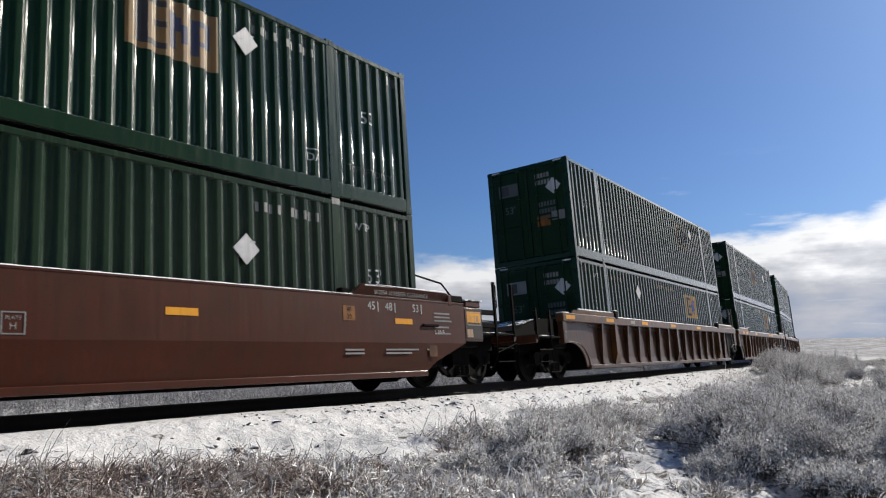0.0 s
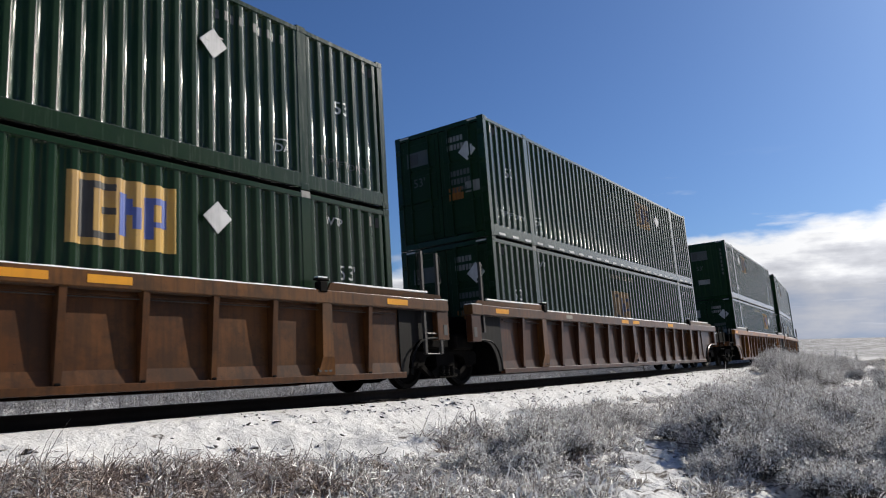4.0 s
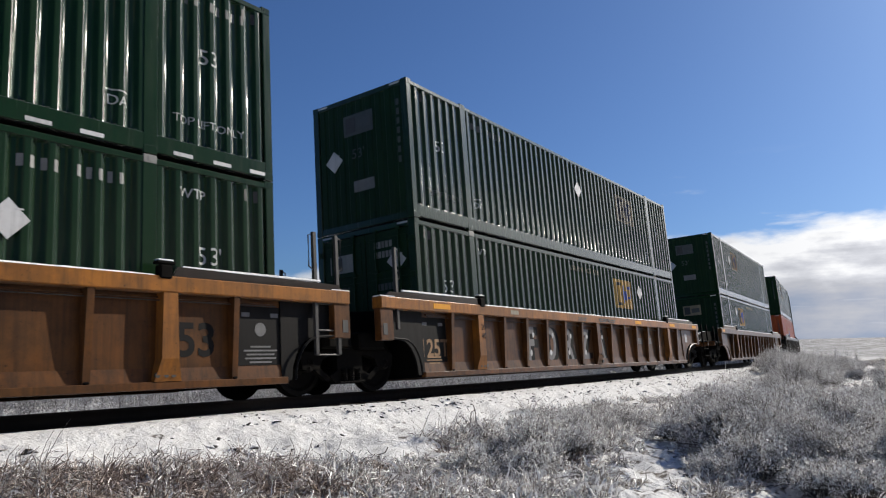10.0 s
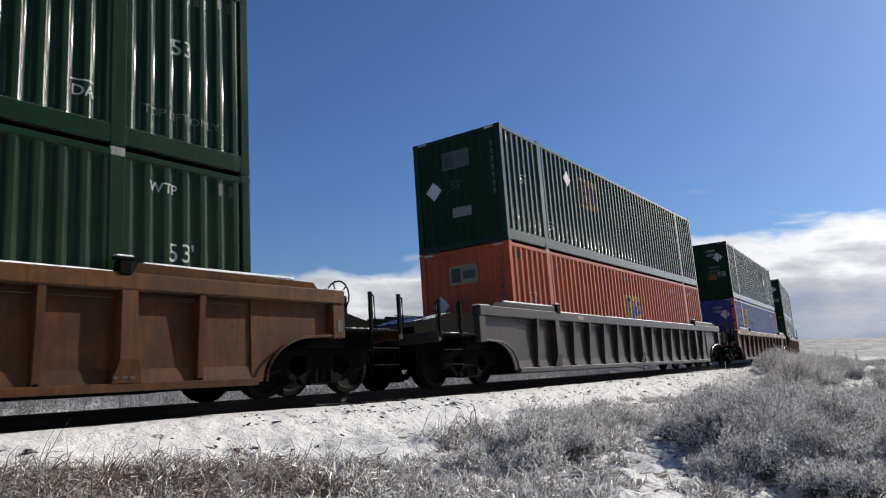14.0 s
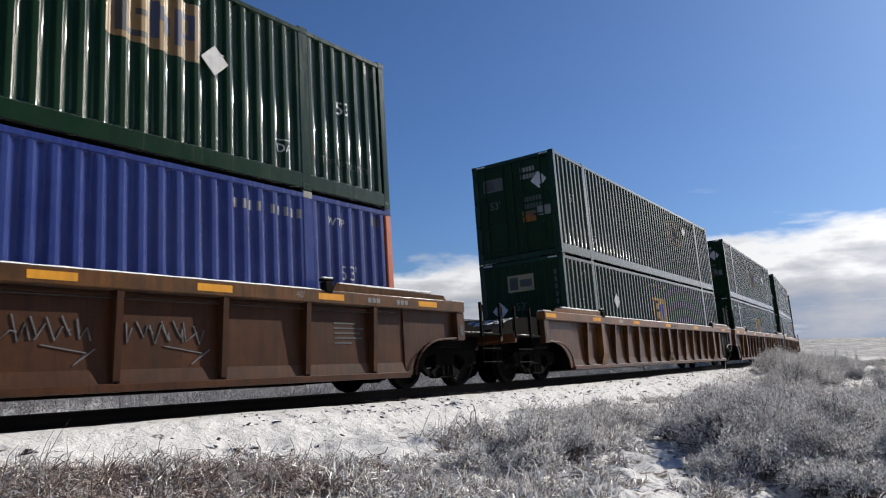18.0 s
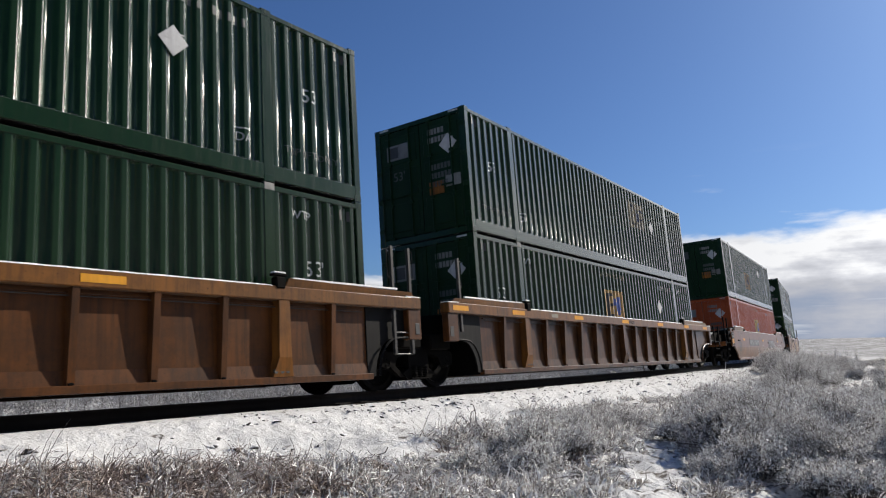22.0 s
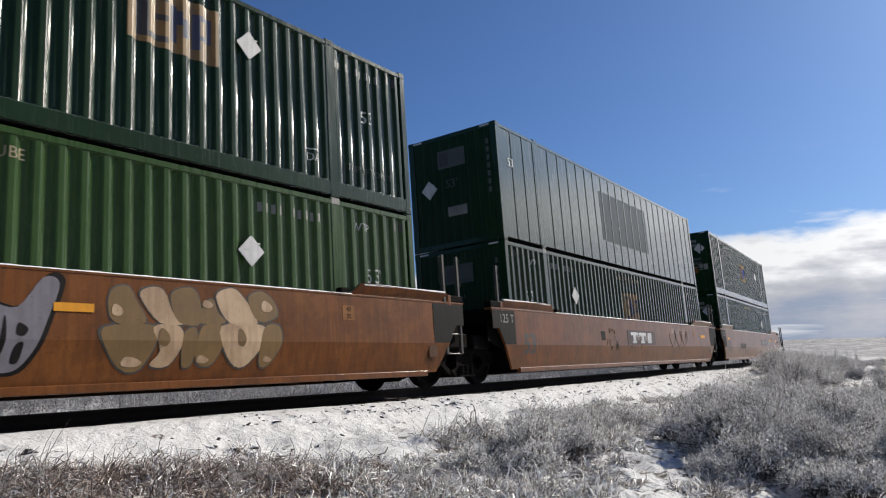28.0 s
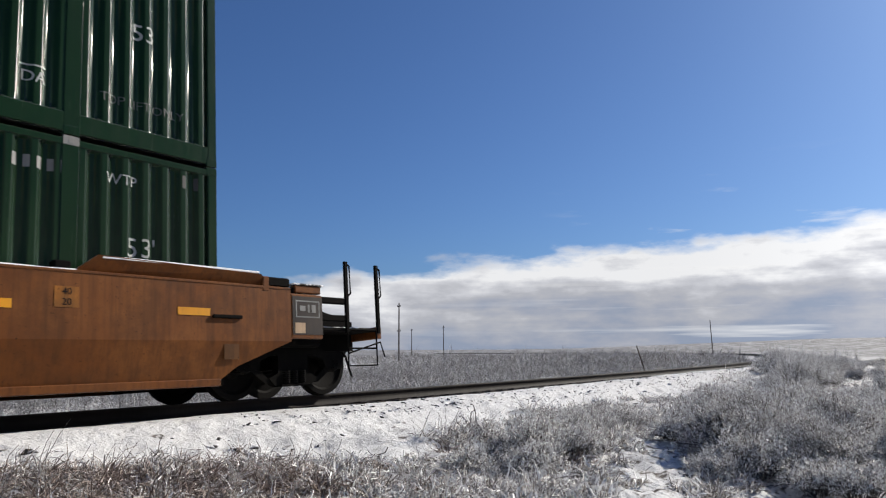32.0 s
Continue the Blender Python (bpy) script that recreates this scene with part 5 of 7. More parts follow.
            def flap():
                bm = bmesh.new()
                prism(bm, [(ss * 6.22, SILL_TOP), (ss * 9.28, SILL_TOP), (ss * 9.18, SILL_TOP + 0.09), (ss * 6.28, SILL_TOP + 0.13)], -OUT + 0.03, -OUT + 0.07)
                for v in bm.verts:
                    if v.co.z > SILL_TOP + 0.05:
                        v.co.y -= 0.02
                return bm
            shared("guide_flap", "guide_flap%d" % ss, flap, GREY_CAR if sill is SILL_OCHRE else sill, car, (0, 0, 0), (0, 0, turn))
            shared("flap_snow", "flap_snow%d" % ss, lambda: a_box(min(ss * 6.35, ss * 8.8), max(ss * 6.35, ss * 8.8), -OUT + 0.012, -OUT + 0.06, SILL_TOP + 0.112, SILL_TOP + 0.146, 0.006), SNOW_LIP, car, (0, 0, 0), (0, 0, turn))

            def lock():
                bm = bmesh.new()
                box(bm, ss * 6.1 - 0.09, ss * 6.1 + 0.09, -OUT - 0.02, -OUT + 0.12, SILL_TOP - 0.04, SILL_TOP + 0.14, 0.02)
                box(bm, ss * 6.1 - 0.13, ss * 6.1 + 0.13, -OUT - 0.01, -OUT + 0.10, SILL_TOP + 0.15, SILL_TOP + 0.19, 0.01)
                return bm
            shared("container_lock", "container_lock%d" % ss, lock, GRIME, car, (0, 0, 0), (0, 0, turn))
            shared("lock_snow", "lock_snow%d" % ss, lambda: a_box(ss * 6.1 - 0.11, ss * 6.1 + 0.11, -OUT, -OUT + 0.09, SILL_TOP + 0.188, SILL_TOP + 0.215, 0.008), SNOW_LIP, car, (0, 0, 0), (0, 0, turn))
    if braced:                                         # brake rods gathered to a pivot beside the middle
        for x0, z0 in ((-1.76, 1.34), (-1.05, 1.34), (-0.80, 1.34)):
            part("brake_rod", grab_rail([(x0, -SKIN - 0.06, z0), (-1.36 + 0.12 * (x0 + 1.2), -SKIN - 0.05, 0.90)], 0.026), GRIME, car)
        part("rod_pivot", a_box(-1.48, -1.24, -SKIN - 0.07, -SKIN - 0.01, 0.80, 0.92, 0.02), GRIME, car)
        part("pivot_plate", a_box(-1.56, -1.12, -SKIN - 0.008, -SKIN, 0.74, 0.99), skin, car)
    for h in heavy:
        if abs(h) < 1:
            for dx, z in ((0.06, 0.57), (0.10, 0.36)):
                bm = bmesh.new()
                lathe(bm, [(0.042, -OUT + 0.004), (0.042, -OUT + 0.04)], 10, "Y", (h + dx, 0, z))
                part("rib_hole", bm, LOGO_DARK, car)
        elif abs(h) < 9:
            for dx in (-0.09, 0.03, 0.13):
                bm = bmesh.new()
                lathe(bm, [(0.036, -OUT + 0.055), (0.036, -OUT + 0.09)], 10, "Y", (h + dx, 0, FOOT + 0.10))
                part("rib_hole", bm, LOGO_DARK, car)
    if sizes:
        lettering("20", 0.17, -6.12, 1.15, BLACK_PANEL, car, -OUT + 0.006)
        lettering("40", 0.17, -6.12, 0.97, BLACK_PANEL, car, -OUT + 0.006)
    if sill_mark is not None:
        for i in range(12):
            if i != 4:
                part("number_bar", a_box(sill_mark + i * 0.066, sill_mark + i * 0.066 + 0.042, -OUT - 0.003, -OUT, 1.465, 1.55), BROWN_DARK, car)
    part("notice_plate", a_box(-4.92, -4.56, -OUT - 0.003, -OUT, 1.47, 1.56), LOGO_PALE, car, "small pale notice on the sill")
    for x in tape:
        part("reflector", a_box(x - 0.28, x + 0.28, -OUT - 0.004, -OUT, SILL_LOW + 0.055, SILL_LOW + 0.155), YELLOW, car, "yellow reflective tape")
    if black_end is not None:
        for s in black_end:
            dark = BLACK_PANEL if skin is TAN else BROWN_DARK
            part("stencil_panel", a_box(s * 7.72 - 0.44, s * 7.72 + 0.44, -SKIN - 0.006, -SKIN, FOOT + 0.20, SILL_LOW - 0.10), dark, car, "dark stencil panel")
            if s < 0:
                lettering("125T", 0.46, s * 7.70, 0.72, STENCIL, car, -SKIN - 0.009, 0.008)
            else:
                lettering("53", 0.62, 6.66, 0.80, BLACK_PANEL, car, -SKIN - 0.004, 0.014)
                bm = bmesh.new()
                lathe(bm, [(0.10, -SKIN - 0.009), (0.10, -SKIN - 0.006)], 14, "Y", (7.72, 0, 0.98))
                part("round_mark", bm, LETTER_GREY, car)
            for i, w in enumerate((0.34, 0.5, 0.44) if s < 0 else (0.4, 0.55, 0.5, 0.6, 0.36)):
                part("small_print", a_box(s * 7.72 - w / 2, s * 7.72 + w / 2, -SKIN - 0.009, -SKIN - 0.006, 0.50 + i * 0.055 - (0.06 if s < 0 else 0), 0.525 + i * 0.055 - (0.06 if s < 0 else 0)), STENCIL if s < 0 else LETTER_GREY, car)
            for dx in (-0.26, 0.26):
                part("small_print", a_box(s * 7.72 + dx - 0.07, s * 7.72 + dx + 0.07, -SKIN - 0.009, -SKIN - 0.006, 1.16, 1.22), LETTER_GREY, car)
    common_ends(car, ends[0], ends[1], skin, brake, posts[0], posts[1])
    return car


SMOOTH_ENDS = {"coupler": (9.3, 9.3, 8.38, 8.1), "joint": (9.28, 8.78, 8.53, 8.40)}


def smooth_side(front, rear, sy):
    """A plate side: upright above, folded in below a crease, cut away over the trucks; sy: which side."""
    bm = bmesh.new()
    prof = [(1.50, 1.58), (1.50, 0.80), (1.44, 0.46), (1.40, FOOT)]
    left = [bm.verts.new((-x, sy * y, z)) for x, (y, z) in zip(SMOOTH_ENDS[front], prof)]
    right = [bm.verts.new((x, sy * y, z)) for x, (y, z) in zip(SMOOTH_ENDS[rear], prof)]
    for i in range(3):
        bm.faces.new((left[i + 1], right[i + 1], right[i], left[i]))
    r = bmesh.ops.extrude_face_region(bm, geom=bm.faces[:])
    for v in [e for e in r["geom"] if isinstance(e, bmesh.types.BMVert)]:
        v.co.y -= sy * 0.05
    bmesh.ops.recalc_face_normals(bm, faces=bm.faces)
    return bm


def smooth_car(label, skin, ends, brake=0, tape=(), number=True, sign=("125 T", -1), posts=(True, True), number_x=-7.8):
    car = new("well_car")
    tagged(car, label, "well car", "well cars of the container train")
    part("well_floor", a_box(-8.1, 8.1, -1.36, 1.36, 0.26, 0.352), GRIME, car)
    for s in (-1, 1):
        part("bulkhead", a_box(s * 8.15 - 0.025, s * 8.15 + 0.025, -1.38, 1.38, 0.2, 1.45), GRIME, car)
    for sy in (-1, 1):
        part("side_wall", smooth_side(ends[0], ends[1], sy), skin, car)
    side_parts(car, lambda: a_box(-8.1, 8.1, -1.45, -1.30, FOOT - 0.07, FOOT + 0.03, 0.012), "bottom_sill", skin)
    side_parts(car, lambda: a_box(-9.3, 9.3, -1.51, -1.32, 1.56, 1.60, 0.01), "top_edge", skin)
    side_parts(car, lambda: snow_line(-6.1, 6.1, -1.508, -1.42, 1.596, 0.022), "sill_snow", SNOW_LIP, "thin line of snow along the edge", "smooth_sill_snow")
    side_parts(car, lambda: a_box(-8.0, 8.0, -1.428, -1.40, 0.415, 0.43), "weld_seam", skin)
    for s in (-1, 1):
        for turn in (0, math.pi):
            ss = s if turn == 0 else -s

            def flap():
                bm = bmesh.new()
                prism(bm, [(ss * 6.1, 1.60), (ss * 8.84, 1.60), (ss * 8.76, 1.76), (ss * 6.35, 1.80)], -1.44, -1.38)
                for v in bm.verts:
                    if v.co.z > 1.7:
                        v.co.y -= 0.08
                return bm
            shared("guide_flap", "smooth_flap%d" % ss, flap, skin, car, (0, 0, 0), (0, 0, turn))
            shared("flap_snow", "smooth_flap_snow%d" % ss, lambda: a_box(min(ss * 6.4, ss * 8.72), max(ss * 6.4, ss * 8.72), -1.515, -1.45, 1.765, 1.80, 0.008), SNOW_LIP, car, (0, 0, 0), (0, 0, turn))
            if ends[0 if s < 0 else 1] == "coupler":
                shared("end_plate", "end_plate%d" % ss, lambda: a_box(min(ss * 9.3, ss * 9.95), max(ss * 9.3, ss * 9.95), -1.50, -1.44, 0.84, 1.52, 0.02), skin, car, (0, 0, 0), (0, 0, turn))
                shared("handle", "smooth_handle%d" % ss, lambda: a_box(min(ss * 7.92, ss * 8.40), max(ss * 7.92, ss * 8.40), -1.545, -1.50, 1.10, 1.15, 0.012), GRIME, car, (0, 0, 0), (0, 0, turn))
            shared("container_lock", "smooth_lock%d" % ss, lambda: a_box(ss * 5.95 - 0.1, ss * 5.95 + 0.1, -1.50, -1.36, 1.59, 1.70, 0.02), GRIME, car, (0, 0, 0), (0, 0, turn))
            for yy in (1.37,):
                bm = bmesh.new()
                prism(bm, [(ss * 8.08, 0.3), (ss * 8.08, 1.4), (ss * 9.3, 1.4), (ss * 9.3, 0.9), (ss * 8.75, 0.72)], -yy - 0.01, -yy + 0.01)
                part("inner_web", bm, GRIME, car).rotation_euler = (0, 0, turn)
        if ends[0 if s < 0 else 1] == "joint":
            part("end_cap", a_box(min(s * 8.9, s * 9.25), max(s * 8.9, s * 9.25), -1.40, 1.40, 1.30, 1.60, 0.02), GRIME, car)
            continue
        for side in (-1, 1):
            part("end_box", a_box(min(s * 9.42, s * 9.95), max(s * 9.42, s * 9.95), side * 1.40 - 0.07, side * 1.40 + 0.07, 1.54, 1.66, 0.015), skin, car)
            part("box_lid", a_box(min(s * 9.38, s * 10.0), max(s * 9.38, s * 10.0), side * 1.40 - 0.09, side * 1.40 + 0.09, 1.66, 1.685, 0.006), SNOW_DECK, car)
        part("end_cap", a_box(min(s * 9.3, s * 9.6), max(s * 9.3, s * 9.6), -1.44, 1.44, 1.42, 1.62, 0.02), GRIME, car)
    for s in (-1, 1):
        if ends[0 if s < 0 else 1] == "joint":
            part("stencil_panel", a_box(min(s * 8.28, s * 9.27), max(s * 8.28, s * 9.27), -1.506, -1.50, 1.15, 1.55), BLACK_PANEL, car, "dark stencil panel")
            if sign and s == sign[1]:
                lettering(sign[0], 0.27, s * 8.66, 1.36, GREY_MARK, car, -1.511)
            bm = bmesh.new()
            prism(bm, [(s * 8.99, 1.15), (s * 8.28, 1.15), (s * 8.30, 0.81), (s * 8.78, 0.81)], -1.505, -1.501)
            part("grime_patch", bm, BLACK_PANEL, car, "end plate black with grime")
            continue
        part("stencil_panel", a_box(s * 9.63 - 0.30, s * 9.63 + 0.30, -1.506, -1.50, 0.90, 1.48), GREY_CAR if s > 0 else BLACK_PANEL, car, "dark stencil panel")
        c = s * 9.63
        for x0, x1, z0, z1 in ((c - 0.24, c + 0.24, 1.40, 1.42), (c - 0.24, c + 0.24, 1.16, 1.18), (c - 0.24, c - 0.22, 1.18, 1.40), (c + 0.22, c + 0.24, 1.18, 1.40), (c - 0.16, c - 0.05, 1.26, 1.34), (c, c + 0.04, 1.24, 1.36), (c + 0.08, c + 0.16, 1.24, 1.36)):
            part("plate_outline", a_box(x0, x1, -1.510, -1.506, z0, z1), GREY_MARK, car)
        part("inspection_label", a_box(c - 0.26, c - 0.06, -1.510, -1.506, 0.92, 1.08), CREAM, car, "small cream paper label")
    for s, kind in ((-1, ends[0]), (1, ends[1])):
        for side in (-1, 1):
            part("lid_box", a_box(min(s * 8.86, s * 9.30), max(s * 8.86, s * 9.30), side * 1.40 - 0.10, side * 1.40 + 0.08, 1.60, 1.74, 0.02), GRIME, car)
            part("corner_bracket", a_box(min(s * 8.78, s * 8.90), max(s * 8.78, s * 8.90), side * 1.46 - 0.05, side * 1.46 + 0.05, 1.52, 1.74, 0.015), skin, car)
            if kind == "coupler":
                for z in (1.46, 1.18):
                    part("side_arm", a_box(min(s * 9.95, s * 10.56), max(s * 9.95, s * 10.56), side * 1.42 - 0.05, side * 1.42 + 0.05, z - 0.05, z + 0.05, 0.012), GRIME, car)
                part("uncoupling_rod", grab_rail([(s * 10.5, side * 1.5, 0.62), (s * 11.25, side * 1.5, 0.80), (s * 11.35, side * 1.5, 0.55)], 0.014), GRIME, car)
    part("size_plate", a_box(5.86, 6.14, -1.505, -1.50, 1.16, 1.40), SILL_OCHRE, car)
    lettering("20", 0.11, 6.0, 1.22, BLACK_PANEL, car, -1.509)
    lettering("40", 0.11, 6.0, 1.34, BLACK_PANEL, car, -1.509)
    part("tag_plate", a_box(8.12, 8.36, -1.492, -1.486, 0.55, 0.78), SILL_BROWN, car)
    if number:
        lettering("53", 0.62, number_x, 0.80, LOGO_DARK, car, -1.502, 0.018)
    for x in tape:
        part("reflector", a_box(x - 0.24, x + 0.24, -1.506, -1.50, 1.13, 1.23), YELLOW, car, "yellow reflective tape")
    common_ends(car, ends[0], ends[1], skin, brake, posts[0], posts[1], 2.12)
    return car


def blocks(car, x, z, widths, high, mat, depth, gap=0.06, name="number_bar", label=""):
    """A line of plain blocks standing for a painted mark, each block a part."""
    for w in widths:
        if w > 0:
            part(name, a_box(x, x + w, depth - 0.004, depth, z - high / 2, z + high / 2), mat, car, label)
        x += abs(w) + gap


def splash(car, corners, mat, depth, label="", name="graffiti", steps=4):
    """A closed, rounded patch of spray paint through a few corners."""
    n, pts = len(corners), []
    for i in range(n):
        p0, p1, p2, p3 = (Vector(corners[(i + k - 1) % n]) for k in range(4))
        for j in range(steps):
            u = j / steps
            pts.append(0.5 * ((2 * p1) + (p2 - p0) * u + (2 * p0 - 5 * p1 + 4 * p2 - p3) * u * u + (3 * p1 - p0 - 3 * p2 + p3) * u ** 3))
    bm = bmesh.new()
    prism(bm, [(p.x, p.y) for p in pts], depth - 0.0015, depth)
    if depth < -1.49:                                  # the lower part of a smooth side leans in
        bmesh.ops.bisect_plane(bm, geom=bm.verts[:] + bm.edges[:] + bm.faces[:], plane_co=(0, 0, 0.80), plane_no=(0, 0, 1))
        for v in bm.verts:
            v.co.y += max(0.0, 0.80 - v.co.z) * 0.06 / 0.34
    return part(name, bm, mat, car, label)


def scrawl(car, x, z, wide, high, seed, mat, depth, thick=0.012, label="thin pale scrawled spray lines"):
    """A quick looping tag: strokes up and down with a tail."""
    r = random.Random(seed)
    bm = bmesh.new()
    n = int(wide / 0.16)
    for i in range(n):
        x0 = x + i * wide / n
        pts = [(x0 + r.uniform(-0.03, 0.05), depth, z + high * r.uniform(0.25, 0.5)), (x0 + r.uniform(0.0, 0.12), depth, z - high * r.uniform(0.2, 0.5)), (x0 + r.uniform(0.08, 0.2), depth, z + high * r.uniform(-0.1, 0.4))]
        if r.random() < 0.6:
            pts.append((x0 + r.uniform(0.05, 0.26), depth, z - high * r.uniform(0.0, 0.45)))
        tube(bm, pts, thick, 5)
    tube(bm, [(x + wide * 0.45, depth, z - high * 0.55), (x + wide * 0.95, depth, z - high * 0.85), (x + wide * 0.8, depth, z - high * 1.3), (x + wide * 1.05, depth, z - high * 0.7)], thick * 0.8, 5)
    return part("graffiti", bm, mat, car, label)


def name_panel(car, x, z, k, mat):
    """The owner's mark of a car: three pale blocky shapes crossed by thin stripes, on a dark panel."""
    part("name_panel", a_box(x - 1.28 * k, x + 1.28 * k, -1.505, -1.50, z - 0.22 * k, z + 0.22 * k), BROWN_DARK, car, "dark panel with a pale worn mark")

    def bar(x0, x1, z0, z1, lean=0.0):
        bm = a_box(x + x0 * k, x + x1 * k, -1.509, -1.505, z + z0 * k, z + z1 * k)
        for v in bm.verts:
            v.co.x += lean * (v.co.z - z) + 0.12 * (v.co.z - z)
        part("name_bar", bm, mat, car)
    for c in (-0.68, 0.05):
        bar(c - 0.33, c + 0.33, 0.07, 0.16)
        bar(c - 0.12, c + 0.12, -0.15, 0.07)
        bar(c - 0.19, c + 0.19, -0.17, -0.11)
    bar(0.52, 0.90, -0.17, 0.16)
    for h in (-0.07, -0.01, 0.045):
        for x0, x1 in ((-0.50, -0.14), (0.22, 0.56)):
            bar(x0, x1, h - 0.008, h + 0.008)


# ============ the train, in the order in which it passes ============
LOW, HIGH = 0.375, 0.375 + CH + 0.012
TRAIN = []


def unit(station, car, lower, upper, shift=0.0):
    """A car with its two containers; shift: how far the car sits behind its load."""
    TRAIN.append((station, shift, car, lower, upper))


G_LOW = "dark green corrugated 53-foot container sitting in a well car"
G_UP = "dark green corrugated 53-foot container stacked on another"

# the smooth maroon car
car = smooth_car("smooth-sided maroon well car with an orange tape", MAROON, ("coupler", "coupler"), tape=(2.9, 7.4), number=False, sign=None)
for word, x in (("45", 6.55), ("48", 7.0), ("53", 7.75)):
    lettering(word, 0.2, x, 1.42, WHITE, car, -1.506)
    part("size_tick", a_box(x + 0.16, x + 0.18, -1.505, -1.50, 1.33, 1.50), WHITE, car)
lettering("SI-2054 10 REEFER CLEARANCE", 0.11, 7.4, 1.665, GREY_MARK, car, -1.50)
lettering("L 2019", 0.11, 8.45, 1.0, WHITE, car, -1.506)
for z, w in ((1.36, 0.5), (1.29, 0.5), (1.22, 0.55), (1.10, 0.45), (0.98, 0.5)):
    blocks(car, 8.3, z, (w,), 0.03, GREY_MARK, -1.502, name="small_print")
part("reflector", a_box(9.38, 9.88, -1.510, -1.506, 1.22, 1.44), YELLOW, car, "yellow reflective patch on the end panel")
for x, z, w in ((6.9, 0.68, 0.9), (6.9, 0.62, 0.7), (5.9, 0.68, 0.45), (5.9, 0.62, 0.45), (8.05, 0.68, 0.1)):
    blocks(car, x, z, (w,), 0.03, GREY_MARK, -1.484, name="small_print")
blocks(car, 0.73, 0.975, (0.016, -0.22, 0.016), 0.25, GREY_MARK, -1.503, 0.0, "plate_outline")
for z in (0.858, 1.092):
    blocks(car, 0.746, z, (0.22,), 0.016, GREY_MARK, -1.503, 0.0, "plate_outline")
lettering("PLATE", 0.06, 0.856, 1.03, GREY_MARK, car, -1.503)
lettering("H", 0.11, 0.856, 0.94, GREY_MARK, car, -1.503)
bm = grab_rail([(8.05, -1.2, 1.6), (8.05, -1.2, 2.14), (9.0, -1.2, 2.02), (9.35, -1.2, 1.75), (9.38, -1.2, 1.45)], 0.02)
part("bent_pipe", bm, GRIME, car)
unit(2.59, car, container("green", G_LOW, GREEN_OLD, None, placard=(4.11, 1.80), upper=False, serial=4.95), container("green", G_UP, GREEN, (2.92, 1.95), "faded", (4.15, 2.2)))

# three ribbed brown units
unit(26.09, ribbed_car("ribbed brown well car with yellow tape on its sill", BROWN_DARK, SILL_BROWN, ("coupler", "joint"), tape=(-9.4, -6.65, -3.6, -0.5, 2.9), posts=(True, True)),
     container("green", G_LOW, GREEN, (3.18, 2.02), "yellow", (-3.18, 2.2), True, upper=False, serial=-5.2), container("green", G_UP, GREEN, (3.12, 1.95), "ghost", (4.26, 2.2)))
unit(45.62, ribbed_car("ribbed brown well car with a large stencil", BROWN, SILL_BROWN, ("joint", "joint"), braced=True, tape=(-7.9, -6.9, -3.8, 1.6, 2.6, 7.9), black_end=(-1,), posts=(True, True)),
     container("green", G_LOW, GREEN, (2.91, 2.05), "yellow", (4.3, 2.2), True, upper=False, serial=99), container("green", G_UP, GREEN_OLD, (0.09, 1.70), "faded", (4.25, 1.95)))
unit(65.34, ribbed_car("ribbed dark brown well car with orange tape", BROWN_DARK, SILL_BROWN, ("joint", "coupler"), brake=1, tape=(-8.2, -0.75, 0.2, 3.7)),
     container("green", G_LOW, GREEN, (-0.22, 1.66), "faded", None, True, upper=False, serial=99), container("green", G_UP, GREEN, (2.79, 2.1), "faded", (4.19, 2.1), dashes=True, serial=7.0), shift=-0.09)

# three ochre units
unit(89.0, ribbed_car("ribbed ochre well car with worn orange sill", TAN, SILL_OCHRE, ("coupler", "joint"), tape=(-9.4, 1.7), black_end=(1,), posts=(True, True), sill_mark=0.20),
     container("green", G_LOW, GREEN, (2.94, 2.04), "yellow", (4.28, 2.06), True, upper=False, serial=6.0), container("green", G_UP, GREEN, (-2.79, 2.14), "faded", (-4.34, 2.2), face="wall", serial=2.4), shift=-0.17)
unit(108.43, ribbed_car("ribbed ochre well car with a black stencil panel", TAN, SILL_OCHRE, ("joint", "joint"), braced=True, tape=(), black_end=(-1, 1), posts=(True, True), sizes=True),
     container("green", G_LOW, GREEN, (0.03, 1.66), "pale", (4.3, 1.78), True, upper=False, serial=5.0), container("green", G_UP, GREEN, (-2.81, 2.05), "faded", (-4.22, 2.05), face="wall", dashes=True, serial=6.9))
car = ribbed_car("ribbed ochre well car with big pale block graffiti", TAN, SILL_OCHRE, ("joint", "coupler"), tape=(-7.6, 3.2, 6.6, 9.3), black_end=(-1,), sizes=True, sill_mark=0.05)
part("placard", a_box(8.42, 8.66, -SKIN - 0.036, -SKIN - 0.031, 0.95, 1.25), PLACARD, car, "small white notice plate")
for letter, x in zip("FORZA", (-3.78, -2.75, -1.70, -0.66, 0.40)):
    for dx in (0.17, 0.09):
        ob = lettering(letter, 1.05, x + dx, 0.78, BLACK_PANEL, car, -SKIN - 0.004 - dx * 0.02, 0.055, "graffiti")
        ob.scale = (0.74, 1, 1)
    ob = lettering(letter, 1.05, x, 0.80, LETTER_GREY, car, -SKIN - 0.010, 0.035, "graffiti")
    ob.scale = (0.74, 1, 1)
    for dx, dz, r in ((-0.18, 0.98, 0.075), (0.0, 0.62, 0.06), (0.16, 1.04, 0.05)):
        splash(car, [(x + dx + r * q, dz + r * w) for q, w in ((-1, 0.2), (-0.2, 1.3), (0.9, 0.6), (0.6, -0.7), (-0.5, -1.1))], PLACARD, -SKIN - 0.013, "pale spray highlight")
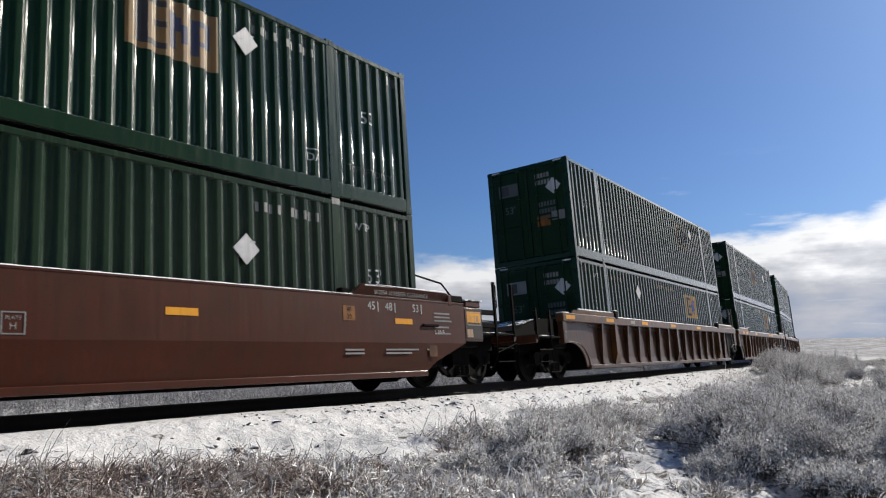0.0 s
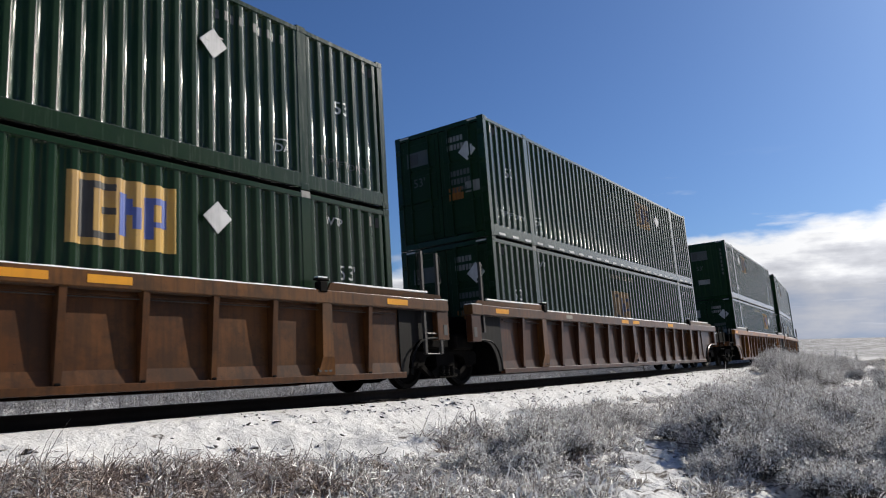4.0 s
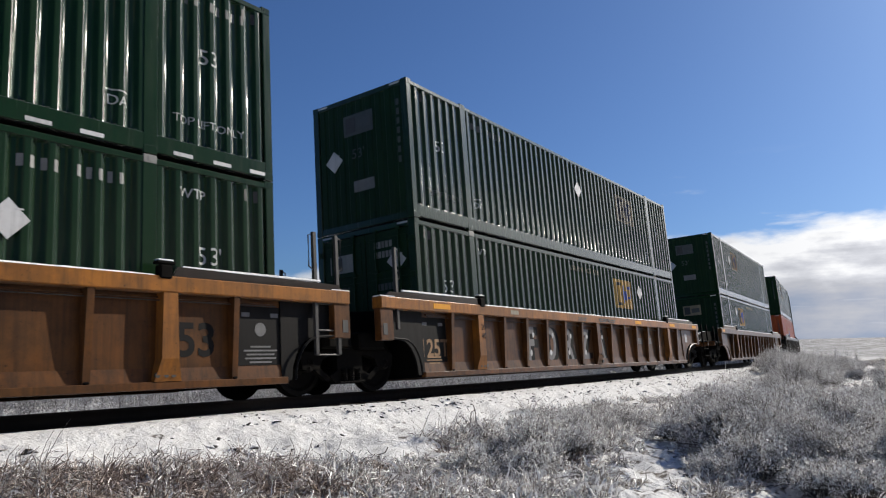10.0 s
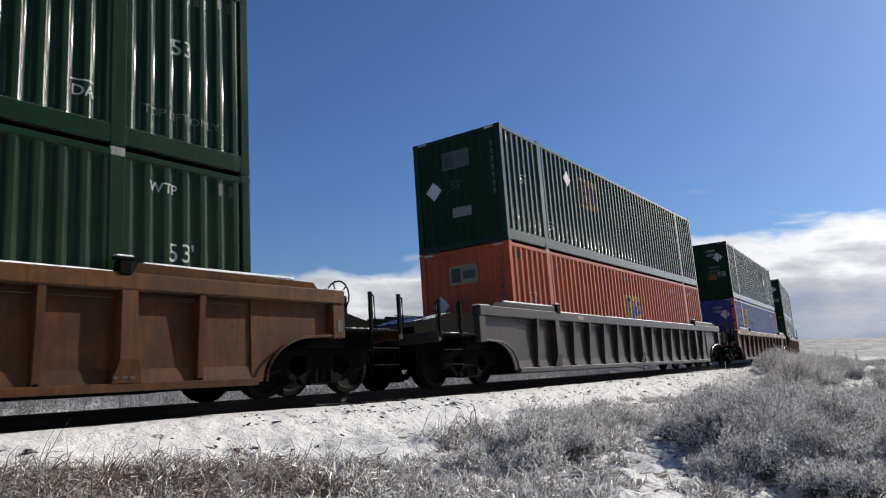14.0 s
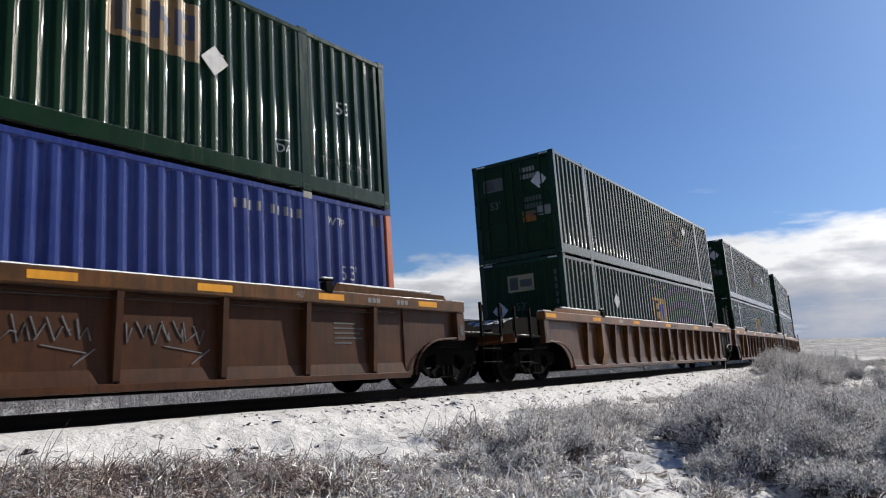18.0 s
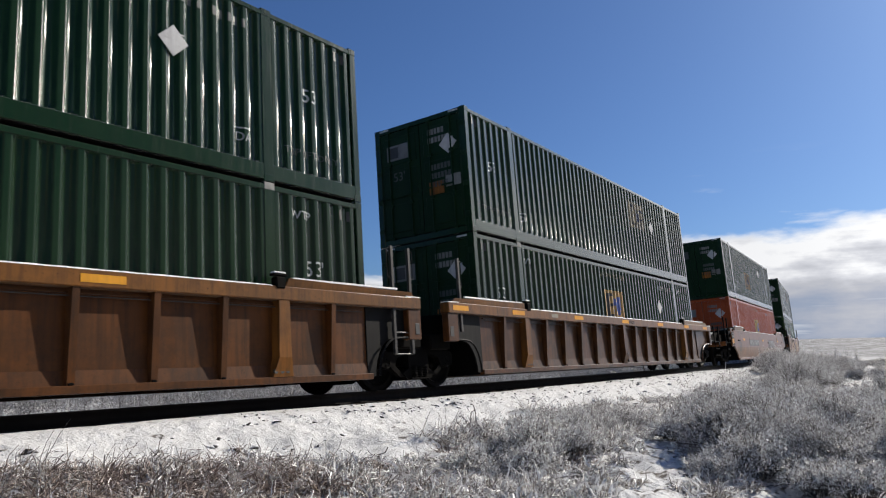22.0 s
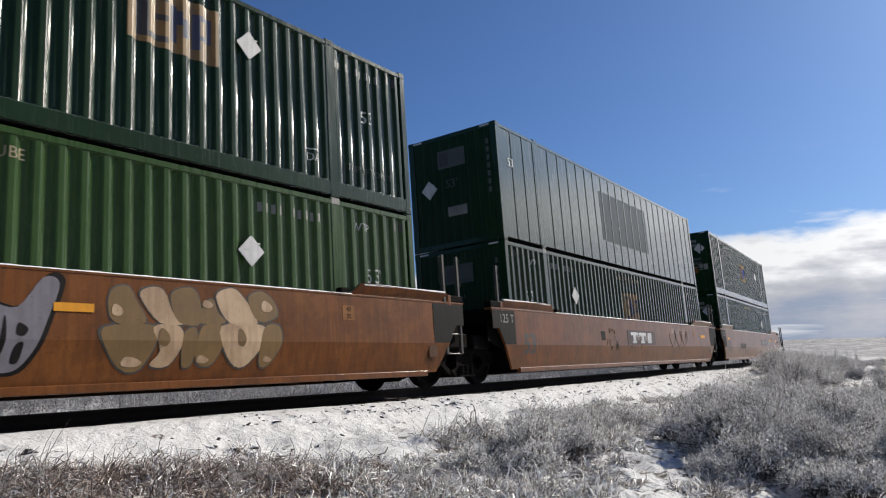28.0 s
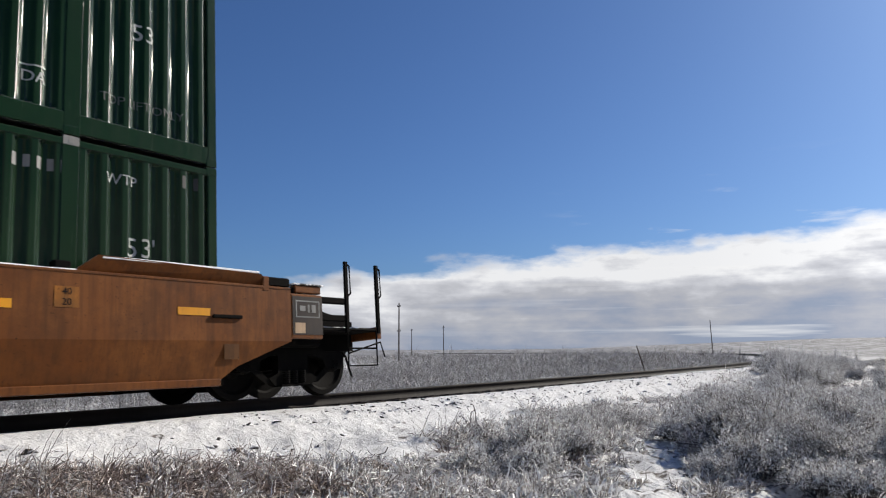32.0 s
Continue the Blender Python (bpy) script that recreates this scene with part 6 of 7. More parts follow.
blocks(car, 7.25, 0.69, (0.02, -0.30, 0.02), 0.26, END_MARK, -SKIN - 0.003, 0.0, "plate_outline")
blocks(car, 3.35, 0.96, (0.1, 0.1, 0.1, 0.1, -0.2, 0.1, 0.1, 0.1, 0.1, 0.1), 0.19, LETTER_GREY, -SKIN - 0.003, 0.03)
blocks(car, 0.95, 1.0, (0.08, 0.08, 0.08, 0.08), 0.1, END_MARK, -SKIN - 0.003, 0.03, "small_print")
for x0 in (-1.3, 0.1, 0.75):
    blocks(car, x0, 1.515, (0.16, 0.10, 0.2), 0.03, END_MARK, -OUT - 0.001, 0.03, "small_print")
    blocks(car, x0, 1.465, (0.2, 0.22), 0.03, END_MARK, -OUT - 0.001, 0.03, "small_print")
unit(128.06, car, container("green", G_LOW, GREEN, (2.85, 2.05), "yellow", (4.24, 2.18), True, upper=False, serial=99),
     container("green", "yellow-tinged green 53-foot container stacked on another", GREEN_OLD, (3.75, 2.0), "pale", (0.01, 2.02), face="wall", serial=-5.0), shift=-0.06)

# single brown car
car = ribbed_car("ribbed rusty brown well car with faint graffiti", BROWN, SILL_BROWN, ("coupler", "coupler"), tape=(-9.4,), brake=1, posts=(True, True))
blocks(car, -5.82, 0.94, (0.11, 0.11, 0.11, 0.11), 0.20, LETTER_GREY, -SKIN - 0.001, 0.05)
blocks(car, -5.00, 0.93, (0.08, 0.08, 0.08, 0.08, 0.08, 0.08), 0.20, LETTER_GREY, -SKIN - 0.001, 0.035)
blocks(car, -4.86, 1.18, (0.05, 0.05, 0.05, 0.05), 0.08, END_MARK, -SKIN - 0.001, 0.03, "small_print")
scrawl(car, -3.92, 0.90, 0.55, 0.36, 31, LETTER_GREY, -SKIN - 0.004)
scrawl(car, -3.02, 0.88, 0.62, 0.34, 32, STENCIL, -SKIN - 0.004)
lettering("X", 0.26, -1.72, 0.86, LETTER_GREY, car, -SKIN - 0.003)
lettering("X", 0.26, -1.32, 0.86, LETTER_GREY, car, -SKIN - 0.003)
lettering("20", 0.17, -6.12, 1.15, BLACK_PANEL, car, -OUT + 0.006)
lettering("40", 0.17, -6.12, 0.97, BLACK_PANEL, car, -OUT + 0.006)
part("rib_panel", a_box(-6.22, -6.02, -OUT + 0.006, -OUT + 0.014, 0.5, 1.40), SILL_OCHRE, car)
unit(151.7, car, container("green", G_LOW, GREEN, (-2.85, 2.0), "yellow", (-4.3, 2.2), True, face="wall", upper=False, serial=99), container("green", G_UP, GREEN, (-2.88, 2.02), "faded", (-4.25, 1.95), face="wall", serial=6.7), shift=-0.10)

# single grey car with the red container
unit(175.38, ribbed_car("ribbed grey-brown well car, dusty and plain", GREY_CAR, GREY_CAR, ("coupler", "coupler"), brake=1, posts=(True, True)),
     container("red", "orange-red corrugated 53-foot container sitting in a well car", ORANGE_RED, (0.05, 1.6), "yellow", None, True, face="wall", upper=False, serial=4.6),
     container("green", G_UP, GREEN, (-2.83, 2.0), "faded", (-4.35, 2.2), face="wall", serial=6.8), shift=-0.13)

# single maroon-brown ribbed car with the blue container
car = ribbed_car("wide-ribbed dark brown well car with scrawled graffiti", BROWN_DARK, SILL_BROWN, ("coupler", "coupler"), tape=(-9.4, -6.4, -3.2, -0.6, 1.81, 3.96, 6.15, 8.65), pitch=1.53, rib_shift=-0.43, heavy=(99,), posts=(True, True))
lettering("53", 0.72, -7.30, 0.76, STENCIL, car, -SKIN - 0.004, 0.016)
lettering("MEME", 0.34, -2.92, 0.86, LETTER_GREY, car, -SKIN - 0.006)
blocks(car, 0.24, 0.86, (0.02, -0.24, 0.02), 0.3, LETTER_GREY, -SKIN - 0.003, 0.0, "plate_outline")
scrawl(car, 1.30, 0.93, 1.05, 0.32, 3, LETTER_GREY, -SKIN - 0.006)
scrawl(car, 2.78, 0.92, 1.15, 0.32, 9, LETTER_GREY, -SKIN - 0.006)
lettering("40'", 0.15, 5.50, 1.515, LETTER_GREY, car, -OUT - 0.002)
for x0 in (7.0, 7.75):
    blocks(car, x0, 1.51, (0.09, 0.09, 0.09), 0.08, LETTER_GREY, -OUT - 0.001, 0.02, "small_print")
for z0, w in ((1.12, 0.5), (1.04, 0.7), (0.96, 0.6), (0.88, 0.65), (0.80, 0.4)):
    blocks(car, 6.35, z0, (w,), 0.025, END_MARK, -SKIN - 0.003, 0.0, "small_print")
unit(198.68, car, container("blue", "blue corrugated 53-foot container with red corner posts", BLUE, (-4.86, 2.02), "yellow", None, False, upper=False, serial=5.2, post_mat=CORNER_RED), container("green", G_UP, GREEN, (3.29, 2.0), "faded", (4.23, 1.68), serial=-3.0), shift=0.08)

# three ribbed brown units
unit(221.95, ribbed_car("ribbed rusty brown well car with yellow tape", RUST, SILL_RUST, ("coupler", "joint"), tape=(-9.5, -6.6, -3.4, -0.1, 3.5, 7.9), posts=(True, True), sill_mark=0.25),
     container("green", G_LOW, GREEN, (-0.1, 1.68), "yellow", (-4.37, 1.8), True, face="wall", upper=False, serial=-5.2), container("green", G_UP, GREEN_OLD, (2.9, 1.95), "ghost", (4.16, 2.18)), shift=-0.12)
unit(241.6, ribbed_car("ribbed rusty brown well car with yellow tape", RUST, SILL_RUST, ("joint", "joint"), braced=True, tape=(-8.6, -6.6, -3.4, 0.0, 3.4), posts=(True, True), black_end=(-1,), sizes=True, sill_mark=0.36),
     container("green", G_LOW, GREEN, (0.13, 1.65), "yellow", None, True, face="wall", upper=False, serial=-5.0), container("green", G_UP, GREEN, (0.14, 1.50), "faded", (4.34, 1.75)), shift=-0.12)
unit(261.3, ribbed_car("ribbed rusty brown well car with yellow tape", BROWN, SILL_RUST, ("joint", "coupler"), brake=1, tape=(-9.0, -6.6, -3.3, 0.1, 3.4, 6.42, 8.95), sill_mark=0.10),
     container("green", G_LOW, GREEN, (-0.11, 1.66), "yellow", (4.14, 1.8), True, upper=False, serial=5.0), container("green", G_UP, GREEN, (2.86, 2.0), "pale", (4.22, 1.75), serial=6.7), shift=-0.14)

# single smooth orange-brown car
car = smooth_car("smooth orange-brown well car with a black name panel", ORANGE_CAR, ("coupler", "coupler"), brake=1, tape=(-6.6, -0.24, 6.3), sign=None)
part("number_panel", a_box(-5.05, -1.85, -1.506, -1.50, 0.88, 1.20), GREY_CAR, car)
blocks(car, -4.85, 1.04, (0.22, 0.22, 0.22, 0.22, -0.3, 0.2, 0.2, 0.2, 0.2, 0.2, 0.2), 0.22, GREY_MARK, -1.507)
name_panel(car, 3.12, 0.99, 1.08, GREY_MARK)
part("reflector", a_box(-9.86, -9.44, -1.511, -1.506, 0.98, 1.18), YELLOW, car, "yellow reflective patch on the end panel")
for word, x in (("53", -8.1), ("48", -7.3), ("45", -6.85)):
    lettering(word, 0.16, x, 1.45, BLACK_PANEL, car, -1.506)
unit(284.86, car, container("red", "orange-red corrugated 53-foot container sitting in a well car", ORANGE_RED, (0.08, 1.56), "yellow", None, True, upper=False, serial=5.0), container("green", "faded green 53-foot container stacked on a red one", GREEN_OLD, (-1.28, 1.25), "faded", (3.27, 2.05), serial=6.7))

# three smooth orange-brown units at the tail
car = smooth_car("smooth orange-brown well car covered in graffiti", ORANGE_CAR, ("coupler", "joint"), tape=(-8.2,), posts=(True, True), sign=None)


DK = "dark outline of graffiti"
for i, (x, w, h) in enumerate(((-6.25, 0.74, 0.52), (-5.1, 0.70, 0.46), (-4.1, 0.66, 0.50), (-3.05, 0.68, 0.48), (-2.05, 0.68, 0.52), (-1.12, 0.56, 0.50))):
    zc = 1.03 - 0.03 * (i % 2)
    ring = [(x + w * math.cos(a * 0.785) * (1 + 0.10 * math.sin(2.3 * a + i)), zc + h * math.sin(a * 0.785) * (1 + 0.08 * math.cos(1.7 * a + i))) for a in range(8)]
    splash(car, ring, BLACK_PANEL, -1.5025, DK)
    splash(car, [(x + (q - x) * 0.96, zc - 0.02 + (w2 - zc) * 0.94) for q, w2 in ring], LETTER_GREY, -1.505, "pale rim of graffiti")
    splash(car, [(x + (q - x) * 0.93, zc + 0.02 + (w2 - zc) * 0.90) for q, w2 in ring], DRIP, -1.5075, "orange-brown bubble graffiti")
    curl = [(x + 0.42 * w * math.cos(k * 0.5 + i) * (1 - 0.03 * k), -1.509, zc + 0.05 + 0.5 * h * math.sin(k * 0.5 + i)) for k in range(9)]
    part("graffiti", grab_rail(curl, 0.006), BLACK_PANEL, car, DK)
    for k in range(4):
        xx = x - 0.3 * w + k * 0.18 * w
        part("graffiti", grab_rail([(xx, -1.509, zc + 0.55 * h), (xx + 0.06, -1.509, zc + 0.86 * h)], 0.008), BLACK_PANEL, car, DK)
for x, z0, z1, w in ((-5.6, 0.52, 0.72, 0.06), (-4.5, 0.46, 0.70, 0.08), (-3.43, 0.50, 0.76, 0.05), (-2.95, 0.46, 0.60, 0.12), (-2.27, 0.44, 0.64, 0.15), (-1.62, 0.54, 0.72, 0.03), (-1.24, 0.42, 0.66, 0.07)):
    depth = -1.5085
    splash(car, [(x - w - 0.03, z1), (x - w - 0.01, z0), (x, z0 - 0.05), (x + w + 0.01, z0), (x + w + 0.03, z1)], BLACK_PANEL, depth, DK)
    splash(car, [(x - w, z1 - 0.02), (x - w * 0.8, z0 + 0.02), (x, z0 - 0.02), (x + w * 0.8, z0 + 0.02), (x + w, z1 - 0.02)], LETTER_GREY, depth - 0.003, "pale paint drip")
for x in (-0.82, -0.68):
    splash(car, [(x - 0.03, 0.92), (x - 0.06, 0.55), (x, 0.49), (x + 0.07, 0.56), (x + 0.05, 0.86)], BLACK_PANEL, -1.506, DK)
    splash(car, [(x - 0.02, 0.89), (x - 0.03, 0.57), (x, 0.53), (x + 0.045, 0.58), (x + 0.035, 0.84)], UMBER, -1.509, "orange-brown paint drip")
blocks(car, -3.55, 1.04, (0.15, 0.15, 0.15, 0.15, 0.15, 0.15), 0.21, STENCIL, -1.5115, 0.11)
wings = [(-0.34, 1.40), (-0.14, 1.47), (0.06, 1.22), (0.36, 1.12), (0.60, 1.20), (0.90, 1.15), (1.16, 1.49), (1.34, 1.43), (1.22, 1.02), (1.10, 0.70), (0.93, 0.48), (0.72, 0.46), (0.60, 0.58), (0.34, 0.46), (-0.06, 0.37), (-0.12, 0.60), (-0.22, 1.05)]
cx, cz = 0.5, 0.92
splash(car, [(cx + (q - cx) * 1.07 + 0.01, cz + (w - cz) * 1.08) for q, w in wings], BLACK_PANEL, -1.5025, DK)
splash(car, wings, LILAC, -1.505, "lilac winged graffiti")
for slit in ([(0.02, 1.06), (0.20, 0.98), (0.38, 0.96), (0.20, 0.92), (0.02, 0.97)], [(0.06, 0.80), (0.20, 0.78), (0.40, 0.76), (0.20, 0.71), (0.06, 0.73)], [(0.06, 0.60), (0.22, 0.62), (0.44, 0.64), (0.40, 0.60), (0.20, 0.56)], [(0.46, 1.06), (0.50, 0.80), (0.48, 0.62), (0.44, 0.80)], [(0.60, 0.90), (0.68, 0.84), (0.64, 0.72), (0.58, 0.76)], [(0.78, 1.06), (0.80, 0.80), (0.74, 0.60), (0.74, 0.80)], [(0.92, 0.98), (1.02, 0.92), (0.98, 0.84), (0.90, 0.86)], [(0.90, 0.74), (0.98, 0.76), (0.94, 0.56), (0.86, 0.56)]):
    splash(car, slit, BLACK_PANEL, -1.5075, DK)
LOBES = (
    (UMBER, ((1.91, 1.24), (1.97, 1.42), (2.16, 1.46), (2.27, 1.30), (2.40, 1.02), (2.00, 1.01)), ((1.86, 0.95), (2.51, 0.99), (2.55, 0.78), (2.36, 0.46), (2.13, 0.44), (1.93, 0.66))),
    (CREAM, ((2.32, 1.35), (2.46, 1.47), (2.65, 1.43), (2.79, 1.14), (3.00, 1.03), (2.60, 1.02)), ((2.51, 0.97), (2.86, 0.99), (2.93, 0.78), (2.74, 0.49), (2.48, 0.50), (2.61, 0.68))),
    (UMBER, ((2.74, 1.37), (2.93, 1.49), (3.13, 1.44), (3.20, 1.04), (2.86, 1.04)), ((2.93, 0.87), (3.08, 0.98), (3.14, 0.87), (3.08, 0.51), (2.93, 0.49))),
    (UMBER, ((3.24, 1.29), (3.38, 1.36), (3.46, 1.19), (3.57, 1.05), (3.19, 1.04)), ((3.23, 1.00), (3.54, 1.01), (3.56, 0.79), (3.38, 0.49), (3.15, 0.51), (3.12, 0.74))),
    (CREAM, ((3.43, 1.39), (3.60, 1.52), (3.82, 1.48), (4.13, 1.06), (3.65, 1.05)), ((3.51, 1.00), (4.21, 1.03), (4.25, 0.79), (3.91, 0.45), (3.64, 0.57))),
    (UMBER, ((3.96, 1.39), (4.17, 1.52), (4.40, 1.42), (4.49, 1.18), (4.15, 1.08)), ((4.24, 0.98), (4.52, 1.03), (4.56, 0.75), (4.33, 0.46), (4.17, 0.51))))
for i, (col, *lobes) in enumerate(LOBES):              # split bubble letters
    for lobe in lobes:
        mx, mz = sum(q for q, _ in lobe) / len(lobe), sum(w for _, w in lobe) / len(lobe)
        splash(car, [(mx + (q - mx) * 1.09, mz + (w - mz) * 1.08) for q, w in lobe], LOGO_DARK, -1.5022 - 0.0004 * i, DK)
        splash(car, lobe, col, -1.5055 - 0.0003 * i, "cream and umber bubble letter")
for x, z, w, h, mat in ((2.03, 1.16, 0.07, 0.07, CREAM), (2.24, 0.54, 0.13, 0.06, CREAM), (2.66, 0.84, 0.08, 0.11, UMBER), (3.30, 1.29, 0.08, 0.05, CREAM), (3.24, 0.56, 0.09, 0.05, CREAM), (3.86, 0.85, 0.07, 0.12, UMBER), (4.30, 1.30, 0.10, 0.08, CREAM), (4.32, 0.55, 0.07, 0.04, CREAM)):
    splash(car, [(x - w, z - h * 0.6), (x - w * 0.7, z + h), (x + w * 0.4, z + h * 0.7), (x + w, z - h * 0.2), (x + w * 0.3, z - h)], mat, -1.5100, "spray highlight in a bubble letter")
part("reflector", a_box(1.28, 1.74, -1.512, -1.508, 1.12, 1.22), YELLOW, car, "yellow reflective tape")
unit(308.62, car, container("green", "bright grass-green 53-foot container sitting in a well car", GREEN_LIGHT, (-0.08, 1.68), "faded", (4.21, 1.78), True, upper=False, serial=5.0), container("green", G_UP, GREEN_OLD, (2.95, 2.05), "faded", (4.23, 2.15), serial=6.6))

car = smooth_car("smooth orange-brown well car with a name panel", ORANGE_CAR, ("joint", "joint"), tape=(), number_x=-7.62, sign=("125 T", -1), posts=(True, True))
name_panel(car, 0.03, 1.05, 1.0, PLACARD)
for x in (3.3, 4.0, 4.65):
    pts = [(x + (0.30 + 0.10 * math.sin(a * 0.4 + x)) * math.cos(a * 0.28), -1.504, 1.05 + (0.32 + 0.08 * math.cos(a * 0.5)) * math.sin(a * 0.28 + 0.3 * math.sin(a * 0.37))) for a in range(30)]
    part("graffiti", grab_rail(pts, 0.007), STENCIL, car, "thin pale looping spray lines")
part("reflector", a_box(6.9, 7.5, -1.506, -1.50, 1.12, 1.24), YELLOW, car, "yellow reflective tape")
part("paint_patch", a_box(-3.32, -3.02, -1.504, -1.50, 0.94, 1.20), BLACK_PANEL, car, "dark painted-out square")
for k in range(6):
    a = k * 1.047
    splash(car, [(-2.15 + 0.03 * math.cos(a + 1.2), 0.82 + 0.03 * math.sin(a + 1.2)), (-2.15 + 0.16 * math.cos(a), 0.82 + 0.16 * math.sin(a)), (-2.15 + 0.03 * math.cos(a - 1.2), 0.82 + 0.03 * math.sin(a - 1.2))], BLACK_PANEL, -1.5015 - 0.0003 * k, "dark spray-painted star")
for x0, z0, w0, sd in ((-2.75, 1.22, 0.5, 21), (-2.95, 0.92, 0.4, 22), (-1.35, 0.95, 0.45, 23), (-0.5, 0.98, 0.5, 24)):
    scrawl(car, x0, z0, w0, 0.2, sd, UMBER, -1.501, 0.010, "faint dark scrawled spray lines")
flat = container("green", "plate-sided dull green 53-foot container with grey patches", GREEN_FLAT, None, face="wall", plate=True)
part("paint_patch", a_box(-1.80, 2.40, -SIDE + 0.010, -SIDE + 0.015, 0.75, 2.30), GREEN_PATCH, flat, "grey-green painted-out patch")
unit(328.21, car, container("green", G_LOW, GREEN, (0.02, 1.65), "faded", (-4.34, 1.78), True, face="wall", upper=False, serial=-5.0), flat)

car = smooth_car("smooth orange-brown well car at the end of the train", ORANGE_CAR, ("joint", "coupler"), tape=(-7.72, 7.65, 5.18), number_x=-7.6, sign=("125 T", -1), posts=(True, True))
part("number_panel", a_box(1.66, 4.9, -1.506, -1.50, 0.90, 1.20), BROWN_DARK, car)
blocks(car, 1.80, 1.05, (0.17, 0.17, 0.17, 0.17, -0.18, 0.17, 0.17, 0.17, 0.17, 0.17, 0.17), 0.2, GREY_MARK, -1.507, 0.11)
for i, (x, z, w, h) in enumerate(((-4.75, 0.80, 0.20, 0.16), (-4.30, 0.86, 0.22, 0.20), (-3.85, 0.82, 0.24, 0.16), (-3.42, 0.86, 0.18, 0.18))):
    splash(car, [(x - w, z - h * 0.3), (x - w * 0.5, z + h), (x - w * 0.1, z + h * 0.4), (x + w * 0.4, z + h), (x + w, z + h * 0.2), (x + w * 0.5, z - h * 0.5), (x + w * 0.1, z - h), (x - w * 0.4, z - h * 0.4)], BROWN_DARK, -1.5018 - 0.0003 * i, "dark smudged spray scrawl")
scrawl(car, -4.85, 0.86, 1.5, 0.26, 12, LOGO_DARK, -1.497, 0.012, "dark smudged spray scrawl")
unit(347.85, car, container("green", G_LOW, GREEN, None, "faded", (4.27, 1.78), True, upper=False, serial=5.3), container("green", G_UP, GREEN, (-0.04, 1.58), "yellow", (4.28, 1.72)), shift=-0.09)

# ============ far cloud bank ============


def cloud_material():
    """A bank of cloud above the horizon with a white upper edge and grey layers beneath, clear sky elsewhere."""
    m = bpy.data.materials.new("far_clouds")
    m.use_nodes = True
    t = m.node_tree
    t.nodes.clear()

    def op(kind, a, b=None, c=None):
        n = t.nodes.new("ShaderNodeMath")
        n.operation = kind
        for k, v in enumerate((a, b, c)):
            if v is None:
                continue
            if isinstance(v, bpy.types.NodeSocket):
                t.links.new(v, n.inputs[k])
            else:
                n.inputs[k].default_value = v
        return n.outputs[0]
    tc = t.nodes.new("ShaderNodeTexCoord")
    sep = t.nodes.new("ShaderNodeSeparateXYZ")
    t.links.new(tc.outputs["Object"], sep.inputs[0])
    flip = op("MULTIPLY", sep.outputs[1], -1.0)
    az = op("ADD", op("ARCTAN2", flip, sep.outputs[0]), math.pi / 2)          # clockwise from +Y, without a seam in view
    el = op("DIVIDE", sep.outputs[2], 3800.0)
    azn = op("MULTIPLY_ADD", az, 1.25, -0.95)

    def field_noise(sx, sz, scale, detail, rough, dx=0.0):
        cb = t.nodes.new("ShaderNodeCombineXYZ")
        t.links.new(op("MULTIPLY_ADD", az, sx, dx), cb.inputs[0])
        t.links.new(op("MULTIPLY", el, sz), cb.inputs[1])
        return noise_node(t, scale, detail, rough, cb.outputs[0]).outputs[0]
    lump = field_noise(9.0, 24.0, 1.0, 7, 0.55)
    edge = field_noise(5.0, 3.0, 1.0, 3, 0.5, 3.0)
    band = field_noise(2.6, 60.0, 1.0, 5, 0.5, 7.0)
    wisp = field_noise(7.0, 40.0, 1.0, 7, 0.62, 1.7)
    # height of the bank; past the view it is raised sunward for reflections
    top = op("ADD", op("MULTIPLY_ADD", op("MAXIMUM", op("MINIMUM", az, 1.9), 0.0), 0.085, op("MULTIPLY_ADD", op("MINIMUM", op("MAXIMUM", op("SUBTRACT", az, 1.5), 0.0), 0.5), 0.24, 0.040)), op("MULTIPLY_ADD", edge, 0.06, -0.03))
    top = op("ADD", top, op("MULTIPLY", op("MINIMUM", op("SUBTRACT", az, 0.72), 0.0), 0.085))
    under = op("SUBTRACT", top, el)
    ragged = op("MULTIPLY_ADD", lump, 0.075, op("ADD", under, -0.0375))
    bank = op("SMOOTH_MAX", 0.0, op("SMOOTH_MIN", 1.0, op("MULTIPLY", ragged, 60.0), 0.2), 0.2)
    thin = ramp(t, wisp, [(0.60, 0.0), (0.78, 0.65)]).outputs[0]
    low = ramp(t, el, [(0.13, 1.0), (0.26, 0.0)]).outputs[0]
    alpha = op("MAXIMUM", bank, op("MULTIPLY", op("MULTIPLY", thin, low), ramp(t, op("DIVIDE", az, 3.2), [(0.33, 0.0), (0.39, 1.0)]).outputs[0]))
    shade = op("ADD", op("MULTIPLY_ADD", azn, -0.22, op("MULTIPLY", under, 8.0)), op("ADD", op("MULTIPLY_ADD", band, 0.6, -0.3), op("MULTIPLY_ADD", lump, 1.9, -0.95)))
    col = ramp(t, shade, [(0.05, (0.76, 0.765, 0.78)), (0.28, (0.54, 0.55, 0.59)), (0.5, (0.41, 0.42, 0.46)), (0.75, (0.33, 0.355, 0.425)), (1.0, (0.26, 0.305, 0.40))]).outputs[0]
    streak = ramp(t, band, [(0.58, 0.0), (0.70, 0.7)]).outputs[0]
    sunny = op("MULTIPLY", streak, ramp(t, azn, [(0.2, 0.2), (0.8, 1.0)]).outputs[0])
    colour = mixed(t, sunny, col, (0.80, 0.80, 0.80))
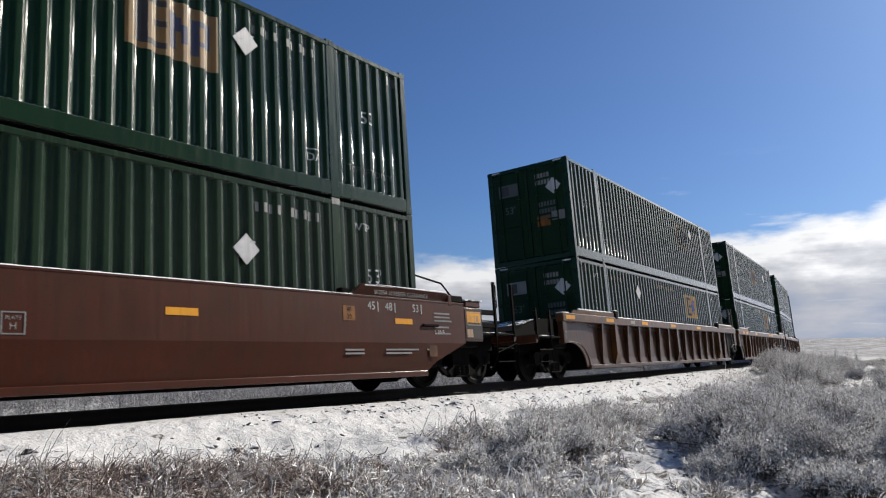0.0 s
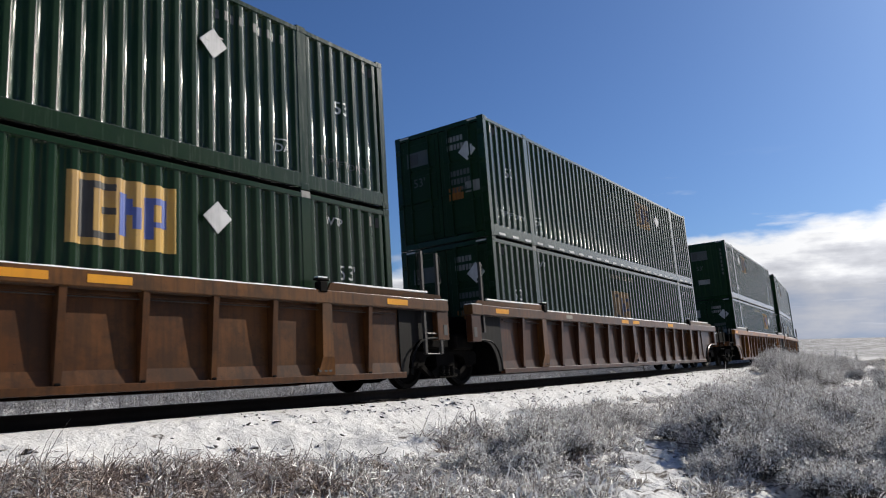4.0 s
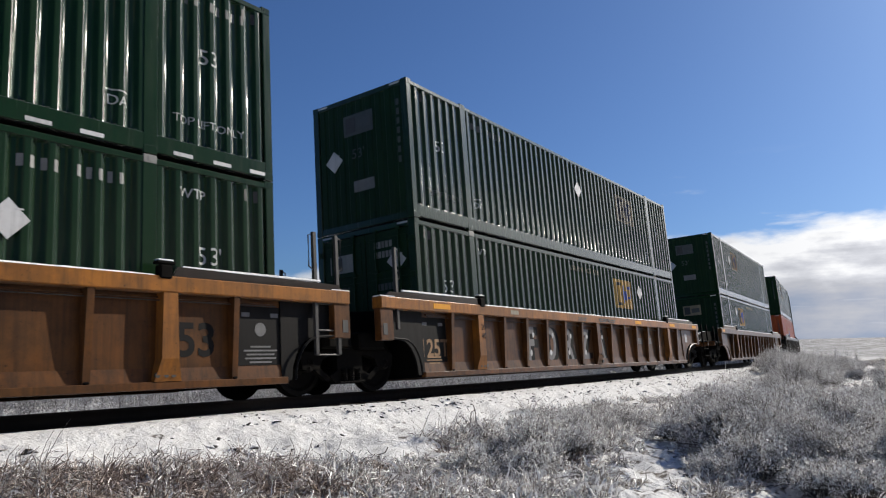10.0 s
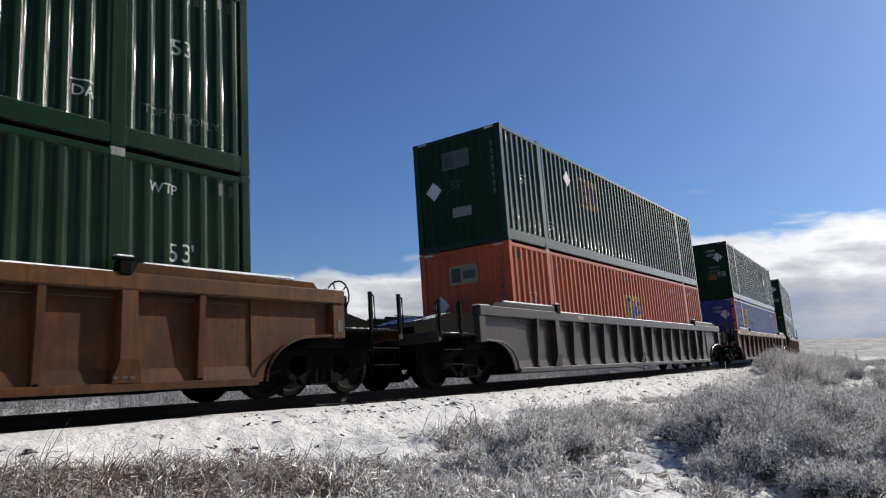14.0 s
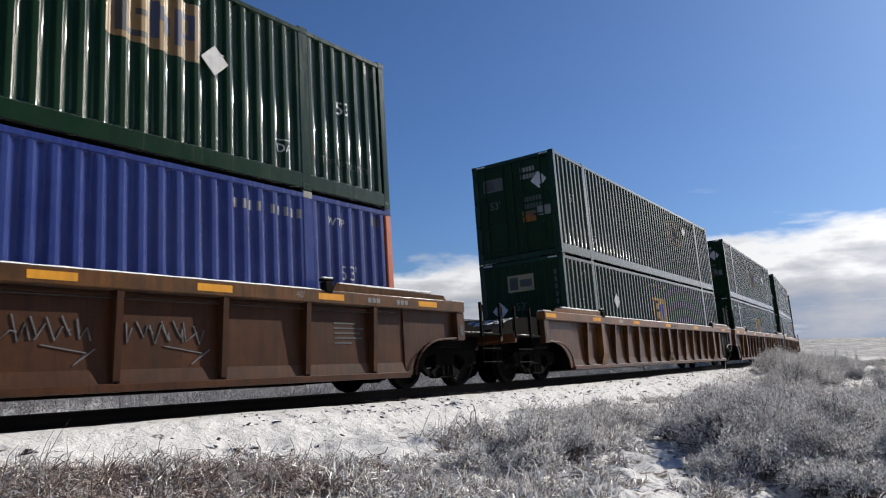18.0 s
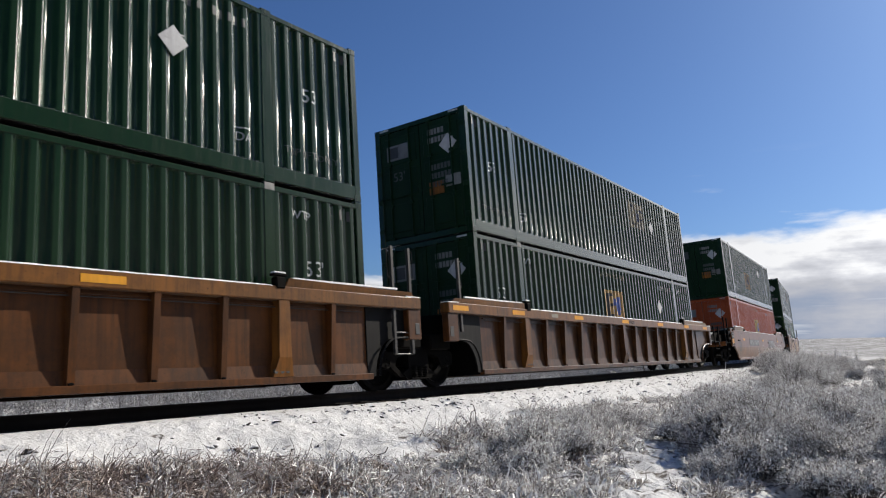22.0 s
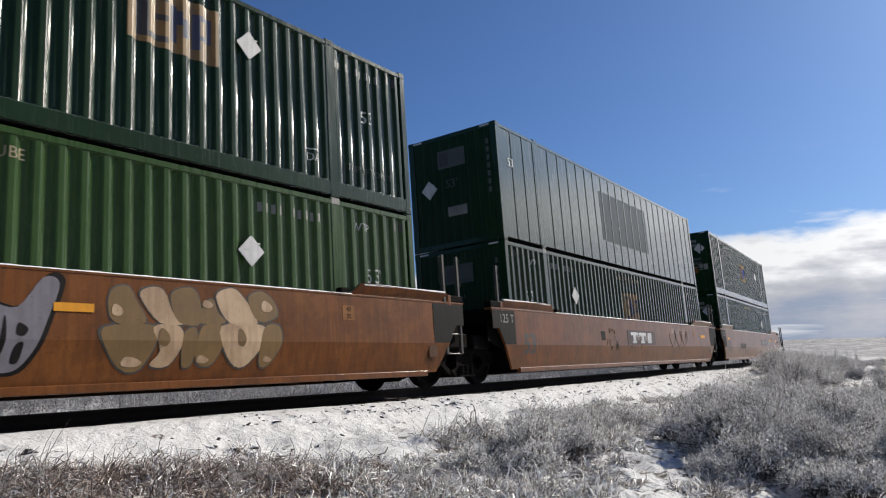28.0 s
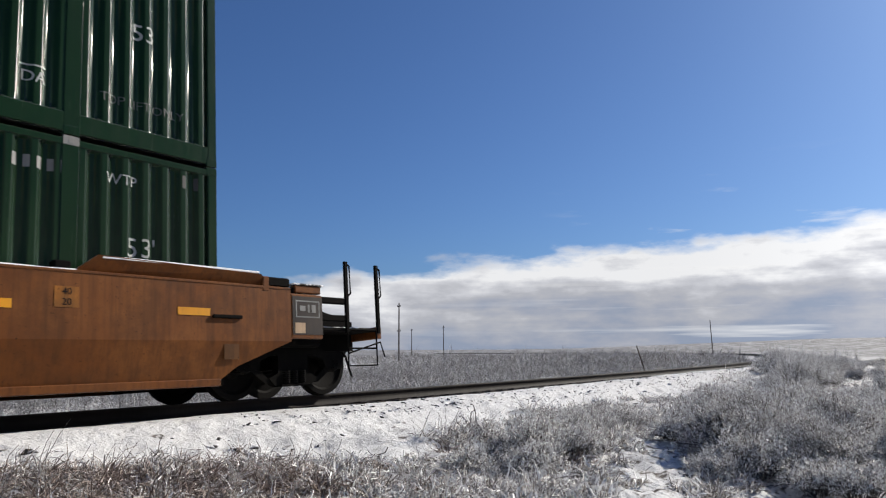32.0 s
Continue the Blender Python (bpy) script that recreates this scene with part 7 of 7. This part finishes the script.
    em = t.nodes.new("ShaderNodeEmission")
    t.links.new(colour, em.inputs[0])
    sunward_boost = op("MAXIMUM", op("SUBTRACT", 1.0, op("ABSOLUTE", op("MULTIPLY_ADD", az, 1.45, -1.45 * (math.pi / 2 - SUN_AZ)))), 0.0)
    t.links.new(op("MULTIPLY_ADD", op("POWER", sunward_boost, 1.5), 0.75, 0.95), em.inputs[1])      # added glow, mostly out of view, for the container sides to reflect
    tr = t.nodes.new("ShaderNodeBsdfTransparent")
    mx = t.nodes.new("ShaderNodeMixShader")
    t.links.new(alpha, mx.inputs[0])
    t.links.new(tr.outputs[0], mx.inputs[1])
    t.links.new(em.outputs[0], mx.inputs[2])
    out = t.nodes.new("ShaderNodeOutputMaterial")
    t.links.new(mx.outputs[0], out.inputs[0])
    return m


# carried on past the view, unseen, to give the train cloud to reflect
az_steps, el_steps = np.radians(np.linspace(-100, 235, 137)), np.linspace(-0.03, 0.46, 14)
ga, ge = np.meshgrid(az_steps, el_steps)
dome = np.stack((3800 * np.sin(ga.ravel()), 3800 * np.cos(ga.ravel()), 3800 * ge.ravel()), 1)
q = (np.arange(13)[:, None] * 137 + np.arange(136)).ravel()
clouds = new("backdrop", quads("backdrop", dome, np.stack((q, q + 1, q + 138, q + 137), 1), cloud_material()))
tagged(clouds, "white and grey bank of cloud above the far horizon", "clouds", kind="structure")

# ============ what moves ============


def motions():
    steps = [i * 0.5 for i in range(65)]
    for station, shift, car, lower, upper in TRAIN:
        for thing, x, z in ((car, shift, 0.0), (lower, 0.0, LOW), (upper, 0.0, HIGH)):
            walk(thing, [(t, on_line(station + x - SPEED * t) @ pose(0, 0, z)) for t in steps])
    turns = [(i / 15.0, -SPEED * i / 15.0 / 0.4826) for i in range(481)]
    for wheel, x in WHEELS:
        walk(wheel, [(t, Matrix.Translation((x, 0, 0.4826)) @ Matrix.Rotation(a, 4, "Y")) for t, a in turns])
    walk(clouds, [(0.0, pose(EYE.x, EYE.y, EYE.z, 0, 0, 3.4)), (32.0, pose(EYE.x, EYE.y, EYE.z, 0, 0, 0.0))])


motions()
